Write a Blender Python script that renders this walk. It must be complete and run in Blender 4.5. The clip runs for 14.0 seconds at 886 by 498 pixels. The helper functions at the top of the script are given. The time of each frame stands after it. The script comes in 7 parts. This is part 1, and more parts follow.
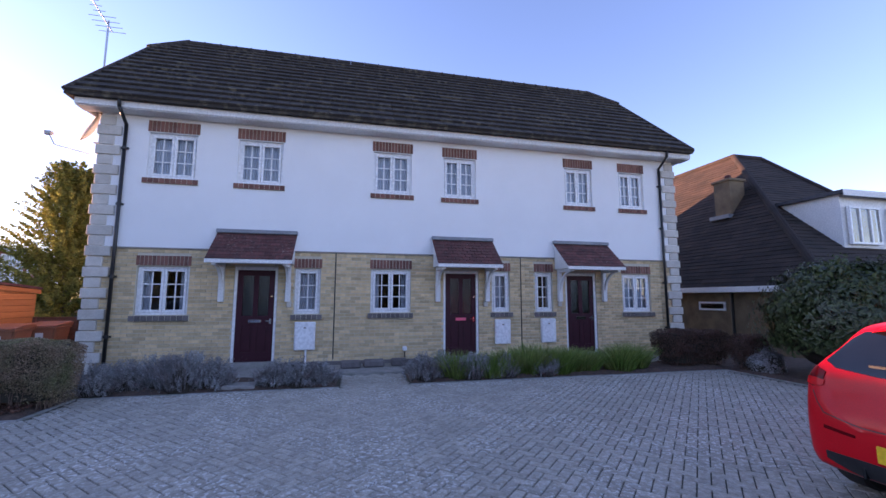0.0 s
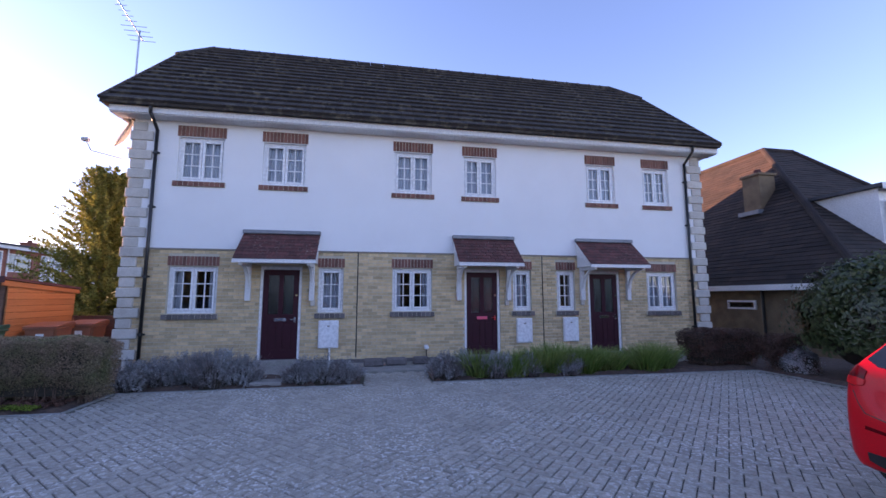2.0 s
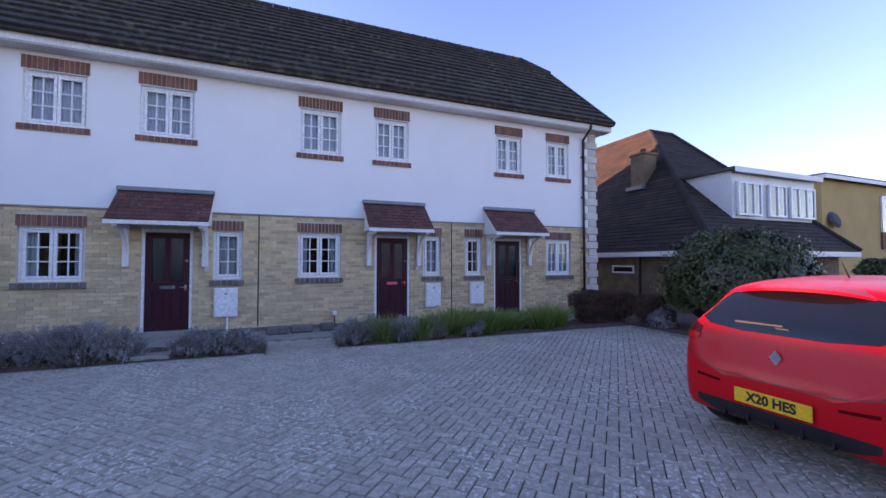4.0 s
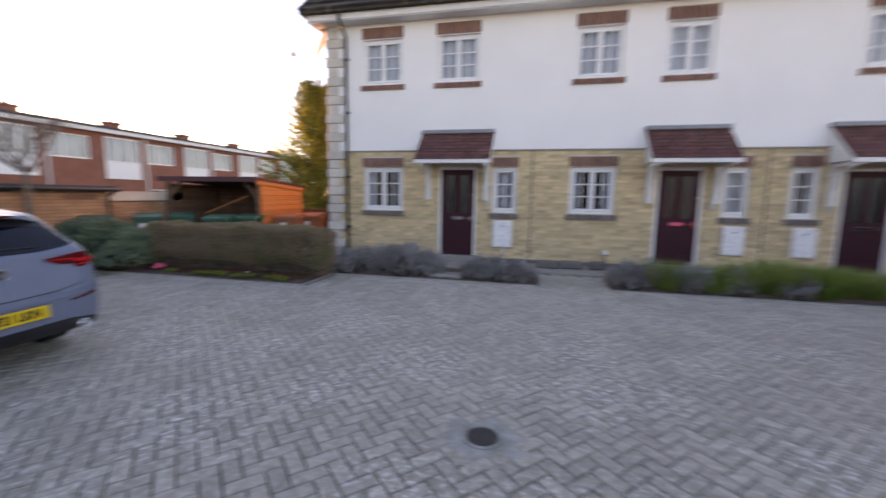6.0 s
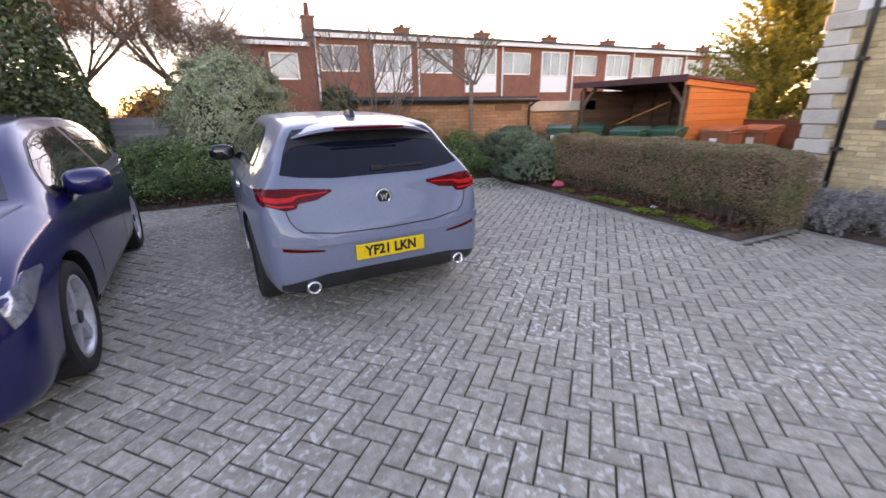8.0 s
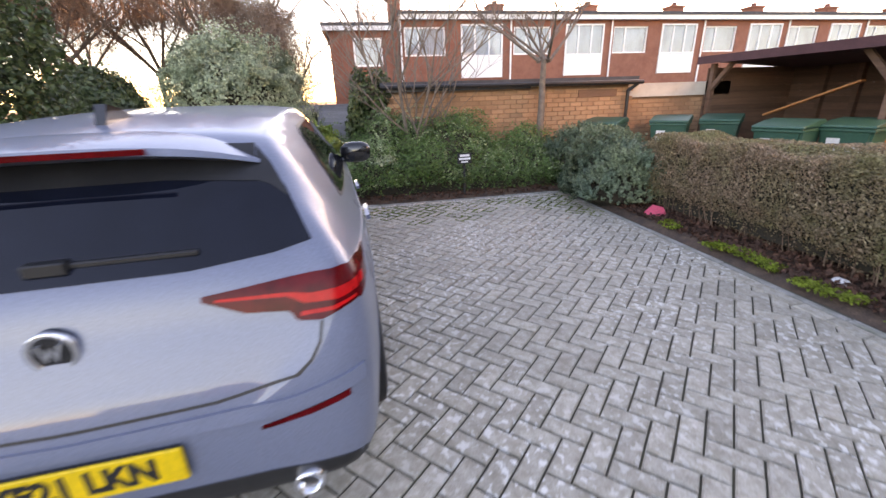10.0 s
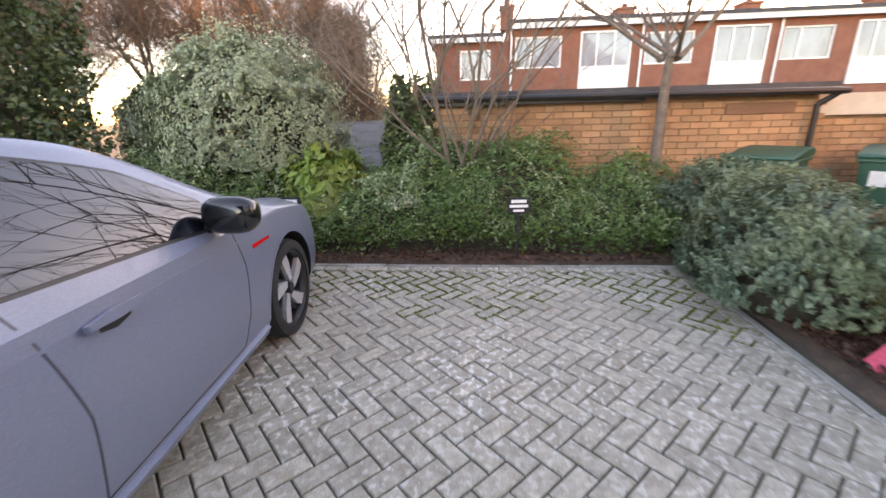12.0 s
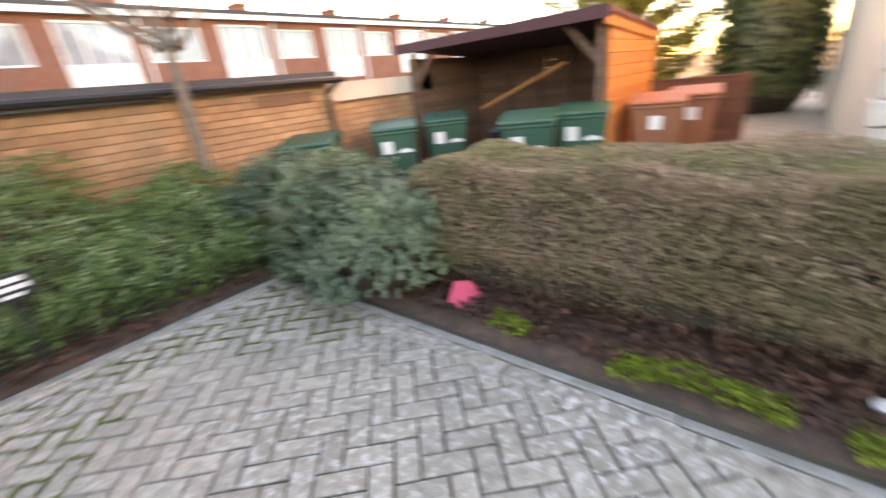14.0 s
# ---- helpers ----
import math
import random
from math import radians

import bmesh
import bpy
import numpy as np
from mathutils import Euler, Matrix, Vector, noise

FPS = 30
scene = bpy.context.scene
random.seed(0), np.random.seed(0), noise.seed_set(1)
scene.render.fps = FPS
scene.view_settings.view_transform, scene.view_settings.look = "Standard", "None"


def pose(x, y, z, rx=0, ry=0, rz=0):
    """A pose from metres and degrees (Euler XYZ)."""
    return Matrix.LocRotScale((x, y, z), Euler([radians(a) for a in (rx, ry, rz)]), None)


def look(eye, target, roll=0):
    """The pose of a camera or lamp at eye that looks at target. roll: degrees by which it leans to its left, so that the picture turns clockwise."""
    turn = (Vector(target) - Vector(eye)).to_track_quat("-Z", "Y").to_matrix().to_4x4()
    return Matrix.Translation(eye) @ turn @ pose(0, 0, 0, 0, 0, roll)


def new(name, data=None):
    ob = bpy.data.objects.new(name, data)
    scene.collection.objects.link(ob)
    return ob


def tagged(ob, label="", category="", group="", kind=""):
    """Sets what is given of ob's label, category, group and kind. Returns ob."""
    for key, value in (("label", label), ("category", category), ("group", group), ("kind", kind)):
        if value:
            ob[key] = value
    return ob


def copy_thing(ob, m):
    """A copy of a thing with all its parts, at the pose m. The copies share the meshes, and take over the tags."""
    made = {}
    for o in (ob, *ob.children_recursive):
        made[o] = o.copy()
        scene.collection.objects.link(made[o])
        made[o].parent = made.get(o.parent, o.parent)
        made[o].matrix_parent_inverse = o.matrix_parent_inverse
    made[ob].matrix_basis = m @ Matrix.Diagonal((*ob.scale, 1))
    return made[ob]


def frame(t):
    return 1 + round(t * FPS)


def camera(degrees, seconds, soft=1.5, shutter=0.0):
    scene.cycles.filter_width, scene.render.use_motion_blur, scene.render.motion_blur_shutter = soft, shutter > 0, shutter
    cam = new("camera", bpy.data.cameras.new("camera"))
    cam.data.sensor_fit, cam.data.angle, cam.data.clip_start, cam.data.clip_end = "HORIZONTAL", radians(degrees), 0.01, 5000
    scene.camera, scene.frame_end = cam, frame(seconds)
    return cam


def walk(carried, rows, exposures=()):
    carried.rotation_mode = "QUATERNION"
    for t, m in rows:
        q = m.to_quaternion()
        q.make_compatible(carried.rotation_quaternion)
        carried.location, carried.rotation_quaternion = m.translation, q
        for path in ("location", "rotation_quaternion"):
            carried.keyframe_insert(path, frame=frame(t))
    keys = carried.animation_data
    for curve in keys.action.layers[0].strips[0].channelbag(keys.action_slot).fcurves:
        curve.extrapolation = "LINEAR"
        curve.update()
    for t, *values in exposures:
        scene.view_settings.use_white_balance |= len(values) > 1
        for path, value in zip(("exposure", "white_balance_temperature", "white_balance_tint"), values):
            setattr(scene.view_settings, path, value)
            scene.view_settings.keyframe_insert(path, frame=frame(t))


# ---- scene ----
# camera and its walk
cam = camera(94.6, 14.0, soft=1.5, shutter=0.4)
PATH = [
    (0, (-0.736, -9.631, 1.518), (-0.29, -7.696, 1.754), 0.1),
    (0.5, (-0.713, -9.627, 1.501), (-0.313, -7.683, 1.744), 0.1),
    (1, (-0.713, -9.623, 1.489), (-0.374, -7.668, 1.739), 0.1),
    (1.5, (-0.749, -9.625, 1.498), (-0.444, -7.664, 1.747), 0.1),
    (2, (-0.781, -9.641, 1.503), (-0.426, -7.687, 1.736), -0.0),
    (2.5, (-0.765, -9.649, 1.52), (-0.25, -7.727, 1.721), -0.3),
    (3, (-0.727, -9.67, 1.502), (0.043, -7.831, 1.661), -0.6),
    (5.5, (-0.614, -9.603, 1.574), (-0.243, -7.644, 1.418), 1.8),
    (6, (-0.897, -9.335, 1.506), (-1.336, -7.401, 1.249), 0.9),
    (6.5, (-1.167, -9.012, 1.455), (-2.245, -7.367, 1.093), -0.7),
    (7, (-1.499, -8.608, 1.426), (-2.92, -7.289, 0.939), -0.3),
    (7.5, (-1.879, -8.22, 1.409), (-3.491, -7.193, 0.818), -0.3),
    (10, (-3.933, -6.243, 1.394), (-5.774, -5.896, 0.693), -1.9),
    (10.5, (-4.375, -5.852, 1.377), (-6.221, -5.546, 0.673), -0.5),
    (11, (-4.845, -5.595, 1.368), (-6.705, -5.359, 0.672), 0.4),
    (11.5, (-5.35, -5.371, 1.367), (-7.247, -5.271, 0.742), -0.3),
    (12, (-5.854, -5.192, 1.373), (-7.747, -5.364, 0.75), -1.5),
    (12.5, (-6.294, -5.088, 1.383), (-8.155, -5.409, 0.726), -1.5),
    (13, (-6.533, -4.951, 1.384), (-8.385, -5.284, 0.707), -1.8),
    (13.5, (-6.583, -4.846, 1.375), (-8.436, -4.49, 0.714), -3.5),
    (14, (-6.442, -4.84, 1.343), (-7.656, -3.438, 0.593), -6.6),
]
walk(cam, [(t, look(eye, target, roll)) for t, eye, target, roll in PATH],
     exposures=[(0.0, 1.85, 6200, 44), (3.2, 1.85, 6200, 46), (5.3, 1.85, 6300, 44), (6.0, 2.25, 8800, 40), (7.0, 2.4, 9300, 42), (7.5, 2.7, 9500, 42), (10.0, 3.3, 9900, 40), (12.5, 3.6, 11000, 36), (14.0, 3.75, 11300, 35)])

# world, sun
SUN = Vector((-0.874, 0.467, 0.128)).normalized()
sky_world = bpy.data.worlds.new("sky")
scene.world = sky_world
sky_world.use_nodes = True
wn = sky_world.node_tree.nodes
sky = wn.new("ShaderNodeTexSky")
sky.sky_type = "NISHITA"
sky.sun_disc = False
sky.sun_elevation = math.asin(SUN.z)
sky.sun_rotation = math.atan2(SUN.x, SUN.y)
sky.air_density, sky.dust_density, sky.ozone_density = 0.85, 0.25, 1.7
wn["Background"].inputs["Strength"].default_value = 0.15
sky_world.node_tree.links.new(sky.outputs["Color"], wn["Background"].inputs["Color"])
sun_lamp = bpy.data.lights.new("sun", "SUN")
sun_lamp.energy, sun_lamp.angle, sun_lamp.color = 5.0, radians(0.6), (1.0, 0.62, 0.32)
sun_ob = new("sun", sun_lamp)
sun_ob.matrix_world = look(SUN * 60, (0, 0, 0))
scene.view_settings.exposure = 0.0


# ---- materials ----
def material(name, colour, rough=0.7, spots=None, scale=6.0, amount=0.5, fine=60.0, bump=0.15, metal=0.0, coat=0.0, vary=0.0, stretch=(1, 1, 1), spec=0.5, sheen=0.0):
    """Principled surface: base colour drifting to a second colour by coarse and fine noise, with relief."""
    m = bpy.data.materials.new(name)
    m.use_nodes = True
    nt = m.node_tree
    b = nt.nodes["Principled BSDF"]
    b.inputs["Metallic"].default_value = metal
    b.inputs["Coat Weight"].default_value = coat
    b.inputs["Coat Roughness"].default_value = 0.04
    b.inputs["Specular IOR Level"].default_value = spec
    geo = nt.nodes.new("ShaderNodeNewGeometry")
    sc = nt.nodes.new("ShaderNodeVectorMath")
    sc.operation = "MULTIPLY"
    sc.inputs[1].default_value = stretch
    nt.links.new(geo.outputs["Position"], sc.inputs[0])
    n1 = nt.nodes.new("ShaderNodeTexNoise")
    n1.inputs["Scale"].default_value, n1.inputs["Detail"].default_value = scale, 6
    n1.inputs["Roughness"].default_value = 0.62
    n2 = nt.nodes.new("ShaderNodeTexNoise")
    n2.inputs["Scale"].default_value, n2.inputs["Detail"].default_value = fine, 3
    for n in (n1, n2):
        nt.links.new(sc.outputs[0], n.inputs["Vector"])
    ramp = nt.nodes.new("ShaderNodeMapRange")
    ramp.inputs["From Min"].default_value, ramp.inputs["From Max"].default_value = 0.38, 0.66
    nt.links.new(n1.outputs["Fac"], ramp.inputs["Value"])
    mul = nt.nodes.new("ShaderNodeMath")
    mul.operation = "MULTIPLY"
    mul.inputs[1].default_value = amount
    nt.links.new(ramp.outputs[0], mul.inputs[0])
    mix = nt.nodes.new("ShaderNodeMix")
    mix.data_type = "RGBA"
    mix.inputs["A"].default_value = (*colour, 1)
    mix.inputs["B"].default_value = (*(spots or [c * 0.6 for c in colour]), 1)
    nt.links.new(mul.outputs[0], mix.inputs["Factor"])
    hsv = nt.nodes.new("ShaderNodeHueSaturation")
    nt.links.new(mix.outputs["Result"], hsv.inputs["Color"])
    val = nt.nodes.new("ShaderNodeMapRange")
    val.inputs["To Min"].default_value, val.inputs["To Max"].default_value = 0.86, 1.14
    val.inputs["From Min"].default_value, val.inputs["From Max"].default_value = 0.3, 0.7
    nt.links.new(n2.outputs["Fac"], val.inputs["Value"])
    last = val.outputs[0]
    if vary:
        info = nt.nodes.new("ShaderNodeObjectInfo")
        add = nt.nodes.new("ShaderNodeMath")
        add.operation = "ADD"
        nt.links.new(info.outputs["Random"], add.inputs[0])
        nt.links.new(geo.outputs["Random Per Island"], add.inputs[1])
        fr = nt.nodes.new("ShaderNodeMath")
        fr.operation = "FRACT"
        nt.links.new(add.outputs[0], fr.inputs[0])
        mr = nt.nodes.new("ShaderNodeMapRange")
        mr.inputs["To Min"].default_value, mr.inputs["To Max"].default_value = 1 - vary, 1 + vary
        nt.links.new(fr.outputs[0], mr.inputs["Value"])
        pr = nt.nodes.new("ShaderNodeMath")
        pr.operation = "MULTIPLY"
        nt.links.new(last, pr.inputs[0])
        nt.links.new(mr.outputs[0], pr.inputs[1])
        last = pr.outputs[0]
    nt.links.new(last, hsv.inputs["Value"])
    nt.links.new(hsv.outputs["Color"], b.inputs["Base Color"])
    rr = nt.nodes.new("ShaderNodeMapRange")
    rr.inputs["To Min"].default_value, rr.inputs["To Max"].default_value = max(0.02, rough - 0.1 * rough), min(1, rough + 0.15 * rough)
    nt.links.new(n1.outputs["Fac"], rr.inputs["Value"])
    nt.links.new(rr.outputs[0], b.inputs["Roughness"])
    if bump:
        bp = nt.nodes.new("ShaderNodeBump")
        bp.inputs["Strength"].default_value, bp.inputs["Distance"].default_value = bump, 0.01
        nt.links.new(n2.outputs["Fac"], bp.inputs["Height"])
        nt.links.new(bp.outputs["Normal"], b.inputs["Normal"])
    return m


def leaf_material(name, colour, second, through_light=0.35, rough=0.5):
    m = material(name, colour, rough, second, scale=2.5, amount=1.0, fine=25, bump=0, vary=0.4)
    nt = m.node_tree
    b = nt.nodes["Principled BSDF"]
    out = nt.nodes["Material Output"]
    tr = nt.nodes.new("ShaderNodeBsdfTranslucent")
    mixs = nt.nodes.new("ShaderNodeMixShader")
    mixs.inputs[0].default_value = through_light
    nt.links.new(b.inputs["Base Color"].links[0].from_socket, tr.inputs["Color"])
    nt.links.new(b.outputs[0], mixs.inputs[1])
    nt.links.new(tr.outputs[0], mixs.inputs[2])
    nt.links.new(mixs.outputs[0], out.inputs["Surface"])
    return m


def glass_material(name, tint=(0.9, 0.95, 1.0), rough=0.01):
    m = bpy.data.materials.new(name)
    m.use_nodes = True
    nt = m.node_tree
    b = nt.nodes["Principled BSDF"]
    b.inputs["Base Color"].default_value = (*tint, 1)
    b.inputs["Roughness"].default_value = rough
    b.inputs["Transmission Weight"].default_value = 1.0
    b.inputs["IOR"].default_value = 1.45
    return m


M = {}
M["paving"] = material("paving", (0.30, 0.27, 0.215), 0.8, (0.52, 0.49, 0.43), scale=17, amount=0.62, fine=120, bump=0.6, vary=0.13, spec=0.4)


def add_lichen(m, colour, scale, low, high):
    """Pale crusty spots of lichen, gathered in patches, over a finished surface."""
    nt = m.node_tree
    b = nt.nodes["Principled BSDF"]
    src = b.inputs["Base Color"].links[0].from_socket
    geo = nt.nodes.new("ShaderNodeNewGeometry")
    spot, area = nt.nodes.new("ShaderNodeTexNoise"), nt.nodes.new("ShaderNodeTexNoise")
    spot.inputs["Scale"].default_value, spot.inputs["Detail"].default_value = scale, 8
    area.inputs["Scale"].default_value, area.inputs["Detail"].default_value = 1.1, 3
    for n in (spot, area):
        nt.links.new(geo.outputs["Position"], n.inputs["Vector"])
    edge, patchy, both = nt.nodes.new("ShaderNodeMapRange"), nt.nodes.new("ShaderNodeMapRange"), nt.nodes.new("ShaderNodeMath")
    edge.inputs["From Min"].default_value, edge.inputs["From Max"].default_value = low, high
    patchy.inputs["From Min"].default_value, patchy.inputs["From Max"].default_value = 0.42, 0.66
    patchy.inputs["To Min"].default_value = 0.15
    nt.links.new(spot.outputs["Fac"], edge.inputs["Value"])
    nt.links.new(area.outputs["Fac"], patchy.inputs["Value"])
    both.operation = "MULTIPLY"
    nt.links.new(edge.outputs[0], both.inputs[0])
    nt.links.new(patchy.outputs[0], both.inputs[1])
    mix = nt.nodes.new("ShaderNodeMix")
    mix.data_type = "RGBA"
    nt.links.new(both.outputs[0], mix.inputs["Factor"])
    nt.links.new(src, mix.inputs["A"])
    mix.inputs["B"].default_value = (*colour, 1)
    nt.links.new(mix.outputs["Result"], b.inputs["Base Color"])


add_lichen(M["paving"], (0.66, 0.65, 0.61), 24, 0.54, 0.61)
M["sand"] = material("joint_sand", (0.075, 0.066, 0.052), 0.95, (0.085, 0.09, 0.045), scale=3, fine=120, bump=0.3)
M["soil"] = material("soil", (0.075, 0.05, 0.04), 0.95, (0.15, 0.095, 0.065), scale=14, amount=0.9, fine=90, bump=0.9)
M["grassland"] = material("rough_ground", (0.07, 0.075, 0.04), 0.95, (0.10, 0.08, 0.05), scale=1.2, amount=0.9, fine=40, bump=0.6)
M["tarmac"] = material("tarmac", (0.05, 0.05, 0.052), 0.85, (0.09, 0.088, 0.085), scale=1.5, amount=0.8, fine=160, bump=0.5)
M["kerb"] = material("kerb_concrete", (0.34, 0.33, 0.31), 0.85, (0.17, 0.18, 0.14), scale=5, amount=0.9, fine=90, bump=0.4, vary=0.1)
M["render"] = material("white_render", (0.84, 0.83, 0.82), 0.85, (0.77, 0.76, 0.75), scale=0.8, amount=0.6, fine=140, bump=0.25)
M["buff"] = material("buff_brick", (0.66, 0.505, 0.30), 0.85, (0.52, 0.365, 0.195), scale=9, amount=0.7, fine=110, bump=0.4, vary=0.22)
M["mortar"] = material("mortar", (0.60, 0.54, 0.43), 0.95, (0.50, 0.43, 0.32), scale=5, amount=0.6, fine=150, bump=0.4)
M["oldmortar"] = material("weathered_mortar", (0.28, 0.16, 0.095), 0.95, (0.20, 0.11, 0.065), scale=3, amount=0.8, fine=120, bump=0.4)
M["oldbrick"] = material("old_brown_brick", (0.22, 0.155, 0.09), 0.9, (0.13, 0.09, 0.06), scale=3, amount=0.8, fine=60, bump=0.5)
M["redbrick"] = material("red_brick", (0.24, 0.105, 0.075), 0.82, (0.15, 0.065, 0.055), scale=10, amount=0.7, fine=110, bump=0.4, vary=0.28)
M["sillbrick"] = material("grey_sill_brick", (0.17, 0.145, 0.135), 0.85, (0.10, 0.09, 0.085), scale=10, amount=0.7, fine=110, bump=0.4, vary=0.2)
M["quoin"] = material("quoin_stone", (0.60, 0.555, 0.49), 0.85, (0.48, 0.43, 0.37), scale=5, amount=0.7, fine=90, bump=0.3, vary=0.1)
M["upvc"] = material("white_upvc", (0.80, 0.80, 0.80), 0.3, (0.76, 0.76, 0.76), scale=2, amount=0.5, fine=20, bump=0)
M["fascia"] = material("white_fascia", (0.76, 0.755, 0.75), 0.45, (0.62, 0.61, 0.60), scale=1.5, amount=0.5, fine=30, bump=0)
M["door"] = material("plum_door", (0.050, 0.010, 0.017), 0.5, (0.040, 0.008, 0.013), scale=3, amount=0.6, fine=40, bump=0.03, spec=0.25)
M["blackplastic"] = material("black_plastic", (0.012, 0.012, 0.013), 0.4, (0.03, 0.03, 0.03), scale=4, amount=0.4, fine=40, bump=0.05)
M["rooftile"] = material("roof_tile", (0.028, 0.021, 0.018), 0.88, (0.055, 0.045, 0.034), scale=5, amount=0.5, fine=70, bump=0.6, vary=0.3)
add_lichen(M["rooftile"], (0.13, 0.11, 0.075), 7, 0.5, 0.64)
M["claytile"] = material("clay_tile", (0.135, 0.042, 0.036), 0.85, (0.065, 0.035, 0.033), scale=9, amount=0.8, fine=80, bump=0.5, vary=0.3)
add_lichen(M["claytile"], (0.30, 0.22, 0.17), 26, 0.60, 0.66)
M["oldtile"] = material("old_plain_tile", (0.042, 0.026, 0.020), 0.92, (0.020, 0.016, 0.014), scale=1.6, amount=0.8, fine=60, bump=0.7, vary=0.28)
M["lead"] = material("lead_flashing", (0.20, 0.21, 0.23), 0.55, (0.30, 0.31, 0.33), scale=5, amount=0.6, fine=40, bump=0.1, metal=0.3)
M["curtain"] = material("net_curtain", (0.52, 0.54, 0.58), 0.9, (0.38, 0.40, 0.44), scale=9, amount=0.7, fine=30, bump=0, stretch=(6, 1, 0.3))
# pale colour standing for sky reflected in distant panes
M["blind"] = material("pale_sky_reflection", (0.40, 0.43, 0.46), 0.8, (0.27, 0.29, 0.30), scale=1.3, amount=0.9, fine=30, bump=0, stretch=(1, 1, 0.5))
# near-black room surfaces: the dimness indoors is put into the colour
M["painted_dim_room"] = material("painted_dim_room", (0.05, 0.048, 0.045), 0.9, (0.09, 0.08, 0.07), scale=1.2, amount=0.8, fine=20, bump=0)
M["terrbrick"] = material("terrace_brick", (0.30, 0.115, 0.075), 0.88, (0.21, 0.075, 0.05), scale=2.0, amount=0.7, fine=40, bump=0.4, vary=0.1)
M["garbrick"] = material("garage_brick", (0.47, 0.27, 0.155), 0.88, (0.31, 0.165, 0.095), scale=1.4, amount=0.9, fine=80, bump=0.4, vary=0.16)
M["felt"] = material("roof_felt", (0.05, 0.05, 0.055), 0.8, (0.10, 0.10, 0.11), scale=4, amount=0.6, fine=60, bump=0.4)
M["greytrim"] = material("grey_fascia", (0.33, 0.30, 0.27), 0.7, (0.22, 0.19, 0.16), scale=3, amount=0.7, fine=40, bump=0.1)
M["orangewood"] = material("orange_stained_boards", (0.46, 0.175, 0.055), 0.65, (0.34, 0.115, 0.035), scale=3, amount=0.6, fine=30, bump=0.2, vary=0.12, stretch=(1, 0.2, 6))
M["darkwood"] = material("dark_weathered_boards", (0.19, 0.10, 0.065), 0.8, (0.12, 0.065, 0.045), scale=3, amount=0.7, fine=30, bump=0.25, vary=0.2, stretch=(0.3, 0.3, 5))
M["maroonfelt"] = material("maroon_roof_edge", (0.09, 0.03, 0.034), 0.7, (0.06, 0.022, 0.024), scale=4, amount=0.6, fine=60, bump=0.2)
M["fencewood"] = material("brown_fence_panel", (0.17, 0.072, 0.045), 0.8, (0.10, 0.045, 0.03), scale=3, amount=0.6, fine=40, bump=0.2, vary=0.15, stretch=(0.4, 0.4, 5))
M["greyfence"] = material("grey_weathered_fence", (0.30, 0.30, 0.32), 0.85, (0.20, 0.20, 0.21), scale=3, amount=0.7, fine=40, bump=0.3, vary=0.15, stretch=(0.4, 0.4, 5))
M["greenbin"] = material("green_bin_plastic", (0.014, 0.085, 0.055), 0.45, (0.03, 0.11, 0.08), scale=4, amount=0.4, fine=50, bump=0.05)
M["brownbin"] = material("brown_bin_plastic", (0.30, 0.11, 0.055), 0.5, (0.24, 0.085, 0.045), scale=4, amount=0.4, fine=50, bump=0.05)
M["label"] = material("white_label", (0.75, 0.75, 0.74), 0.5, (0.66, 0.66, 0.65), scale=20, amount=0.5, fine=80, bump=0)
M["pink"] = material("pink_card", (0.90, 0.12, 0.19), 0.5, (0.84, 0.10, 0.16), scale=9, amount=0.6, fine=50, bump=0.05)
M["black"] = material("black_paint", (0.010, 0.010, 0.011), 0.45, (0.02, 0.02, 0.02), scale=9, amount=0.5, fine=60, bump=0.02)
M["iron"] = material("cast_iron", (0.05, 0.05, 0.055), 0.6, (0.09, 0.075, 0.06), scale=12, amount=0.7, fine=90, bump=0.4, metal=0.6)
M["bark"] = material("grey_bark", (0.21, 0.16, 0.125), 0.9, (0.12, 0.09, 0.075), scale=14, amount=0.8, fine=70, bump=0.7)
M["twig"] = material("brown_twigs", (0.22, 0.14, 0.095), 0.9, (0.14, 0.09, 0.065), scale=2, amount=0.8, fine=30, bump=0, vary=0.3)
M["metal"] = material("galvanised_metal", (0.45, 0.46, 0.47), 0.4, (0.35, 0.36, 0.37), scale=6, amount=0.5, fine=40, bump=0.03, metal=0.9)
M["chrome"] = material("chrome", (0.75, 0.76, 0.78), 0.12, (0.7, 0.7, 0.72), scale=4, amount=0.4, fine=20, bump=0, metal=1.0)
M["greydish"] = material("grey_dish", (0.46, 0.45, 0.45), 0.6, (0.38, 0.37, 0.37), scale=5, amount=0.5, fine=40, bump=0.03)
M["stonestep"] = material("concrete_slab", (0.33, 0.31, 0.28), 0.85, (0.22, 0.22, 0.18), scale=5, amount=0.8, fine=80, bump=0.4)
M["yellowhouse"] = material("yellow_render", (0.50, 0.34, 0.13), 0.85, (0.42, 0.28, 0.11), scale=1, amount=0.6, fine=60, bump=0.2)
M["glass"] = glass_material("window_glass")
M["dullglass"] = glass_material("frosted_glass", (0.75, 0.8, 0.8), 0.25)
M["lavender"] = leaf_material("lavender_leaf", (0.36, 0.365, 0.36), (0.22, 0.20, 0.19), 0.2, 0.8)
M["lavender_stalk"] = leaf_material("lavender_stalk", (0.30, 0.27, 0.26), (0.20, 0.16, 0.15), 0.2, 0.8)
M["blade"] = leaf_material("green_blade", (0.15, 0.25, 0.045), (0.26, 0.30, 0.09), 0.3)
M["hedgeleaf"] = leaf_material("brown_hedge_leaf", (0.35, 0.24, 0.16), (0.20, 0.205, 0.085), 0.25, 0.7)
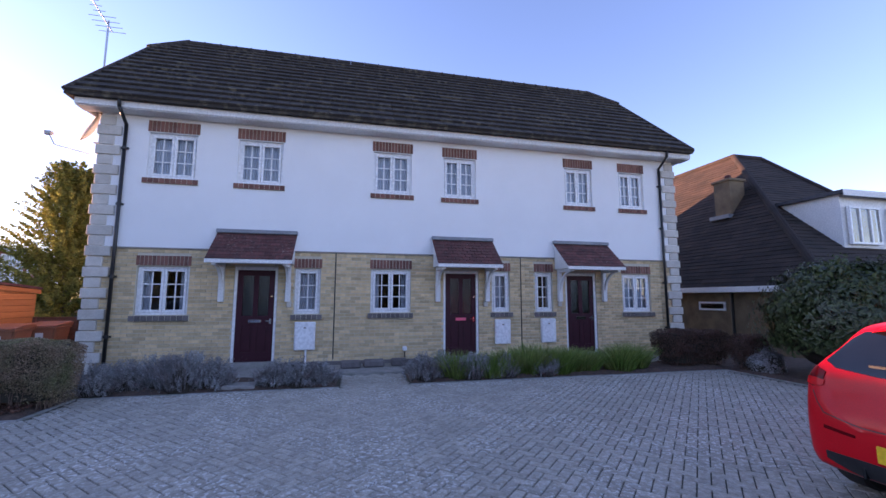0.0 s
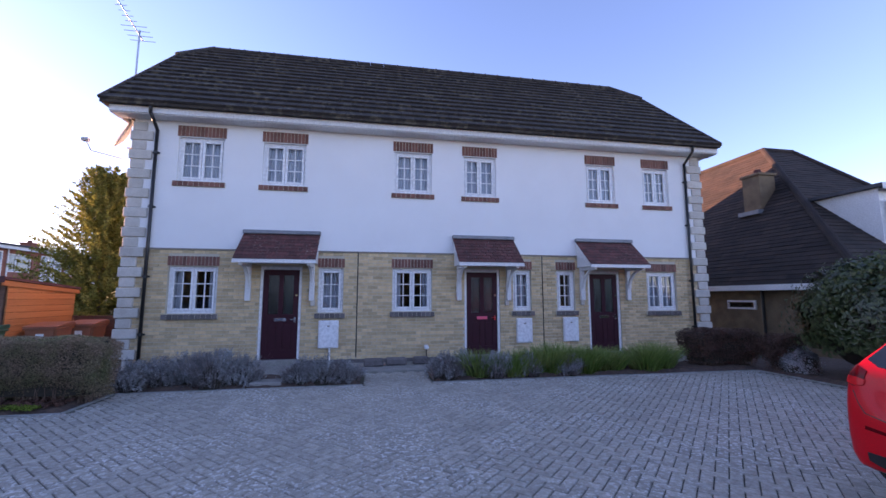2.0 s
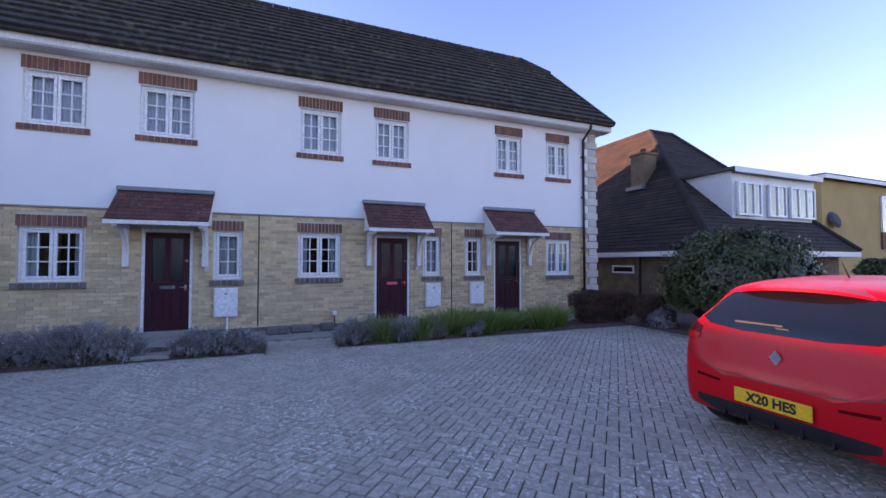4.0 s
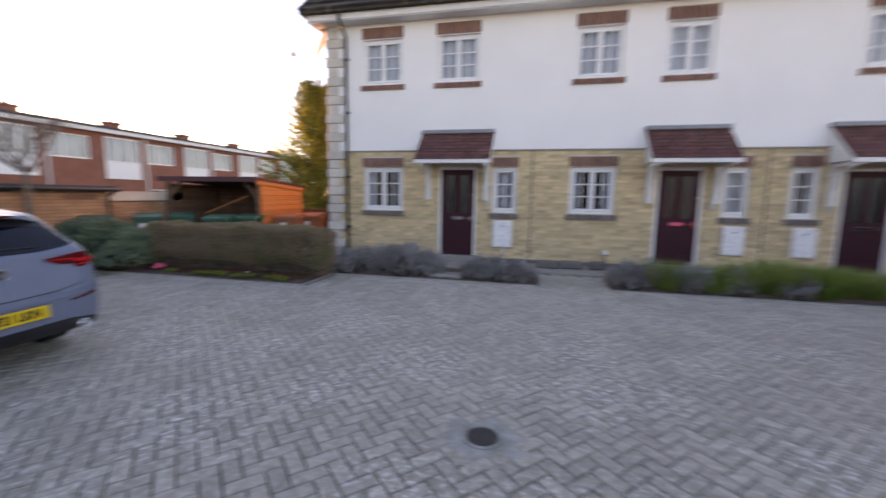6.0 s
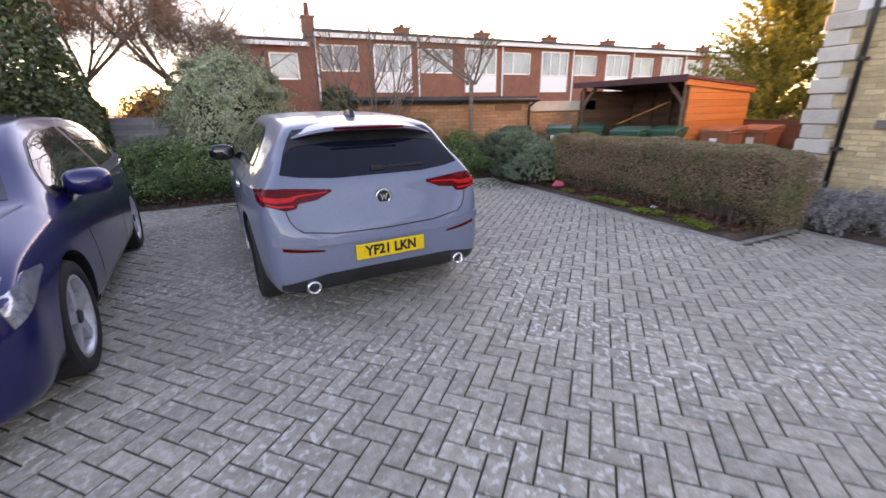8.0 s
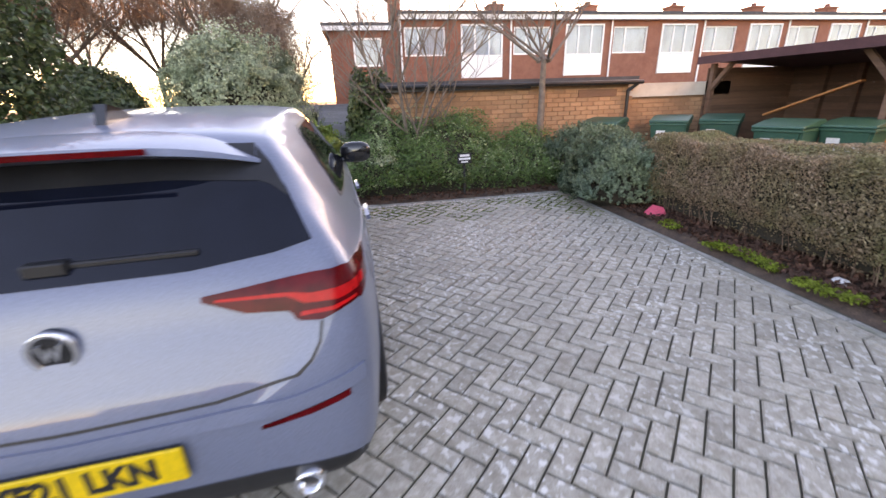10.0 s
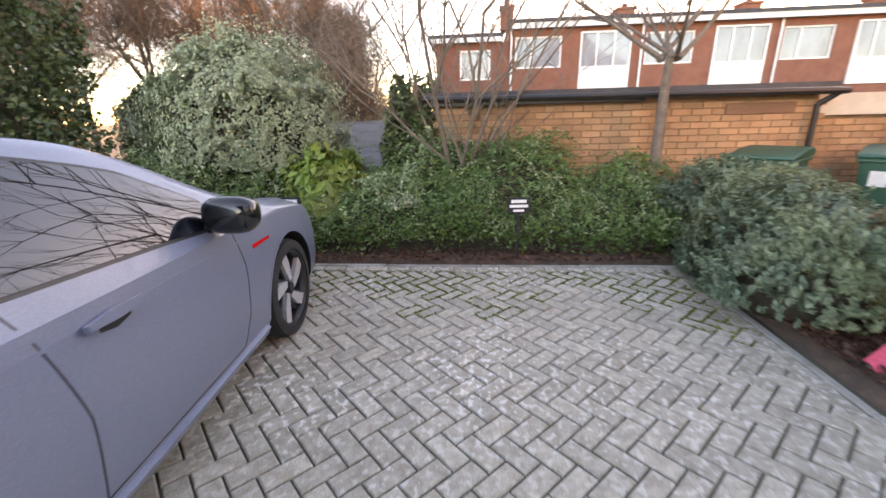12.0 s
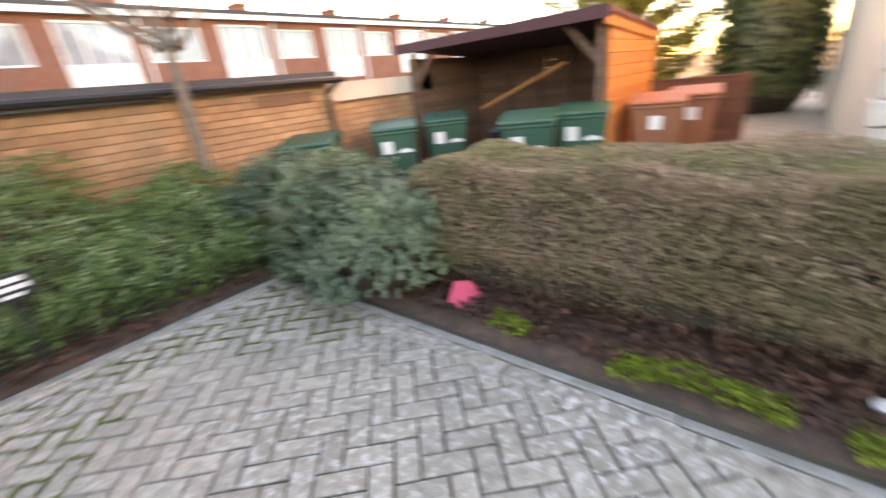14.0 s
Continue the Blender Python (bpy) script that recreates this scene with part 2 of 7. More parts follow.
# darker version of the brown hedge leaf, with shade put into its colour
M["shadedleaf"] = leaf_material("shaded_hedge_leaf", (0.15, 0.08, 0.055), (0.09, 0.055, 0.04), 0.2, 0.7)
M["cotoneaster"] = leaf_material("dark_green_leaf", (0.06, 0.14, 0.032), (0.125, 0.215, 0.06), 0.25, 0.4)
M["cotoneaster_pale"] = leaf_material("pale_green_leaf", (0.22, 0.32, 0.14), (0.36, 0.43, 0.26), 0.3, 0.4)
M["greybush"] = leaf_material("grey_green_leaf", (0.27, 0.33, 0.20), (0.38, 0.42, 0.28), 0.3, 0.6)
M["hebe"] = leaf_material("blue_green_leaf", (0.11, 0.18, 0.12), (0.22, 0.27, 0.15), 0.25, 0.5)
M["laurel"] = leaf_material("dark_laurel_leaf", (0.04, 0.062, 0.018), (0.09, 0.115, 0.042), 0.2, 0.3)
M["ivy"] = leaf_material("ivy_leaf", (0.05, 0.09, 0.03), (0.11, 0.14, 0.06), 0.2, 0.35)
M["cypress"] = leaf_material("cypress_leaf", (0.19, 0.215, 0.04), (0.33, 0.30, 0.06), 0.35, 0.7)
# near-black for solid plant cores: the inner shade is put into the colour
M["darkcore"] = material("painted_inner_shade", (0.04, 0.034, 0.022), 0.95, (0.07, 0.05, 0.034), scale=12, amount=0.8, fine=60, bump=0.8)
M["moss"] = leaf_material("bright_moss", (0.16, 0.24, 0.02), (0.22, 0.28, 0.04), 0.3, 0.8)
M["joint_moss"] = leaf_material("joint_moss", (0.10, 0.145, 0.02), (0.16, 0.20, 0.04), 0.2, 0.9)
M["litter"] = leaf_material("dead_leaves", (0.14, 0.06, 0.035), (0.08, 0.04, 0.03), 0.1, 0.8)
M["goldtwig"] = leaf_material("golden_foliage", (0.42, 0.24, 0.06), (0.26, 0.15, 0.06), 0.4, 0.8)


# ---- building helpers ----
def box(bm, x0, x1, y0, y1, z0, z1, bevel=0.0, m=None):
    vs = [bm.verts.new((x, y, z)) for x in (x0, x1) for y in (y0, y1) for z in (z0, z1)]
    fs = [bm.faces.new([vs[i] for i in q]) for q in ((0, 1, 3, 2), (4, 6, 7, 5), (0, 4, 5, 1), (2, 3, 7, 6), (0, 2, 6, 4), (1, 5, 7, 3))]
    if bevel:
        es = list({e for f in fs for e in f.edges})
        vs = list({v for f in bmesh.ops.bevel(bm, geom=es, offset=bevel, segments=1, affect="EDGES")["faces"] for v in f.verts} | {v for v in vs if v.is_valid})
    if m is not None:
        bmesh.ops.transform(bm, matrix=m, verts=vs)
    return vs


def tube(bm, p, q, r0, r1=None, n=8, cap=True):
    p, q = Vector(p), Vector(q)
    r1 = r0 if r1 is None else r1
    m = Matrix.Translation((p + q) / 2) @ (q - p).to_track_quat("Z", "Y").to_matrix().to_4x4()
    return bmesh.ops.create_cone(bm, cap_ends=cap, segments=n, radius1=r0, radius2=r1, depth=(q - p).length, matrix=m)["verts"]


def prism(bm, pts, y0, y1, axis="y"):
    """A solid from an outline in the plane across the axis."""
    def at(a, b, d):
        return {"y": (a, d, b), "x": (d, a, b), "z": (a, b, d)}[axis]
    lo = [bm.verts.new(at(a, b, y0)) for a, b in pts]
    hi = [bm.verts.new(at(a, b, y1)) for a, b in pts]
    bm.faces.new(lo)
    bm.faces.new(hi[::-1])
    n = len(pts)
    for i in range(n):
        bm.faces.new((lo[i], hi[i], hi[(i + 1) % n], lo[(i + 1) % n]))
    return lo + hi


def part(name, bm, mat, parent=None, label="", smooth=False):
    me = bpy.data.meshes.new(name)
    bmesh.ops.recalc_face_normals(bm, faces=bm.faces[:])
    bm.to_mesh(me)
    bm.free()
    me.materials.append(mat)
    if smooth:
        me.polygons.foreach_set("use_smooth", [True] * len(me.polygons))
    ob = new(name, me)
    if parent is not None:
        ob.parent = parent
    if label:
        tagged(ob, label)
    return ob


def raw(name, verts, faces, mat, parent=None, label="", smooth=False):
    me = bpy.data.meshes.new(name)
    me.from_pydata([tuple(map(float, v)) for v in verts], [], [tuple(map(int, f)) for f in faces])
    me.materials.append(mat)
    if smooth:
        me.polygons.foreach_set("use_smooth", [True] * len(me.polygons))
    ob = new(name, me)
    if parent is not None:
        ob.parent = parent
    if label:
        tagged(ob, label)
    return ob


def thing(name, label, category, group="", m=None, kind=""):
    ob = new(name)
    ob.empty_display_size = 0.1
    if m is not None:
        ob.matrix_basis = m
    return tagged(ob, label, category, group, kind)


def boxes(name, mat, parent, *dims, bevel=0.0, label=""):
    bm = bmesh.new()
    for d in dims:
        box(bm, *d, bevel=bevel)
    return part(name, bm, mat, parent, label)


def structure(ob, label="", category="wall"):
    return tagged(ob, label, category, "", "structure")


def block_mesh(lx, ly, lz, ch=0.004):
    """A chamfered block: top at z = 0, open below."""
    a, b = lx / 2, ly / 2
    vs = [(sx * a, sy * b, -lz) for sx, sy in ((-1, -1), (1, -1), (1, 1), (-1, 1))]
    vs += [(sx * a, sy * b, -ch) for sx, sy in ((-1, -1), (1, -1), (1, 1), (-1, 1))]
    vs += [(sx * (a - ch), sy * (b - ch), 0) for sx, sy in ((-1, -1), (1, -1), (1, 1), (-1, 1))]
    fs = [(8, 9, 10, 11)]
    for k in (0, 4):
        fs += [(k + i, k + (i + 1) % 4, k + 4 + (i + 1) % 4, k + 4 + i) for i in range(4)]
    return np.array(vs), np.array(fs)


def scatter_blocks(name, mat, parent, poses, lx, ly, lz, ch=0.004, singles=(), single_name="brick", label=""):
    """Blocks at the given poses: those whose number is in singles are objects of their own, the rest one mesh."""
    vs, fs = block_mesh(lx, ly, lz, ch)
    me = bpy.data.meshes.new(single_name)
    me.from_pydata([tuple(v) for v in vs], [], [tuple(int(i) for i in f) for f in fs])
    me.materials.append(mat)
    hom = np.c_[vs, np.ones(len(vs))]
    allv, allf, k = [], [], 0
    singles = set(singles)
    for i, p in enumerate(poses):
        if i in singles:
            ob = new(single_name, me)
            ob.parent = parent
            ob.matrix_basis = p
        else:
            allv.append((hom @ np.array(p).T)[:, :3])
            allf.append(fs + k)
            k += len(vs)
    if allv:
        ob = raw(name, np.concatenate(allv), np.concatenate(allf), mat, parent, label)
        tagged(ob, label, "", "", "stuff")


def leaf_cloud(name, points, normals, size, mat, parent=None, label="", jitter=0.8, long=1.6, seed=1, bend=0.25):
    """Small folded leaves at the points, facing about along the normals."""
    r = np.random.default_rng(seed)
    n = len(points)
    nv = normals + r.normal(0, jitter, (n, 3))
    nv /= np.linalg.norm(nv, axis=1, keepdims=True) + 1e-9
    t = r.normal(0, 1, (n, 3))
    t -= (t * nv).sum(1, keepdims=True) * nv
    t /= np.linalg.norm(t, axis=1, keepdims=True) + 1e-9
    w = np.cross(nv, t)
    s = size * r.uniform(0.6, 1.35, (n, 1))
    a = points - t * s * long / 2
    c = points + t * s * long / 2
    b = points + w * s / 2 + nv * s * bend
    d = points - w * s / 2 + nv * s * bend
    verts = np.stack([a, b, c, d], 1).reshape(-1, 3)
    i = np.arange(n)[:, None] * 4
    faces = np.concatenate([i + np.array([[0, 1, 2]]), i + np.array([[0, 2, 3]])], 1).reshape(-1, 3)
    me = bpy.data.meshes.new(name)
    me.vertices.add(len(verts))
    me.vertices.foreach_set("co", verts.astype(np.float32).ravel())
    me.loops.add(faces.size)
    me.loops.foreach_set("vertex_index", faces.astype(np.int32).ravel())
    me.polygons.add(len(faces))
    me.polygons.foreach_set("loop_start", np.arange(0, faces.size, 3, dtype=np.int32))
    me.update(calc_edges=True)
    me.materials.append(mat)
    ob = new(name, me)
    if parent is not None:
        ob.parent = parent
    if label:
        tagged(ob, label)
    return ob


def lumpy(points, amount, scale, seed=0.0):
    """Moves points by smooth noise, so that outlines are uneven."""
    out = points.copy()
    for i, p in enumerate(points):
        v = noise.noise_vector(Vector(p) * scale + Vector((seed, seed, seed)))
        out[i] += np.array(v) * amount
    return out


# ---- ground ----
bm = bmesh.new()
bmesh.ops.create_grid(bm, x_segments=40, y_segments=40, size=400)
for v in bm.verts:
    v.co.z = -0.12
structure(part("ground", bm, M["grassland"]), "rough grass and earth reaching to the horizon", "ground")
structure(boxes("paving_bed", M["sand"], None, (-9.52, 9.2, -16.0, -1.10, -0.10, -0.014)), "dark sand bed between the paving blocks", "ground")
structure(boxes("road", M["tarmac"], None, (-60, 60, -30, -16.0, -0.11, -0.03)), "grey tarmac access road behind the car park", "road")


def bed(name, x0, x1, y0, y1, z, label, seed):
    bm = bmesh.new()
    nx, ny = max(2, int((x1 - x0) / 0.12)), max(2, int((y1 - y0) / 0.12))
    vs = [[bm.verts.new((x0 + (x1 - x0) * i / nx, y0 + (y1 - y0) * j / ny, 0)) for j in range(ny + 1)] for i in range(nx + 1)]
    for i in range(nx + 1):
        for j in range(ny + 1):
            v = vs[i][j]
            edge = min(i, j, nx - i, ny - j)
            v.co.z = -0.05 if edge == 0 else z + 0.03 * noise.noise(v.co * 4 + Vector((seed, 0, 0))) + 0.015 * noise.noise(v.co * 15)
    for i in range(nx):
        for j in range(ny):
            bm.faces.new((vs[i][j], vs[i + 1][j], vs[i + 1][j + 1], vs[i][j + 1]))
    return structure(part(name, bm, M["soil"], smooth=True), label, "ground")


bed("soil_bed_front_1", -4.75, -0.85, -2.2, -1.12, 0.05, "dark soil planting bed before the first brick house", 1)
bed("soil_bed_front_2", 0.38, 7.3, -2.2, -1.12, 0.05, "dark soil planting bed before the further front doors", 5)
bed("soil_bed_hedge", -9.4, -4.7, -3.32, -0.9, 0.04, "dark soil strewn with dead leaves under the hedge", 2)
bed("soil_bed_end", -11.6, -9.53, -16.0, -0.9, 0.05, "dark soil bank at the head of the parking bays", 3)
bed("soil_bed_side", 7.2, 10.4, -9.5, -0.9, 0.04, "soil under the laurel and small shrubs", 4)
structure(boxes("path", M["stonestep"], None, (-5.0, 8.4, -1.12, 0.02, -0.06, 0.03)), "grey concrete path along the house front", "pavement")
structure(boxes("side_path", M["stonestep"], None, (-7.6, -5.9, -0.9, 12.0, -0.08, -0.01)), "pale path beside the house", "pavement")
structure(boxes("bin_yard", M["stonestep"], None, (-11.6, -7.6, -0.9, 6.0, -0.10, -0.06)), "concrete yard under the bin store", "pavement")


# ---- the brick and render house ----
def holed(xs, zs, y0, y1, holes):
    """One connected slab over the grid of xs and zs, open where the holes are."""
    bm, made = bmesh.new(), {}

    def vert(i, j, y):
        if (i, j, y) not in made:
            made[i, j, y] = bm.verts.new((xs[i], y, zs[j]))
        return made[i, j, y]

    def solid(i, j):
        if not (0 <= i < len(xs) - 1 and 0 <= j < len(zs) - 1):
            return False
        x, z = (xs[i] + xs[i + 1]) / 2, (zs[j] + zs[j + 1]) / 2
        return not any(h[0] <= x <= h[1] and h[2] <= z <= h[3] for h in holes)

    for i in range(len(xs) - 1):
        for j in range(len(zs) - 1):
            if not solid(i, j):
                continue
            for y in (y0, y1):
                bm.faces.new([vert(i, j, y), vert(i + 1, j, y), vert(i + 1, j + 1, y), vert(i, j + 1, y)])
            for di, dj, p, q in ((-1, 0, (i, j), (i, j + 1)), (1, 0, (i + 1, j), (i + 1, j + 1)), (0, -1, (i, j), (i + 1, j)), (0, 1, (i, j + 1), (i + 1, j + 1))):
                if not solid(i + di, j + dj):
                    bm.faces.new([vert(*p, y0), vert(*q, y0), vert(*q, y1), vert(*p, y1)])
    return bm


def wall_sheet(name, x0, x1, z0, z1, y0, y1, holes, mat, label):
    """A wall along x with rectangular openings through it."""
    xs = sorted({x0, x1, *[h[0] for h in holes], *[h[1] for h in holes]})
    zs = sorted({z0, z1, *[h[2] for h in holes], *[h[3] for h in holes]})
    xs, zs = [x for x in xs if x0 <= x <= x1], [z for z in zs if z0 <= z <= z1]
    bm = holed(xs, zs, y0, y1, holes)
    return structure(part(name, bm, mat), label, "wall")


XL, XR = -5.88, 8.2
LOW = [(-5.0, -4.02, 1.15, 2.16), (-1.9, -1.35, 1.15, 2.16), (-0.23, 0.70, 1.17, 2.17), (2.73, 3.20, 1.17, 2.16), (3.89, 4.37, 1.17, 2.16), (6.42, 7.29, 1.15, 2.15)]
DOORS = [(-3.14, -2.26, 0.12, 2.18), (1.50, 2.38, 0.12, 2.17), (4.74, 5.62, 0.12, 2.16)]
UP = [(-4.98, -4.03, 4.04, 5.04), (-3.21, -2.26, 4.03, 5.03), (-0.23, 0.69, 3.98, 5.0), (1.48, 2.33, 3.97, 4.99), (4.79, 5.61, 3.95, 4.97), (6.44, 7.22, 3.95, 4.96)]
wall_front = wall_sheet("wall_front_lower", XL, XR, -0.1, 2.54, 0.014, 0.30, LOW + DOORS, M["mortar"], "yellow stock brick wall with pale mortar")
wall_sheet("wall_front_upper", XL, XR, 2.54, 5.46, -0.022, 0.30, UP, M["render"], "smooth white rendered upper wall")
for name, x in (("wall_left", XL), ("wall_right", XR - 0.3)):
    structure(boxes(name + "_lower", M["mortar"], None, (x, x + 0.3, 0.30, 7.0, -0.1, 2.54)), "yellow brick end wall", "wall")
    ob = boxes(name + "_upper", M["render"], None, (x, x + 0.3, 0.30, 7.0, 2.54, 5.46))
    structure(ob, "white rendered end wall", "wall")
structure(boxes("wall_rear", M["render"], None, (XL, XR, 7.0, 7.3, -0.1, 5.46)), "white rear wall", "wall")
# floors and inner walls behind the windows, dark in colour to look unlit
structure(boxes("floor", M["painted_dim_room"], None, (XL + 0.3, XR - 0.3, 0.3, 7.0, 2.5, 2.75), (XL + 0.3, XR - 0.3, 0.3, 7.0, 0.0, 0.1)), "floors coloured near-black for the dim indoors", "floor")
structure(boxes("wall_inner", M["painted_dim_room"], None, (XL + 0.3, XR - 0.3, 3.2, 3.3, 0.1, 2.5), (XL + 0.3, XR - 0.3, 2.8, 2.9, 2.75, 5.4), (-1.05, -0.95, 0.3, 3.2, 0.1, 5.4), (3.45, 3.55, 0.3, 3.2, 0.1, 5.4)), "inner walls coloured near-black for the dim indoors", "wall")
for name, x0, x1 in (("gable_left", XL, XL + 0.3), ("gable_right", XR - 0.3, XR)):
    bm = bmesh.new()
    prism(bm, [(0.0, 5.46), (7.3, 5.46), (4.9, 7.5), (2.0, 7.5)], x0, x1, "x")
    structure(part(name, bm, M["render"]), "white rendered gable end", "wall")

# lintels, sills
for i, (a, b, c, d) in enumerate(LOW + UP):
    up = i >= len(LOW)
    hgt = 0.25 if up else 0.215
    zt = d + 0.01
    lint = structure(boxes("lintel_%d" % (i + 1), M["mortar"], None, (a - 0.03, b + 0.03, -0.024 if up else 0.006, 0.16, zt, zt + hgt)), "soldier course of red bricks over a window", "lintel")
    n = round((b - a + 0.06) / 0.075)
    poses = [Matrix.Translation((a - 0.03 + (k + 0.5) * (b - a + 0.06) / n, -0.034 if up else -0.004, zt + hgt / 2)) @ pose(0, 0, 0, 90) for k in range(n)]
    scatter_blocks("bricks", M["redbrick"], lint, poses, (b - a + 0.06) / n - 0.011, hgt - 0.012, 0.02, 0.003, range(n))
    sill = structure(boxes("sill_%d" % (i + 1), M["mortar"], None, (a - 0.06, b + 0.06, -0.05, 0.12, c - 0.125, c - 0.01)), "brick window sill", "sill")
    n = round((b - a + 0.12) / 0.11)
    poses = [Matrix.Translation((a - 0.06 + (k + 0.5) * (b - a + 0.12) / n, -0.062, c - 0.068)) @ pose(0, 0, 0, 90) for k in range(n)]
    scatter_blocks("bricks", M["redbrick"] if up else M["sillbrick"], sill, poses, (b - a + 0.12) / n - 0.01, 0.108, 0.02, 0.004, range(n))


def window(number, x0, x1, z0, z1, y, leaves, curtain, label):
    """Casement window in white plastic with glazing bars, two panes wide and three high in each leaf."""
    w = structure(thing("window_%d" % number, label, "window"), label, "window")
    f = 0.05
    boxes("window_frame", M["upvc"], w, (x0, x0 + f, y, y + 0.07, z0, z1), (x1 - f, x1, y, y + 0.07, z0, z1), (x0 + f, x1 - f, y, y + 0.07, z1 - f, z1), (x0 + f, x1 - f, y - 0.012, y + 0.07, z0, z0 + f), bevel=0.006)
    step = (x1 - x0 - 2 * f) / leaves
    for k in range(leaves):
        a, b = x0 + f + k * step + 0.004, x0 + f + (k + 1) * step - 0.004
        c, d = z0 + f + 0.004, z1 - f - 0.004
        g = 0.052
        cs = boxes("casement", M["upvc"], w, (a, a + g, y - 0.014, y + 0.045, c, d), (b - g, b, y - 0.014, y + 0.045, c, d), (a + g, b - g, y - 0.014, y + 0.045, d - g, d), (a + g, b - g, y - 0.014, y + 0.045, c, c + g), bevel=0.008)
        bars = [((a + b) / 2 - 0.011, (a + b) / 2 + 0.011, y + 0.008, y + 0.028, c + g, d - g)]
        for q in (1, 2):
            z = c + g + (d - c - 2 * g) * q / 3
            bars += [(a + g, (a + b) / 2 - 0.011, y + 0.008, y + 0.028, z - 0.011, z + 0.011), ((a + b) / 2 + 0.011, b - g, y + 0.008, y + 0.028, z - 0.011, z + 0.011)]
        boxes("glazing_bar", M["upvc"], cs, *bars)
        pane = boxes("pane", M["glass"], cs, (a + g, b - g, y + 0.03, y + 0.038, c + g, d - g))
        pane.visible_shadow = False
    if curtain:
        bm = bmesh.new()
        spans = [(x0 + 0.05, x1 - 0.05)] if curtain == "net" else [(x0 + 0.03, x0 + 0.22 * (x1 - x0)), (x1 - 0.22 * (x1 - x0), x1 - 0.03)]
        for a, b in spans:
            n = max(6, int((b - a) * 60))
            rows = [[bm.verts.new((a + (b - a) * k / n, y + 0.14 + 0.022 * math.sin(k * 1.9), z)) for k in range(n + 1)] for z in (z0 + 0.03, z1)]
            for k in range(n):
                bm.faces.new((rows[0][k], rows[0][k + 1], rows[1][k + 1], rows[1][k]))
        part("curtain", bm, M["curtain"], w, "pale curtain hanging behind the glass", smooth=True)
    return w


kinds = ["side", "net", "side", "net", "side", "net"]
for i, (a, b, c, d) in enumerate(LOW):
    window(i + 1, a, b, c, d, 0.07, 2 if b - a > 0.7 else 1, kinds[i], "white casement window with glazing bars in yellow brick")
for i, (a, b, c, d) in enumerate(UP):
    window(i + 7, a, b, c, d, 0.045, 2, "net", "white upper casement window with net curtain")


def front_door(number, x0, x1, z0, z1, plate, label):
    d = structure(thing("door_%d" % number, label, "door"), label, "door")
    y = 0.05
    boxes("door_frame", M["upvc"], d, (x0, x0 + 0.055, y - 0.02, y + 0.09, z0, z1), (x1 - 0.055, x1, y - 0.02, y + 0.09, z0, z1), (x0 + 0.055, x1 - 0.055, y - 0.02, y + 0.09, z1 - 0.07, z1), bevel=0.006)
    boxes("threshold", M["stonestep"], d, (x0 - 0.03, x1 + 0.03, -0.12, y + 0.09, z0 - 0.12, z0 + 0.02), bevel=0.008)
    a, b, c, e = x0 + 0.058, x1 - 0.058, z0 + 0.022, z1 - 0.072
    mid, st = (a + b) / 2, 0.115
    zl, zm = c + 0.86, c + 0.98
    bm = bmesh.new()
    for q in ((a, a + st, c, e), (b - st, b, c, e), (mid - 0.05, mid + 0.05, c, e), (a + st, mid - 0.05, e - 0.12, e), (mid + 0.05, b - st, e - 0.12, e), (a + st, mid - 0.05, zl - 0.06, zm), (mid + 0.05, b - st, zl - 0.06, zm), (a + st, mid - 0.05, c, c + 0.2), (mid + 0.05, b - st, c, c + 0.2)):
        box(bm, q[0], q[1], y, y + 0.045, q[2], q[3])
    leaf = part("door_leaf", bm, M["door"], d)
    for q in ((a + st, mid - 0.05), (mid + 0.05, b - st)):
        boxes("panel", M["door"], leaf, (q[0], q[1], y + 0.016, y + 0.04, c + 0.2, zl - 0.06), (q[0] + 0.03, q[1] - 0.03, y + 0.006, y + 0.016, c + 0.25, zl - 0.11))
        boxes("pane", M["dullglass"], leaf, (q[0], q[1], y + 0.018, y + 0.03, zm, e - 0.12))
    boxes("letter_plate", M["chrome"] if not plate else M["pink"], leaf, (mid - 0.13, mid + 0.13, y - 0.012, y - 0.001, zl - 0.035, zl + 0.035), bevel=0.004, label="bright red letter plate" if plate else "grey metal letter plate")
    boxes("door_handle", M["chrome"], leaf, (b - 0.085, b - 0.045, y - 0.016, y - 0.001, zl - 0.06, zl + 0.05), (b - 0.16, b - 0.05, y - 0.045, y - 0.03, zl - 0.005, zl + 0.012), bevel=0.003)
    bm = bmesh.new()
    tube(bm, (b - 0.05, y - 0.014, zm + 0.42), (b - 0.05, y - 0.001, zm + 0.42), 0.028, n=14)
    part("lock", bm, M["chrome"], leaf)


front_door(1, *DOORS[0], False, "dark plum panelled front door with two tall glazed panels")
front_door(2, *DOORS[1], True, "dark plum front door with a red letter plate")
front_door(3, *DOORS[2], False, "dark plum front door under a tiled canopy")


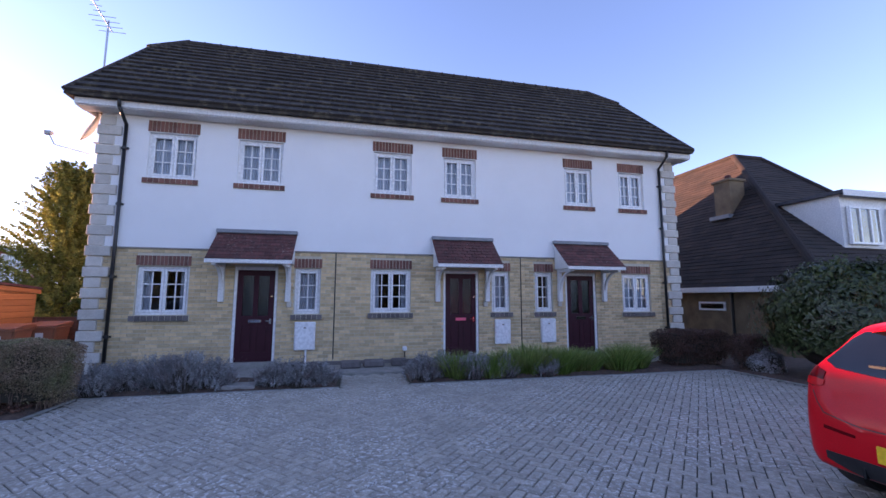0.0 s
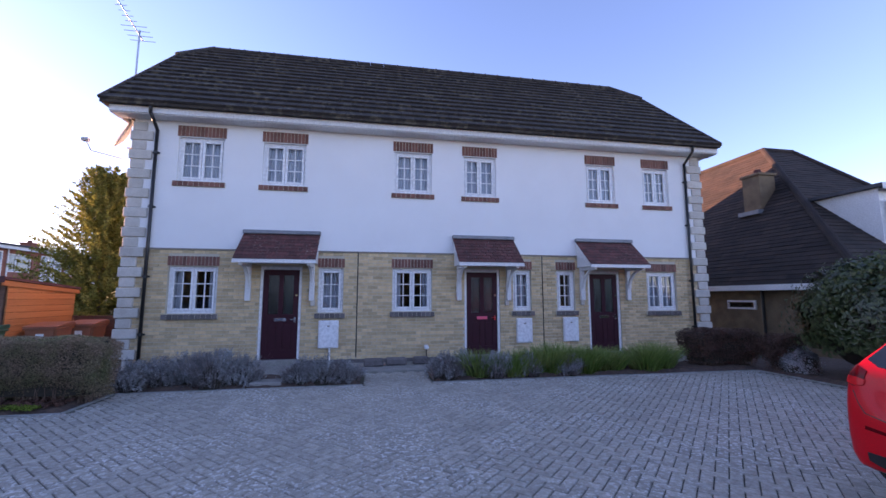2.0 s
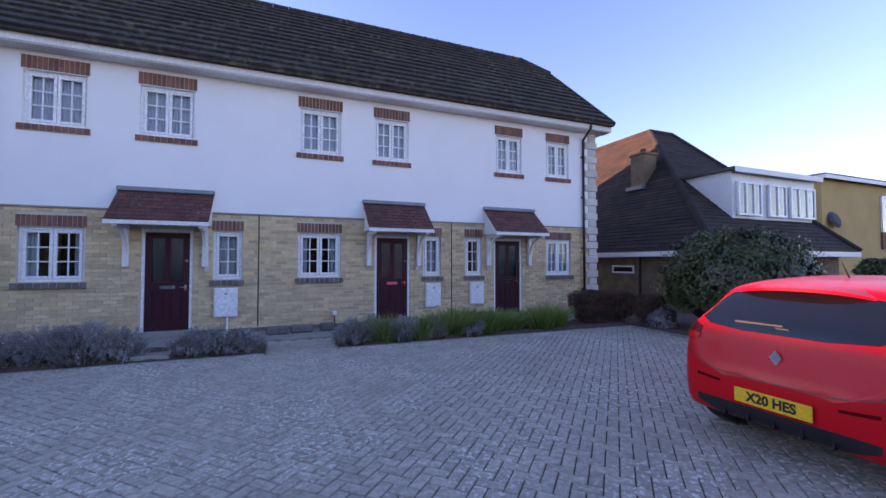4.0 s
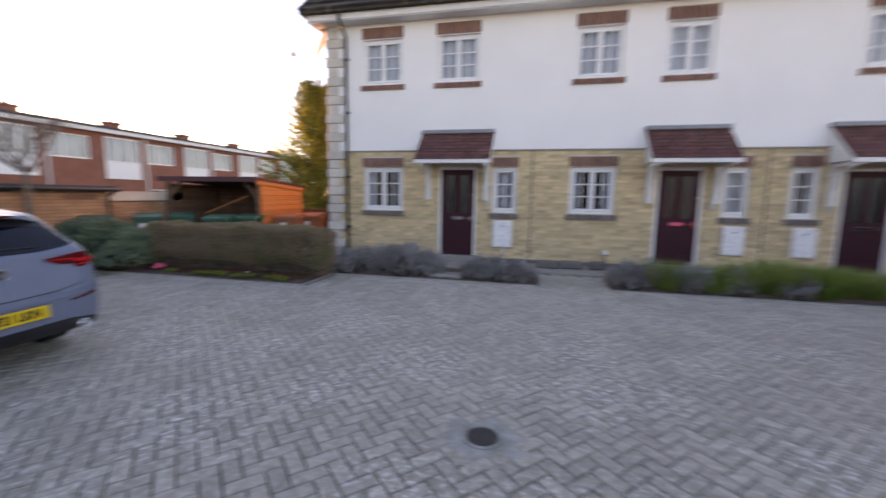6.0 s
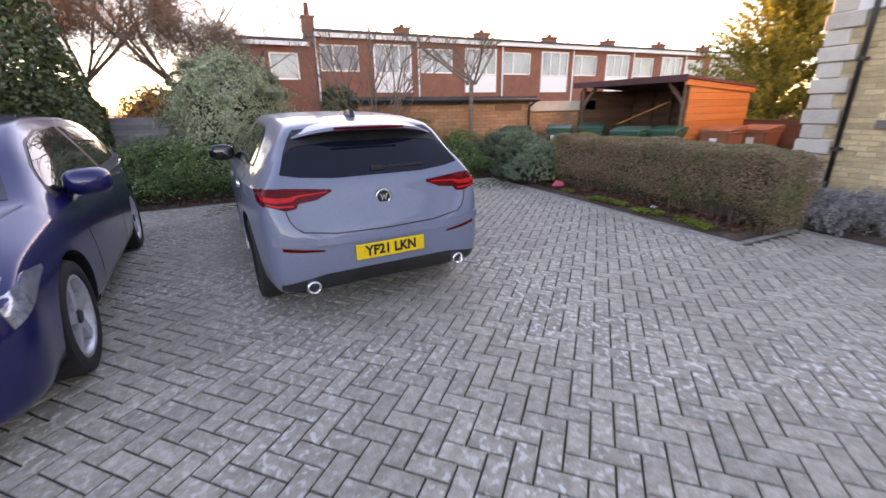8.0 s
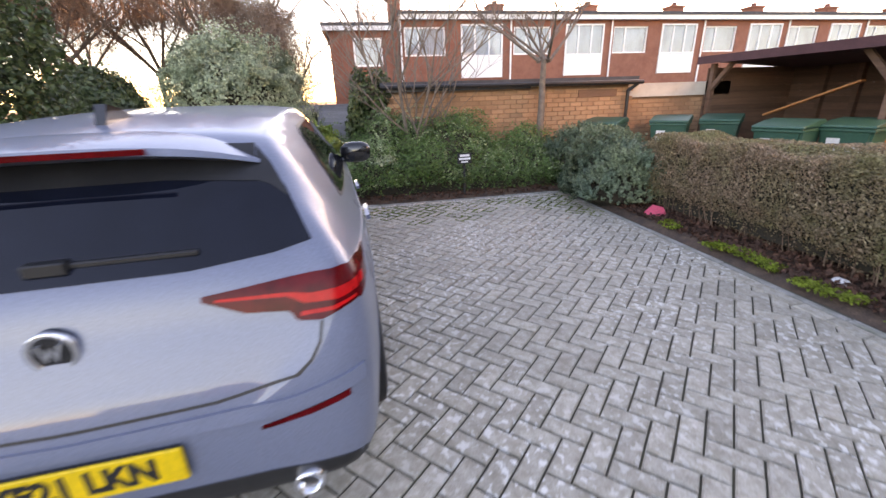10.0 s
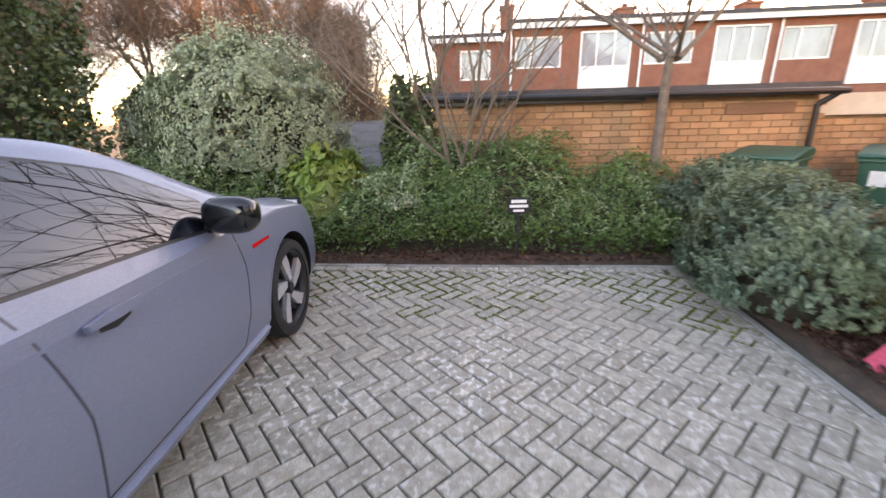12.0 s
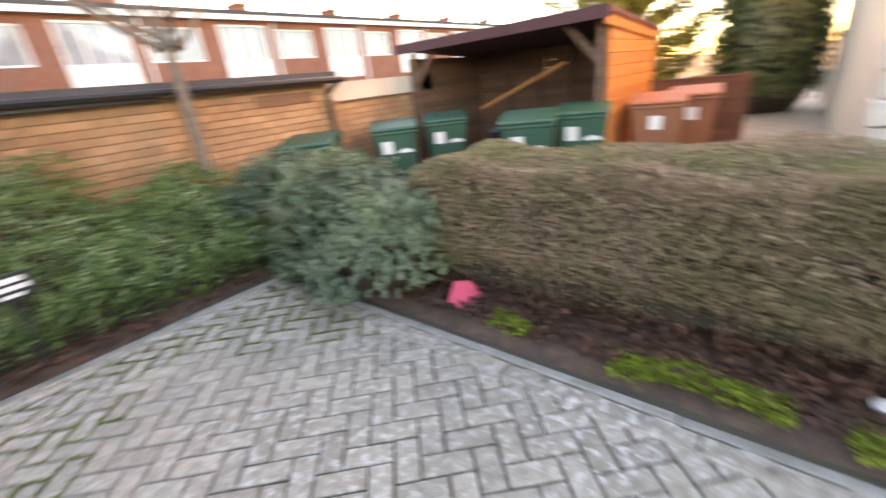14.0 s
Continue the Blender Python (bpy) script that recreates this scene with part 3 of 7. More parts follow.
def canopy(x0, x1, label):
    """Tiled porch canopy on two white gallows brackets."""
    c = thing("porch_canopy", label, "canopy", "porch canopies")
    yt, zt, yf, zf = -0.022, 2.93, -0.74, 2.30
    bm = bmesh.new()
    prism(bm, [(yt, zt - 0.02), (yf, zf - 0.03), (yf, zf - 0.06), (yt, zf - 0.06), (yt, zt - 0.1)], x0 + 0.02, x1 - 0.02, "x")
    part("roof_deck", bm, M["fascia"], c)
    boxes("fascia_board", M["fascia"], c, (x0 - 0.02, x1 + 0.02, yf - 0.025, yf - 0.002, zf - 0.10, zf - 0.025), bevel=0.004)
    for s in (x0 - 0.018, x1 + 0.002):
        bm = bmesh.new()
        prism(bm, [(yt, zt - 0.03), (yf, zf - 0.03), (yf, zf - 0.10), (yt, zt - 0.10)], s, s + 0.016, "x")
        part("barge_board", bm, M["fascia"], c)
    boxes("flashing", M["lead"], c, (x0 - 0.03, x1 + 0.03, yt - 0.10, yt, zt - 0.035, zt + 0.055), bevel=0.015, label="grey lead flashing")
    slope = math.hypot(yf - yt, zf - zt)
    ang = math.degrees(math.atan2(zt - zf, yt - yf))
    rows, cols = 8, round((x1 - x0 + 0.06) / 0.168)
    poses = []
    for r in range(rows):
        for k in range(cols + r % 2):
            x = x0 - 0.03 + (k + (0.0 if r % 2 else 0.5)) * (x1 - x0 + 0.06) / cols
            x = min(max(x, x0 + 0.065), x1 - 0.065)
            q = (r + 0.45) / rows
            poses.append(Matrix.Translation((x, yf + (yt - yf) * q, zf + (zt - zf) * q + 0.006)) @ pose(0, 0, 0, ang - 4 + random.uniform(-1.2, 1.2), random.uniform(-1, 1), 0))
    scatter_blocks("tiles", M["claytile"], c, poses, 0.164, slope / rows + 0.03, 0.014, 0.003, range(len(poses)), "tile")
    for xb in (x0 + 0.13, x1 - 0.13):
        bm = bmesh.new()
        box(bm, xb - 0.045, xb + 0.045, -0.09, -0.002, 1.60, 2.24, 0.006)
        box(bm, xb - 0.055, xb + 0.055, -0.10, -0.002, 1.42, 1.86, 0.01)
        box(bm, xb - 0.04, xb + 0.04, -0.70, -0.09, 2.16, 2.24, 0.006)
        for k in range(6):
            t0, t1 = k / 6 * math.pi / 2, (k + 1) / 6 * math.pi / 2
            p = [(-0.09 - 0.45 * (1 - math.cos(t)), 1.72 + 0.45 * math.sin(t)) for t in (t0, t1)]
            prism(bm, [p[0], p[1], (p[1][0] - 0.05, p[1][1] - 0.02), (p[0][0] - 0.05, p[0][1] - 0.02)], xb - 0.03, xb + 0.03, "x")
        part("bracket", bm, M["fascia"], c)
    return c


canopy(-3.50, -1.90, "red clay tiled porch canopy on white wooden brackets")
canopy(1.22, 2.72, "red clay tiled porch canopy speckled with lichen")
canopy(4.42, 5.96, "red clay tiled porch canopy with white gallows brackets")

# meter boxes, entry boxes
for x0, x1, z0, z1, pipe in ((-1.86, -1.42, 0.37, 0.98, True), (2.78, 3.18, 0.40, 0.99, False), (4.0, 4.40, 0.41, 1.0, False)):
    mb = thing("meter_box", "white plastic meter box on the brick wall", "meter box", "meter boxes")
    boxes("box_body", M["upvc"], mb, (x0, x1, -0.07, -0.002, z0, z1), bevel=0.012)
    boxes("box_door", M["upvc"], mb, (x0 + 0.025, x1 - 0.025, -0.082, -0.072, z0 + 0.025, z1 - 0.025), bevel=0.006)
    boxes("lock", M["greytrim"], mb, ((x0 + x1) / 2 - 0.025, (x0 + x1) / 2 + 0.025, -0.09, -0.084, z1 - 0.14, z1 - 0.11))
    if pipe:
        bm = bmesh.new()
        tube(bm, ((x0 + x1) / 2 + 0.03, -0.05, 0.03), ((x0 + x1) / 2 + 0.03, -0.05, z0), 0.022, n=10)
        part("pipe", bm, M["upvc"], mb)
for x, z in ((-2.0, 1.30), (2.55, 1.30), (4.55, 1.30)):
    tagged(boxes("entry_box", M["quoin"], None, (x - 0.05, x + 0.05, -0.05, -0.002, z, z + 0.14), bevel=0.012), "small cream plastic box on the brick wall", "bell box", "bell boxes")
tap = thing("outdoor_tap", "white lagged outdoor tap low on the wall", "tap")
boxes("tap_cover", M["upvc"], tap, (0.52, 0.62, -0.10, -0.002, 0.30, 0.40), bevel=0.02)
bm = bmesh.new()
tube(bm, (0.57, -0.05, 0.03), (0.57, -0.05, 0.30), 0.012, n=8)
part("pipe", bm, M["blackplastic"], tap)

# joint strip between the houses
for i, x in enumerate((-1.03, 3.5)):
    structure(boxes("movement_joint_%d" % (i + 1), M["blackplastic"], None, (x - 0.008, x + 0.008, -0.003, 0.02, 0.15, 2.53)), "dark vertical movement joint", "trim")
structure(boxes("plinth_course", M["sillbrick"], None, (XL - 0.005, DOORS[0][0] - 0.04, -0.006, 0.013, -0.05, 0.11), (DOORS[0][1] + 0.04, DOORS[1][0] - 0.04, -0.006, 0.013, -0.05, 0.11), (DOORS[1][1] + 0.04, DOORS[2][0] - 0.04, -0.006, 0.013, -0.05, 0.11), (DOORS[2][1] + 0.04, XR + 0.005, -0.006, 0.013, -0.05, 0.11)), "darker brick course at the foot of the wall", "trim")
# grey strip that draws the shadow line below the render's edge
structure(boxes("drip_bead", M["greytrim"], None, (XL, XR, -0.034, -0.002, 2.525, 2.55)), "grey strip for the shadow line under the render", "trim")

# quoins
for side, x in (("left", XL), ("right", XR)):
    q = structure(thing("quoins_" + side, "", "", kind="structure"), "pale stone corner blocks, long and short by turns", "trim")
    z, k = 0.0, 0
    while z < 5.3:
        ln = 0.40 if k % 2 else 0.27
        h = 0.205
        out = 0.055 if k % 2 else 0.024
        a, b = (x - out, x + ln) if side == "left" else (x - ln, x + out)
        boxes("quoin", M["quoin"], q, (a, b, -0.06 if k % 2 else -0.042, 0.30 if k % 2 else 0.42, z + 0.004, min(z + h, 5.40)), bevel=0.012)
        z += h + 0.008
        k += 1

# eaves, gutter, pipes
structure(boxes("eaves", M["fascia"], None, (XL - 0.33, XR + 0.33, -0.36, -0.33, 5.40, 5.60), (XL - 0.33, XR + 0.33, -0.33, 0.0, 5.38, 5.41), (XL - 0.33, XL - 0.30, -0.33, 1.0, 5.40, 5.62), (XR + 0.30, XR + 0.33, -0.33, 1.0, 5.40, 5.62)), "white boxed eaves and fascia", "trim")
bm = bmesh.new()
n = 10
for x0, x1 in ((XL - 0.38, XR + 0.38),):
    ring = [(-0.425 + 0.058 * math.cos(math.pi + math.pi * k / n), 5.625 + 0.058 * math.sin(math.pi + math.pi * k / n)) for k in range(n + 1)]
    ring2 = [(-0.425 + 0.05 * math.cos(2 * math.pi - math.pi * k / n), 5.625 + 0.05 * math.sin(2 * math.pi - math.pi * k / n)) for k in range(n + 1)]
    prism(bm, ring + ring2, x0, x1, "x")
structure(part("gutter", bm, M["blackplastic"]), "black half-round plastic gutter", "gutter")
for x, side in ((-5.40, 1), (7.72, -1)):
    dp = thing("downpipe", "black plastic rainwater pipe with swan neck", "downpipe", "downpipes")
    bm = bmesh.new()
    tube(bm, (x, -0.425, 5.58), (x, -0.40, 5.38), 0.034, n=12)
    tube(bm, (x, -0.40, 5.39), (x, -0.075, 5.14), 0.034, n=12)
    tube(bm, (x, -0.07, 5.15), (x, -0.07, 0.06), 0.034, n=12)
    part("pipe", bm, M["blackplastic"], dp, smooth=True)
    for z in (0.7, 1.9, 3.4, 4.6):
        bm = bmesh.new()
        tube(bm, (x, -0.07, z), (x, -0.07, z + 0.06), 0.043, n=12)
        box(bm, x - 0.07, x + 0.07, -0.05, -0.024, z + 0.01, z + 0.05)
        part("clip", bm, M["blackplastic"], dp)

# main roof: half-hipped, tiled in courses
EY, EZ, RY, RZ, KY = -0.47, 5.62, 3.53, 9.25, 2.62
KZ = EZ + (RZ - EZ) * (KY - EY) / (RY - EY)
X0, X1, XA, XB = -6.34, 8.54, -5.70, 7.85
bm = bmesh.new()
BY = 2 * RY - EY
pts = [(X0, EY, EZ), (X1, EY, EZ), (X1, KY, KZ), (XB, RY, RZ), (XA, RY, RZ), (X0, KY, KZ)]
back = [(x, 2 * RY - y, z) for x, y, z in pts]
top = [bm.verts.new((x, y, z - 0.03)) for x, y, z in pts]
tb = [bm.verts.new((x, y, z - 0.03)) for x, y, z in back[:4] + back[4:]]
bm.faces.new(top)
bm.faces.new([tb[0], tb[1], tb[2], top[3], top[4], tb[5]])
bm.faces.new([top[5], tb[5], top[4]])
bm.faces.new([top[2], top[3], tb[2]])
low = [bm.verts.new((x, y, EZ - 0.09)) for x, y in ((X0, EY), (X1, EY), (X1, BY), (X0, BY))]
bm.faces.new([low[0], low[1], top[1], top[0]])
bm.faces.new([low[2], low[3], tb[0], tb[1]])
bm.faces.new([low[1], low[2], tb[1], tb[2], top[2], top[1]])
bm.faces.new([low[3], low[0], top[0], top[5], tb[5], tb[0]])
bm.faces.new(low)
main_roof = structure(part("roof", bm, M["rooftile"]), "half-hipped roof of dark brown concrete tiles", "roof")
slope = math.hypot(RY - EY, RZ - EZ)
ang = math.degrees(math.atan2(RZ - EZ, RY - EY))
rows = 15
poses, near = [], []
for r in range(rows):
    q = (r + 0.5) / rows
    y, z = EY + (RY - EY) * q, EZ + (RZ - EZ) * q
    k = max(0, (y - KY) / (RY - KY))
    xa, xb = X0 + (XA - X0) * k, X1 + (XB - X1) * k
    nt = round((xb - xa) / 0.30)
    for i in range(nt):
        if r < 6 and i < 48:
            near.append(len(poses))
        poses.append(Matrix.Translation((xa + (i + 0.5) * (xb - xa) / nt, y, z + 0.012)) @ pose(0, 0, 0, ang - 8.5 + random.uniform(-0.5, 0.5), random.uniform(-0.5, 0.5), 0))
scatter_blocks("tiles", M["rooftile"], main_roof, poses, 0.292, slope / rows + 0.06, 0.05, 0.008, near[:290], "tile", "dark concrete roof tiles in courses")
bm = bmesh.new()
x = XA
while x < XB - 0.1:
    tube(bm, (x, RY, RZ - 0.05), (min(x + 0.43, XB), RY, RZ - 0.05), 0.125, n=12)
    tube(bm, (x, RY, RZ - 0.05), (x + 0.03, RY, RZ - 0.05), 0.14, n=12)
    x += 0.44
for (a, b) in (((XA, RY, RZ), (X0, KY, KZ)), ((XB, RY, RZ), (X1, KY, KZ)), ((XA, RY, RZ), (X0, 2 * RY - KY, KZ)), ((XB, RY, RZ), (X1, 2 * RY - KY, KZ))):
    tube(bm, a, b, 0.10, n=10)
part("ridge_tiles", bm, M["rooftile"], main_roof)
bm = bmesh.new()
for x in (X0, X1):
    tube(bm, (x, EY, EZ + 0.01), (x, KY, KZ + 0.01), 0.045, n=8)
part("verge", bm, M["rooftile"], main_roof)


# ---- the far terrace of brick houses ----
def glazed(name, parent, x0, x1, z0, z1, y, mullions, curtain=True, tone="blind"):
    w = thing(name, "", "")
    w.parent = parent
    f = 0.06
    dims = [(x0, x0 + f, y, y + 0.08, z0, z1), (x1 - f, x1, y, y + 0.08, z0, z1), (x0 + f, x1 - f, y, y + 0.08, z1 - f, z1), (x0 + f, x1 - f, y, y + 0.08, z0, z0 + f)]
    for q in mullions:
        x = x0 + (x1 - x0) * q
        dims.append((x - 0.03, x + 0.03, y, y + 0.08, z0 + f, z1 - f))
    boxes("frame", M["upvc"], w, *dims)
    p = boxes("pane", M["glass"], w, (x0 + f, x1 - f, y + 0.03, y + 0.04, z0 + f, z1 - f))
    p.visible_shadow = False
    # sheet behind the pane whose colour imitates a reflection in the glass
    if curtain:
        boxes("blind", M[tone], w, (x0 + f, x1 - f, y + 0.10, y + 0.11, z0 + f, z1 - f))
    return w


def terrace_house(m, label):
    h = thing("terraced_house", label, "house", "far terrace", m)
    W = 4.65
    holes = [(0.2, 1.9, 2.95, 4.03), (2.55, 4.35, 2.08, 4.12), (0.3, 1.8, 0.4, 1.6)]
    bm = holed([0, 0.2, 0.3, 1.8, 1.9, 2.55, 4.35, W], [-0.3, 0.4, 1.6, 2.08, 2.95, 4.03, 4.12, 4.3], 0, 0.25, holes)
    part("wall", bm, M["terrbrick"], h, "orange-red brick wall")
    boxes("party_wall", M["terrbrick"], h, (0, 0.2, 0.25, 7.6, -0.3, 4.44))
    boxes("party_wall", M["terrbrick"], h, (W - 0.2, W, 0.25, 7.6, -0.3, 4.44))
    boxes("rear_wall", M["terrbrick"], h, (0, W, 7.6, 7.8, -0.3, 4.44))
    # room back and floor, coloured dark to look unlit
    boxes("room", M["painted_dim_room"], h, (0.2, W - 0.2, 2.2, 2.3, -0.3, 4.3), (0.2, W - 0.2, 0.25, 2.2, 1.95, 2.05))
    glazed("window", h, *holes[0], 0.06, (0.35,))
    glazed("window", h, 2.55, 4.35, 2.9, 4.12, -0.06, (0.33, 0.67))
    glazed("window", h, *holes[2], 0.06, (0.5,), False)
    boxes("panel", M["upvc"], h, (2.55, 4.35, -0.06, 0.05, 2.08, 2.89), label="white bay panel")
    boxes("fascia_board", M["fascia"], h, (0, W, -0.30, -0.27, 4.26, 4.44))
    boxes("soffit", M["greytrim"], h, (0, W, -0.27, 0.0, 4.26, 4.29))
    boxes("roof", M["felt"], h, (0, W, -0.34, 7.9, 4.44, 4.56), label="flat felted roof")
    bm = bmesh.new()
    tube(bm, (0.06, -0.06, -0.3), (0.06, -0.06, 4.3), 0.04, n=8)
    part("downpipe", bm, M["upvc"], h)
    return h


FAR = Matrix.Translation((-1.88, -8.22, 1.409)) @ Matrix.Diagonal((1.3, 1.3, 1.3, 1.0)) @ Matrix.Translation((1.88, 8.22, -1.409))
TERR = [pose(*(FAR @ Vector((-21.8, -4.75 + 4.65 * k, 0.0))), 0, 0, 90) for k in range(7)]
first_house = terrace_house(TERR[0] @ Matrix.Diagonal((1.3, 1.3, 1.3, 1.0)), "brick terraced house with white windows, bay panel and flat roof")
for m in TERR[1:]:
    copy_thing(first_house, m)


def chimney(x, y, z0, h, w, pot, mat, label, group=""):
    c = thing("chimney", label, "chimney", group)
    boxes("shaft", mat, c, (x - w / 2, x + w / 2, y - w / 2, y + w / 2, z0, z0 + h), (x - w / 2 - 0.05, x + w / 2 + 0.05, y - w / 2 - 0.05, y + w / 2 + 0.05, z0 + h, z0 + h + 0.09), bevel=0.01)
    bm = bmesh.new()
    tube(bm, (x, y, z0 + h + 0.09), (x, y, z0 + h + 0.09 + pot), 0.13, 0.10, 12)
    part("pot", bm, M["claytile"], c)
    return c


for k in range(6):
    chimney(-22.5, -0.55 + 4.32 * k, 4.56, 0.28, 0.62, 0.16, M["terrbrick"], "short brick chimney with a clay pot on the terrace roof", "terrace chimneys").matrix_basis = FAR
chimney(-22.2, -4.85, 4.3, 0.72, 0.48, 0.5, M["terrbrick"], "tall narrow brick chimney with a clay pot").matrix_basis = FAR
low_house = thing("low_house", "lower brick end house with flat roof and wide window", "house", m=FAR)
bm = bmesh.new()
for q in ((-7.5, -6.6, -0.3, 3.9), (-5.45, -4.77, -0.3, 3.9), (-6.6, -5.45, 3.65, 3.9), (-6.6, -5.45, -0.3, 2.6)):
    box(bm, -22.05, -21.8, q[0], q[1], q[2], q[3])
box(bm, -29, -22.05, -7.5, -7.25, -0.3, 3.9)
part("wall", bm, M["terrbrick"], low_house)
boxes("roof", M["felt"], low_house, (-29.5, -21.5, -7.75, -4.98, 4.04, 4.16))
boxes("fascia_board", M["fascia"], low_house, (-21.54, -21.5, -7.72, -4.98, 3.88, 4.035), (-29.5, -21.54, -7.74, -7.7, 3.88, 4.035))
boxes("window_frame", M["upvc"], low_house, (-21.9, -21.83, -6.6, -6.53, 2.6, 3.65), (-21.9, -21.83, -5.52, -5.45, 2.6, 3.65), (-21.9, -21.83, -6.53, -5.52, 3.58, 3.65), (-21.9, -21.83, -6.53, -5.52, 2.6, 2.67))
boxes("pane", M["glass"], low_house, (-21.87, -21.86, -6.53, -5.52, 2.67, 3.58)).visible_shadow = False
# sheet coloured like reflected sky
boxes("blind", M["blind"], low_house, (-21.97, -21.96, -6.53, -5.52, 2.67, 3.58))

# ---- garage beyond the shrubs ----
garage = thing("garage", "low brick garage with felted flat roof and black fascia", "garage")
boxes("wall", M["oldmortar"], garage, (-11.35, -11.112, -5.75, -1.36, -0.3, 1.5))
boxes("side_wall", M["oldmortar"], garage, (-15.0, -11.35, -5.75, -5.5, -0.3, 1.5))
boxes("side_wall", M["oldmortar"], garage, (-15.0, -11.35, -1.6, -1.36, -0.3, 1.5))
boxes("roof", M["felt"], garage, (-15.1, -10.98, -5.85, -1.25, 1.565, 1.62), label="grey felted flat roof")
boxes("fascia_board", M["blackplastic"], garage, (-11.01, -10.98, -5.85, -3.3, 1.47, 1.565))
boxes("fascia_board", M["greytrim"], garage, (-11.01, -10.98, -3.295, -1.25, 1.49, 1.565), label="weathered tan fascia board")
bm = bmesh.new()
tube(bm, (-10.93, -5.85, 1.545), (-10.93, -1.2, 1.52), 0.035, n=8)
tube(bm, (-10.93, -1.25, 1.53), (-11.02, -1.42, 1.38), 0.03, n=8)
tube(bm, (-11.02, -1.42, 1.39), (-11.02, -1.42, -0.1), 0.03, n=8)
part("gutter", bm, M["blackplastic"], garage)
boxes("patch", M["darkwood"], garage, (-11.10, -11.08, -2.35, -1.6, 1.30, 1.42), label="dark strip under the eaves")
yard_wall = structure(boxes("yard_wall", M["oldmortar"], None, (-11.50, -11.262, -1.36, 0.9, -0.3, 1.26)), "orange brick yard wall", "wall")
structure(boxes("yard_wall_capping", M["quoin"], None, (-11.56, -11.20, -1.34, 0.9, 1.262, 1.50)), "cream painted board on the yard wall", "trim")


def brick_face(parent, x, y0, y1, z0, z1, mat, single_from, seed):
    r = random.Random(seed)
    poses, singles, row, z = [], [], 0, z0
    while z < z1 - 0.06:
        y = y0 + (0.0 if row % 2 else 0.1125)
        while y < y1 - 0.1:
            if z > single_from and len(singles) < 150:
                singles.append(len(poses))
            poses.append(Matrix.Translation((x + r.uniform(-0.002, 0.002), y + 0.107, z + 0.0325)) @ pose(0, 0, 90, 0, 0, 0) @ pose(0, 0, -90) @ Euler((radians(90), 0, radians(90))).to_matrix().to_4x4())
            y += 0.225
        z += 0.075
        row += 1
    scatter_blocks("bricks", mat, parent, poses, 0.214, 0.065, 0.012, 0.003, singles, "brick", "orange stock bricks")


brick_face(garage, -11.10, -5.75, -1.36, -0.05, 1.47, M["garbrick"], 0.9, 5)
brick_face(yard_wall, -11.25, -1.36, 0.6, -0.05, 1.25, M["garbrick"], 0.9, 6)

# ---- open-fronted bin store ----
store = thing("bin_store", "open-fronted timber bin store with orange stained end wall", "shed")
PX0, PX1, PY0, PY1 = -11.2, -8.15, 0.35, 2.35
bm = bmesh.new()
prism(bm, [(PY0 - 0.18, 1.86), (PY1 + 0.1, 1.70), (PY1 + 0.1, 1.75), (PY0 - 0.18, 1.92)], PX0 - 0.08, PX1 + 0.08, "x")
part("roof", bm, M["maroonfelt"], store, "maroon felt roof edge")
boxes("fascia_board", M["maroonfelt"], store, (PX0 - 0.08, PX1 + 0.08, PY0 - 0.205, PY0 - 0.182, 1.80, 1.93))
n = 13
for k in range(n):
    z0, z1 = -0.06 + k * 0.138, -0.06 + (k + 1) * 0.138 - 0.006
    bm = bmesh.new()
    prism(bm, [(PY0, z0), (PY1, z0), (PY1, min(z1, 1.69)), (PY0, min(z1, 1.84))], PX1 - 0.006 * (k % 2), PX1 + 0.024, "x")
    part("board", bm, M["orangewood"], store)
bm = bmesh.new()
prism(bm, [(PY0 - 0.2, 1.85), (PY1 + 0.1, 1.69), (PY1 + 0.1, 1.59), (PY0 - 0.2, 1.74)], PX1 + 0.03, PX1 + 0.055, "x")
part("barge_board", bm, M["orangewood"], store)
for k in range(16):
    z0 = -0.06 + k * 0.112
    boxes("board", M["darkwood"], store, (PX0, PX1 - 0.02, PY1 - 0.03, PY1, z0, z0 + 0.111))
    boxes("board", M["darkwood"], store, (PX0 - 0.02, PX0, PY0, PY1, z0, z0 + 0.111))
for k in range(6):
    x = PX0 + 0.04 + (PX1 - PX0 - 0.16) * k / 5
    front = k in (0, 5)
    boxes("post", M["darkwood"], store, (x, x + 0.08, (PY0 if front else PY1 - 0.12), (PY0 + 0.08 if front else PY1 - 0.035), -0.06, 1.80 if front else 1.70))
for x, s in ((PX0 + 0.12, 1), (PX1 - 0.12, -1)):
    bm = bmesh.new()
    prism(bm, [(x, 1.35), (x + s * 0.42, 1.80), (x + s * 0.32, 1.80), (x, 1.46)], PY0 + 0.01, PY0 + 0.07, "y")
    part("brace", bm, M["darkwood"], store)
tagged(boxes("timber_plank", M["orangewood"], None, (-0.65, 0.65, -0.06, 0.06, 0, 0.03), bevel=0.004), "loose pale plank leaning on the bins", "plank").matrix_basis = pose(-9.35, 0.55, 1.16, 0, -22, 8)


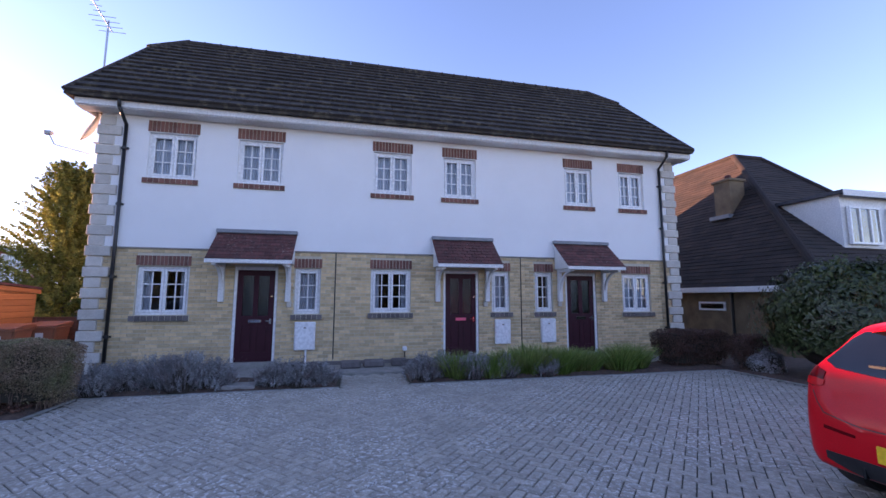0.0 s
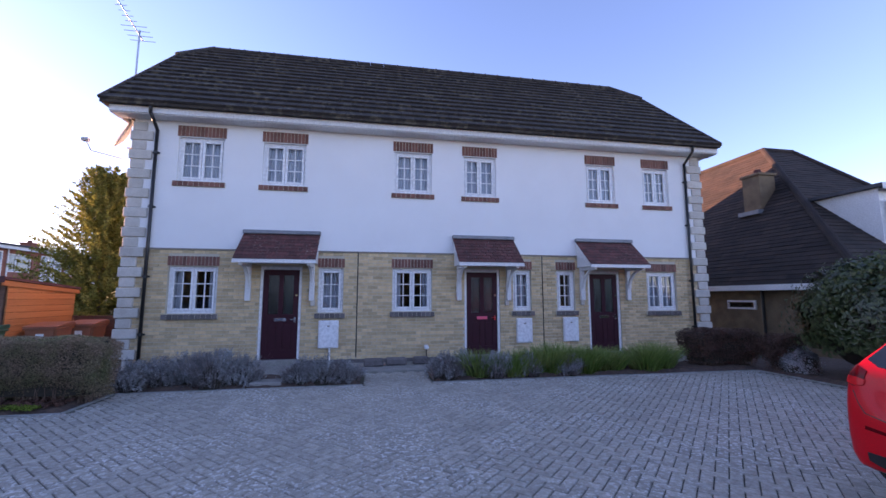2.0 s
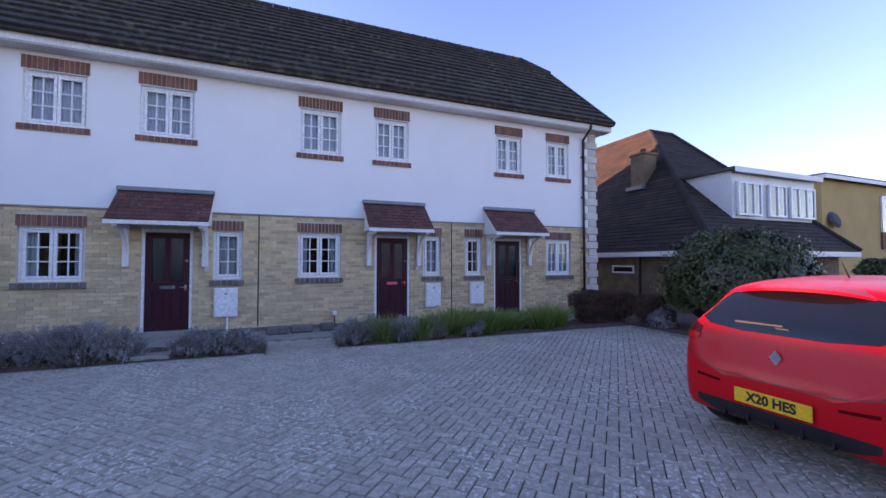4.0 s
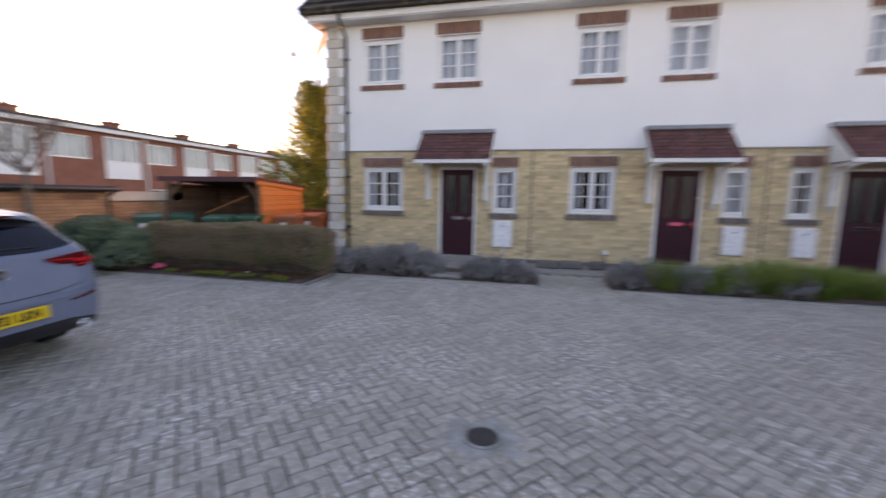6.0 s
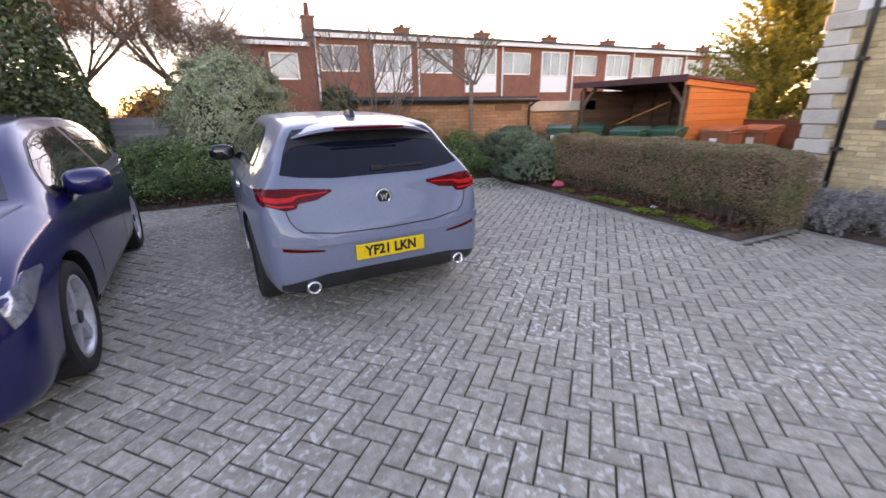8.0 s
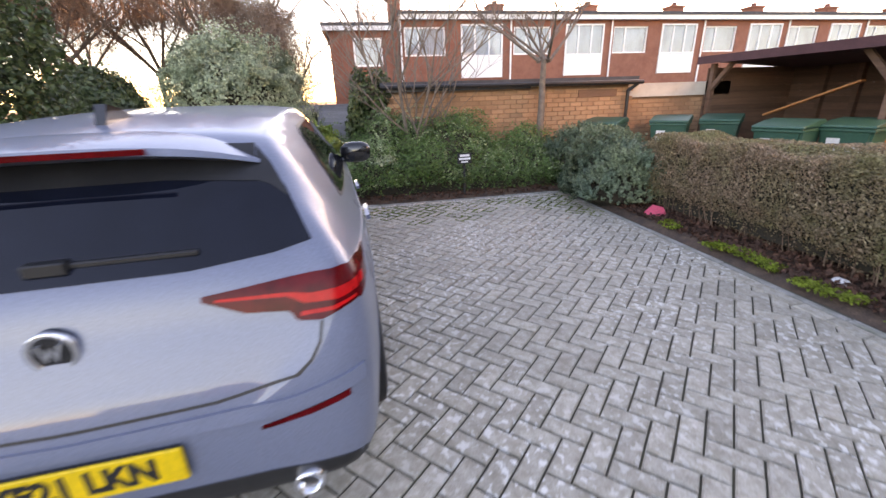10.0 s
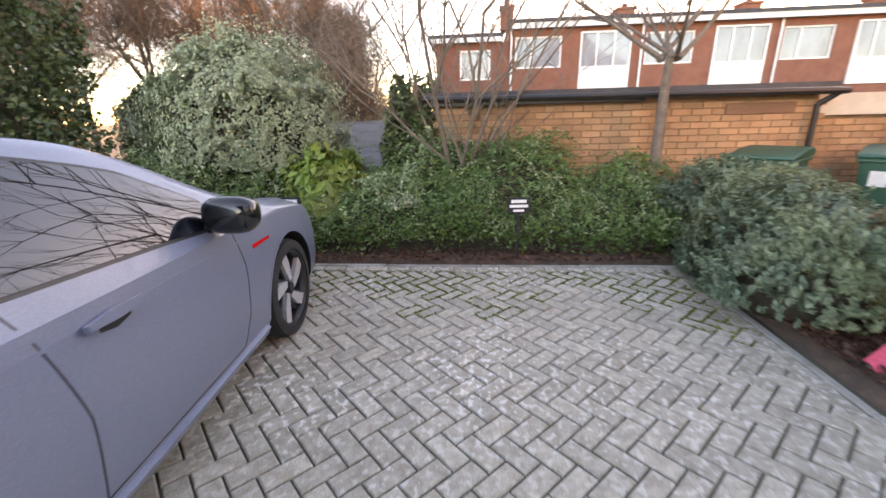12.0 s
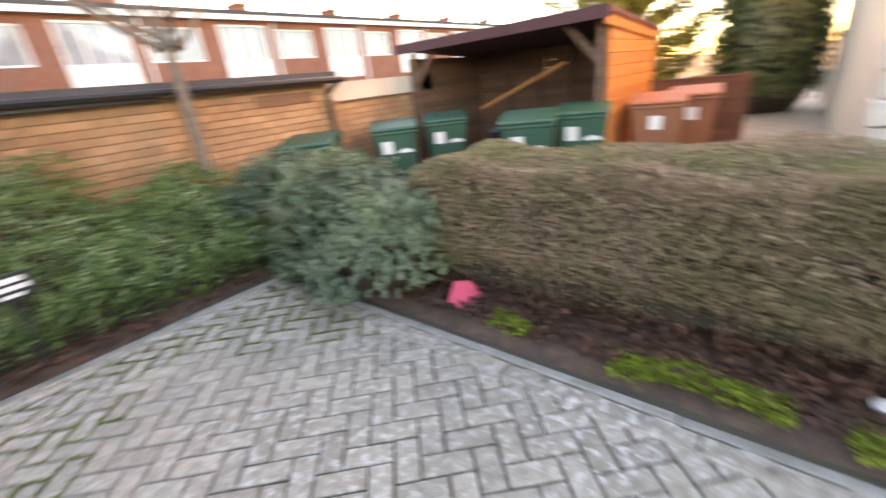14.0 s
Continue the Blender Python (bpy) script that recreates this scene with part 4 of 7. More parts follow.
def wheelie_bin(m, mat, label, group, sticker=True, badge=True):
    b = thing("wheelie_bin", label, "bin", group, m)
    bm = bmesh.new()
    lo, hi = (0.20, 0.24), (0.28, 0.35)
    vs = [bm.verts.new((sx * lo[0], sy * lo[1], 0.05)) for sx, sy in ((-1, -1), (1, -1), (1, 1), (-1, 1))] + [bm.verts.new((sx * hi[0], sy * hi[1], 0.94)) for sx, sy in ((-1, -1), (1, -1), (1, 1), (-1, 1))]
    bm.faces.new(vs[:4])
    bm.faces.new(vs[4:])
    for i in range(4):
        bm.faces.new((vs[i], vs[(i + 1) % 4], vs[4 + (i + 1) % 4], vs[4 + i]))
    bmesh.ops.bevel(bm, geom=bm.edges[:], offset=0.03, segments=2, affect="EDGES")
    part("body", bm, mat, b, smooth=False)
    boxes("rim", mat, b, (-0.295, 0.295, -0.365, 0.365, 0.90, 0.945), bevel=0.012)
    bm = bmesh.new()
    prism(bm, [(-0.38, 0.95), (-0.36, 0.985), (0.0, 1.03), (0.30, 1.05), (0.40, 1.02), (0.40, 0.95)], -0.30, 0.30, "x")
    bmesh.ops.bevel(bm, geom=bm.edges[:], offset=0.012, segments=1, affect="EDGES")
    part("lid", bm, mat, b)
    bm = bmesh.new()
    tube(bm, (-0.22, 0.42, 0.96), (0.22, 0.42, 0.96), 0.016, n=8)
    part("handle", bm, mat, b)
    for s in (-0.26, 0.22):
        bm = bmesh.new()
        tube(bm, (s, 0.26, 0.10), (s + 0.045, 0.26, 0.10), 0.10, n=16)
        part("wheel", bm, M["blackplastic"], b)
    if sticker:
        a = math.atan2(0.11, 0.89)
        ob = boxes("sticker", M["label"], b, (-0.07, 0.07, -0.004, 0.0, -0.08, 0.08))
        ob.matrix_basis = pose(-0.10 if badge else 0, -0.333, 0.74, -math.degrees(a) * -1)
        if badge:
            bm = bmesh.new()
            prism(bm, [(0.10 * math.cos(t), 0.055 * math.sin(t)) for t in (0, 0.5, 1.05, 1.57, 2.1, 2.6, 3.14)], -0.004, 0.0, "y")
            ob = part("emblem", bm, M["label"], b)
            ob.matrix_basis = pose(0.13, -0.325, 0.66, math.degrees(a))
    return b


gb = wheelie_bin(pose(-10.72, -2.0, -0.10, 0, 0, 42), M["greenbin"], "dark green wheelie bin with white council sticker", "green bins")
for x, y, r in ((-10.55, -0.82, 44), (-10.30, -0.02, 40), (-8.72, -0.48, 22), (-8.35, 0.20, 16)):
    copy_thing(gb, pose(x, y, -0.10, 0, 0, r))
wheelie_bin(pose(-7.70, 0.95, -0.10, 0, 0, 8), M["brownbin"], "brown garden waste wheelie bin with a white sticker", "brown bins", True, False)
wheelie_bin(pose(-7.45, 1.75, -0.10, 0, 0, 6), M["brownbin"], "brown garden waste wheelie bin by the fence", "brown bins", True, False)
tagged(boxes("bin_bag", M["black"], None, (-9.60, -9.28, -0.02, 0.30, -0.1, 0.72), bevel=0.06), "black sack standing between the bins", "bin bag")


def panel_fence(m, length, height, mat, label, slats, group=""):
    f = thing("fence_panel", label, "fence", group, m)
    for x in (0.0, length):
        boxes("post", mat, f, (x - 0.04, x + 0.04, -0.04, 0.04, -0.1, height + 0.05), bevel=0.006)
    h = height / slats
    for k in range(slats):
        boxes("slat", mat, f, (0.04, length - 0.04, -0.012 + 0.010 * (k % 2), 0.004 + 0.010 * (k % 2), k * h, (k + 1) * h + 0.012))
    boxes("capping", mat, f, (-0.02, length + 0.02, -0.03, 0.03, height + 0.012, height + 0.04))
    return f


panel_fence(pose(-8.1, 2.35, -0.05), 1.15, 1.04, M["fencewood"], "brown lapped fence panel beside the path", 11)
fp = panel_fence(pose(-14.6, -9.0, 0.0, 0, 0, 90), 1.8, 1.25, M["greyfence"], "weathered grey lapped fence panel behind the shrubs", 10, "grey fence")
copy_thing(fp, pose(-14.6, -7.15, 0.0, 0, 0, 90))
copy_thing(fp, pose(-14.6, -10.85, 0.0, 0, 0, 90))
copy_thing(fp, pose(-14.6, -12.7, 0.0, 0, 0, 90))

# ---- the neighbouring chalet house ----
nb = thing("chalet_house", "old brick house with steep dark plain-tiled hipped roof and white dormer", "house")
SWX, SWY, EVZ, PKX, PKY, PKZ = 10.5, -2.1, 1.86, 15.0, 3.9, 7.45
EEX, ERX = 13.75, 16.4
bm = bmesh.new()
v = lambda x, y, z: bm.verts.new((x, y, z))
sw, nw, pk, nr = v(SWX, SWY, EVZ), v(SWX, 14.0, EVZ), v(PKX, PKY, PKZ), v(PKX, 14.0, PKZ)
se, er = v(EEX + 4, SWY, EVZ), v(ERX, PKY, PKZ)
ne, nr_east = v(EEX + 4, 14.0, EVZ), v(ERX, 14.0, PKZ)
bm.faces.new((sw, nw, nr, pk))
bm.faces.new((sw, pk, er, se))
bm.faces.new((pk, nr, nr_east, er))
bm.faces.new((er, nr_east, ne, se))
bm.faces.new((nw, ne, nr_east, nr))
nroof = part("roof", bm, M["oldtile"], nb, "steep roof of mossy dark plain tiles")
courses = []
for face in ("west", "south"):
    if face == "west":
        p0, up, along, run = Vector((SWX, SWY, EVZ)), Vector((PKX - SWX, 0, PKZ - EVZ)), Vector((0, 1, 0)), 13.0
        cut = lambda q: (PKY - SWY) * q
        stop = lambda q: run
    else:
        p0, up, along, run = Vector((SWX, SWY, EVZ)), Vector((0, PKY - SWY, PKZ - EVZ)), Vector((1, 0, 0)), EEX + 4 - SWX
        cut = lambda q: (PKX - SWX) * q
        stop = lambda q: run + (ERX - EEX - 4) * q
    nrm = along.cross(up).normalized()
    if nrm.z < 0:
        nrm = -nrm
    rows = 44
    for r in range(rows):
        q = r / rows
        a, b = cut(q), stop(q)
        i = 0
        while a < b:
            e = min(a + 0.9, b)
            base = p0 + up * q + along * a
            courses.append((base, along * (e - a), up * (1.25 / rows), nrm, 0.02 + 0.012 * ((i * 7 + r * 3) % 5) / 5))
            a = e
            i += 1
vv, ff = [], []
for base, al, u, nrm, th in courses:
    k = len(vv)
    vv += [base + nrm * th, base + al + nrm * th, base + al + u + nrm * 0.006, base + u + nrm * 0.006, base, base + al]
    ff += [(k, k + 1, k + 2, k + 3), (k + 4, k + 5, k + 1, k)]
tagged(raw("tile_course", vv, ff, M["oldtile"], nb), "dark plain tiles in courses", "", "", "stuff")
bm = bmesh.new()
tube(bm, (SWX, SWY, EVZ + 0.02), (PKX, PKY, PKZ + 0.02), 0.11, n=10)
tube(bm, (PKX, PKY, PKZ), (PKX, 14, PKZ), 0.12, n=10)
tube(bm, (PKX, PKY, PKZ), (ERX, PKY, PKZ), 0.12, n=10)
tube(bm, (ERX, PKY, PKZ), (EEX + 4, SWY, EVZ + 0.02), 0.11, n=10)
part("ridge_tiles", bm, M["oldtile"], nb)
boxes("wall", M["oldbrick"], nb, (SWX + 0.4, SWX + 0.65, SWY + 0.4, 14, -0.4, EVZ - 0.02), (SWX + 0.65, EEX + 3.6, SWY + 0.4, SWY + 0.65, -0.4, EVZ - 0.02), (EEX + 3.4, EEX + 3.6, SWY + 0.65, 9.5, -0.4, EVZ - 0.02), label="old brown brick wall")
boxes("fascia_board", M["fascia"], nb, (SWX - 0.03, SWX, SWY - 0.03, 14, EVZ - 0.16, EVZ + 0.0), (SWX, EEX + 4, SWY - 0.03, SWY, EVZ - 0.16, EVZ + 0.0))
boxes("soffit", M["fascia"], nb, (SWX, SWX + 0.4, SWY, 14, EVZ - 0.17, EVZ - 0.14), (SWX + 0.4, EEX + 4, SWY, SWY + 0.4, EVZ - 0.17, EVZ - 0.14))
bm = bmesh.new()
tube(bm, (SWX + 0.30, 0.75, EVZ - 0.1), (SWX + 0.30, 0.75, -0.3), 0.045, n=8)
part("downpipe", bm, M["blackplastic"], nb)
glazed("window", nb, 0, 1.0, 0, 0.28, 0, ()).matrix_basis = pose(SWX + 0.36, 2.05, 1.12, 0, 0, -90)
dorm = boxes("dormer", M["fascia"], nb, (13.0, 17.55, -0.95, 3.0, 2.85, 4.50), label="white boarded dormer cheeks")
boxes("dormer_roof", M["felt"], nb, (12.85, 17.7, -1.15, 3.4, 4.50, 4.60))
boxes("dormer_fascia", M["fascia"], nb, (12.85, 17.7, -1.17, -1.152, 4.42, 4.60))
# yellow sheets paint the reflection of a sunlit building into the panes
for x0, x1, q in ((13.15, 14.35, (0.33, 0.67)), (14.75, 15.7, (0.5,)), (15.95, 17.4, (0.33, 0.67))):
    glazed("window", nb, x0, x1, 3.05, 4.15, -1.07, q, tone="yellowhouse")
chimney(12.9, 2.4, 4.4, 1.35, 0.66, 0.2, M["oldbrick"], "weathered brick chimney on the dark tiled roof")
boxes("flashing", M["lead"], nb, (12.36, 12.58, 2.0, 2.8, 4.36, 4.50))

yellow = thing("yellow_house", "two-storey yellow rendered house with flat roof and satellite dish", "house")
boxes("wall", M["yellowhouse"], yellow, (23.5, 36.0, 1.6, 10.0, -0.3, 5.55))
boxes("roof", M["felt"], yellow, (23.2, 36.3, 1.3, 10.3, 5.62, 5.75))
boxes("fascia_board", M["fascia"], yellow, (23.2, 36.3, 1.28, 1.31, 5.5, 5.68), (23.18, 23.2, 1.3, 10.3, 5.5, 5.68))
for x in (28.8, 32.0):
    glazed("window", yellow, x, x + 2.2, 3.1, 5.0, 1.5, (0.33, 0.67))
    boxes("panel", M["redbrick"], yellow, (x, x + 2.2, 1.52, 1.59, 2.2, 3.08))
bm = bmesh.new()
bmesh.ops.create_cone(bm, cap_ends=True, segments=20, radius1=0.45, radius2=0.3, depth=0.1, matrix=Matrix.Translation((24.3, 1.45, 3.6)) @ pose(0, 0, 0, 70))
part("dish", bm, M["felt"], yellow)

# dish and aerial on the white house
dish = thing("satellite_dish", "grey satellite dish on the white end wall", "satellite dish")
bm = bmesh.new()
bmesh.ops.create_uvsphere(bm, u_segments=24, v_segments=24, radius=0.62)
bmesh.ops.delete(bm, geom=[q for q in bm.verts if q.co.z > -0.46], context="VERTS")
bmesh.ops.solidify(bm, geom=bm.faces[:], thickness=0.012)
ob = part("reflector", bm, M["greydish"], dish, smooth=True)
ob.matrix_basis = Matrix.Translation((-6.34, 0.42, 5.2)) @ Vector((-0.75, -0.6, 0.35)).to_track_quat("Z", "Y").to_matrix().to_4x4() @ Matrix.Translation((0, 0, 0.5))
bm = bmesh.new()
tube(bm, (-6.33, 0.5, 4.62), (-6.76, 0.14, 4.66), 0.012, n=6)
tube(bm, (-6.76, 0.14, 4.66), (-6.84, 0.08, 4.86), 0.012, n=6)
tube(bm, (-5.90, 0.6, 4.9), (-6.30, 0.56, 4.9), 0.02, n=8)
part("arm", bm, M["greydish"], dish)
boxes("receiver", M["greydish"], dish, (-6.92, -6.78, 0.03, 0.13, 4.84, 4.92), bevel=0.012)
aer = thing("television_aerial", "thin metal television aerial on a mast above the roof", "aerial")
bm = bmesh.new()
tube(bm, (-6.82, 1.6, 5.7), (-6.82, 1.6, 8.45), 0.022, n=8)
tube(bm, (-5.86, 1.6, 5.9), (-6.85, 1.6, 5.9), 0.018, n=6)
tube(bm, (-5.86, 1.6, 6.5), (-6.85, 1.6, 6.5), 0.018, n=6)
part("mast", bm, M["metal"], aer)
bm = bmesh.new()
tube(bm, (-6.80, 1.75, 8.25), (-7.02, 0.95, 8.8), 0.014, n=6)
for k in range(9):
    q = k / 8
    x, y, z = -6.80 - 0.22 * q, 1.75 - 0.8 * q, 8.25 + 0.55 * q
    h = 0.30 if k < 4 else 0.13
    tube(bm, (x - h, y, z), (x + h, y, z), 0.008, n=5)
part("elements", bm, M["metal"], aer)


# ---- parked cars ----
from mathutils.bvhtree import BVHTree

M["tyre"] = material("tyre_rubber", (0.016, 0.016, 0.017), 0.85, (0.035, 0.034, 0.033), scale=14, amount=0.6, fine=80, bump=0.2)
M["alloy"] = material("silver_alloy", (0.58, 0.58, 0.60), 0.35, (0.48, 0.48, 0.50), scale=8, amount=0.4, fine=50, bump=0, metal=0.45)
M["darkalloy"] = material("dark_alloy", (0.03, 0.03, 0.033), 0.35, (0.05, 0.05, 0.05), scale=8, amount=0.4, fine=50, bump=0, metal=0.5)
M["carglass"] = material("tinted_car_glass", (0.004, 0.005, 0.008), 0.02, (0.006, 0.007, 0.011), scale=2, amount=0.4, fine=9, bump=0, spec=0.8)
M["darkglass"] = material("dark_rear_glass", (0.004, 0.006, 0.012), 0.03, (0.006, 0.008, 0.015), scale=2, amount=0.4, fine=9, bump=0, spec=0.35)
M["redlamp"] = material("red_lamp_lens", (0.13, 0.002, 0.004), 0.12, (0.05, 0.001, 0.002), scale=9, amount=0.8, fine=30, bump=0, spec=0.15)
M["redlampbright"] = material("bright_red_lamp_strip", (0.62, 0.012, 0.012), 0.12, (0.5, 0.01, 0.01), scale=9, amount=0.4, fine=30, bump=0, spec=0.15)
M["clearlamp"] = material("clear_lamp_lens", (0.55, 0.57, 0.60), 0.08, (0.22, 0.23, 0.25), scale=22, amount=0.9, fine=60, bump=0.1, metal=0.6, coat=1.0)
M["yellowplate"] = material("yellow_number_plate", (0.80, 0.50, 0.01), 0.4, (0.74, 0.45, 0.01), scale=9, amount=0.4, fine=50, bump=0)
M["gloss_black"] = material("gloss_black_trim", (0.008, 0.008, 0.009), 0.12, (0.012, 0.012, 0.012), scale=5, amount=0.4, fine=30, bump=0, coat=0.6)
M["greypaint"] = material("grey_car_paint", (0.14, 0.168, 0.235), 0.36, (0.13, 0.158, 0.225), scale=1.5, amount=0.5, fine=200, bump=0.0, coat=0.65, spec=0.4)
M["redpaint"] = material("red_car_paint", (0.60, 0.004, 0.010), 0.35, (0.55, 0.004, 0.008), scale=1.5, amount=0.5, fine=200, bump=0.0, coat=0.15, spec=0.2)
M["bluepaint"] = material("blue_car_paint", (0.008, 0.010, 0.085), 0.28, (0.007, 0.009, 0.07), scale=1.5, amount=0.5, fine=200, bump=0.0, metal=0.2, coat=0.9, spec=0.3)


def catmull(rows, per):
    """Smooth curve through the rows, with per steps between two of them."""
    rows = np.array(rows, float)
    pad = np.vstack([2 * rows[0] - rows[1], rows, 2 * rows[-1] - rows[-2]])
    out = []
    for i in range(len(rows) - 1):
        a, b, c, d = pad[i:i + 4]
        for t in np.linspace(0, 1, per, endpoint=False):
            out.append(0.5 * (2 * b + (c - a) * t + (2 * a - 5 * b + 4 * c - d) * t * t + (3 * b - a - 3 * c + d) * t ** 3))
    out.append(rows[-1])
    return np.array(out)


def car_body(stations, arches, paint, parent):
    """Closed shell lofted from rear to front; arches: axle places and radius, cut out."""
    rings = []
    for X, zb, zs, zt, w, wr in stations:
        zr = zt - 0.06 * min(1.0, max(0.15, (zt - zs) / 0.3))
        half = [(0.0, zb), (0.80 * w, zb), (0.955 * w, zb + 0.05), (0.992 * w, zb + 0.30 * (zs - zb)), (w, zb + 0.55 * (zs - zb)), (0.990 * w, zs - 0.22 * (zs - zb)), (0.965 * w, zs - 0.03), (0.945 * w, zs), (0.5 * (0.945 * w + wr) + 0.012, 0.5 * (zs + zr)), (wr, zr), (0.86 * wr, zt - 0.022), (0.5 * wr, zt - 0.005), (0.0, zt)]
        rings.append(catmull(half, 3))
    rings = np.array(rings)
    xs = np.array([s[0] for s in stations])
    flat = np.c_[xs, rings.reshape(len(xs), -1)]
    dense = catmull(flat, 5)
    n = rings.shape[1]
    bm = bmesh.new()
    grid = []
    for row in dense:
        pts = row[1:].reshape(n, 2)
        left = [bm.verts.new((row[0], y, z)) for y, z in pts]
        right = [bm.verts.new((row[0], -y, z)) for y, z in pts[1:-1]]
        grid.append(left + right[::-1])
    for g, h in zip(grid, grid[1:]):
        for i in range(len(g)):
            j = (i + 1) % len(g)
            bm.faces.new((g[i], g[j], h[j], h[i]))
    bm.faces.new(grid[0])
    bm.faces.new(grid[-1])
    bmesh.ops.recalc_face_normals(bm, faces=bm.faces[:])
    me = bpy.data.meshes.new("shell")
    bm.to_mesh(me)
    bvh = BVHTree.FromBMesh(bm)
    bm.free()
    shell = new("shell", me)
    cm = bmesh.new()
    for X, z, r in arches:
        for s in (1, -1):
            tube(cm, (X, s * 0.52, z), (X, s * 1.2, z), r, n=40)
    cme = bpy.data.meshes.new("cut")
    bmesh.ops.recalc_face_normals(cm, faces=cm.faces[:])
    cm.to_mesh(cme)
    cm.free()
    cut = new("cut", cme)
    mod = shell.modifiers.new("cut", "BOOLEAN")
    mod.object, mod.operation, mod.solver = cut, "DIFFERENCE", "EXACT"
    done = bpy.data.meshes.new_from_object(shell.evaluated_get(bpy.context.evaluated_depsgraph_get()))
    bpy.data.objects.remove(shell)
    bpy.data.objects.remove(cut)
    done.name = "body"
    done.materials.clear()
    done.materials.append(paint)
    done.materials.append(M["blackplastic"])
    for p in done.polygons:
        c = p.center
        p.use_smooth = True
        for X, z, r in arches:
            if math.hypot(c.x - X, c.z - z) < r + 0.002 and abs(p.normal.y) < 0.5 and abs(c.y) > 0.5:
                p.material_index = 1
                p.use_smooth = False
            if math.hypot(c.x - X, c.z - z) < r - 0.01 and abs(c.y) < 0.56:
                p.material_index = 1
        if p.normal.z < -0.8 and c.z < 0.4:
            p.material_index = 1
    ob = new("body", done)
    ob.parent = parent
    done.set_sharp_from_angle(angle=radians(38))
    return ob, bvh


def patch(name, bvh, side, low, high, mat, parent, lift=0.004, thick=0.012, nu=14, nv=6, label=""):
    """A panel that follows the car's skin between two edge lines, given in the two coordinates seen from that side."""
    lo, hi = np.array(low, float), np.array(high, float)

    def along(line, t):
        d = np.r_[0, np.cumsum(np.linalg.norm(np.diff(line, axis=0), axis=1))]
        return np.array([np.interp(t * d[-1], d, line[:, 0]), np.interp(t * d[-1], d, line[:, 1])])

    pts, nrm = [], []
    last = None
    for i in range(nu + 1):
        a, b = along(lo, i / nu), along(hi, i / nu)
        for j in range(nv + 1):
            u, v = a + (b - a) * j / nv
            if side == "rear":
                u *= 0.93
            o, d = {"rear": ((-3, u, v), (1, 0, 0)), "front": ((9, u, v), (-1, 0, 0)), "left": ((u, 3, v), (0, -1, 0)), "right": ((u, -3, v), (0, 1, 0)), "top": ((u, v, 4), (0, 0, -1))}[side]
            p, q, _, _ = bvh.ray_cast(Vector(o), Vector(d))
            if p is None:
                p, q = last if last else (Vector(o), Vector(d))
            if q.dot(Vector(d)) > 0:
                q = -q
            last = (p, q)
            pts.append(p)
            nrm.append(q)
    vs = [p + q * lift for p, q in zip(pts, nrm)] + [p - q * (thick - lift) for p, q in zip(pts, nrm)]
    k, fs = (nu + 1) * (nv + 1), []
    at = lambda i, j: i * (nv + 1) + j
    for i in range(nu):
        for j in range(nv):
            fs.append((at(i, j), at(i + 1, j), at(i + 1, j + 1), at(i, j + 1)))
    rim = [at(i, 0) for i in range(nu + 1)] + [at(nu, j) for j in range(1, nv + 1)] + [at(i, nv) for i in range(nu - 1, -1, -1)] + [at(0, j) for j in range(nv - 1, 0, -1)]
    for a, b in zip(rim, rim[1:] + rim[:1]):
        fs.append((a, b, b + k, a + k))
    bm = bmesh.new()
    bv = [bm.verts.new(v) for v in vs]
    for f in fs:
        try:
            bm.faces.new([bv[i] for i in f])
        except ValueError:
            pass
    ob = part(name, bm, mat, parent, label, smooth=True)
    ob.data.set_sharp_from_angle(angle=radians(40))
    return ob


def letters(text, size, mat, parent, m, name="lettering"):
    cu = bpy.data.curves.new("text", "FONT")
    cu.body, cu.size, cu.extrude, cu.align_x, cu.align_y = text, size, 0.001, "CENTER", "CENTER"
    cu.offset = 0.004 * size / 0.1
    ob = new("text", cu)
    me = bpy.data.meshes.new_from_object(ob.evaluated_get(bpy.context.evaluated_depsgraph_get()))
    bpy.data.objects.remove(ob)
    me.materials.clear()
    me.materials.append(mat)
    ob = new(name, me)
    ob.parent = parent
    ob.matrix_basis = m
    return ob


def lathe(bm, profile, n, X, z, y0, s):
    """Turned shape about the axle: profile of (radius, offset outwards)."""
    rings = [[bm.verts.new((X + r * math.cos(6.28319 * i / n), y0 + s * o, z + r * math.sin(6.28319 * i / n))) for i in range(n)] for r, o in profile]
    for a, b in zip(rings, rings[1:]):
        for i in range(n):
            bm.faces.new((a[i], a[(i + 1) % n], b[(i + 1) % n], b[i]))


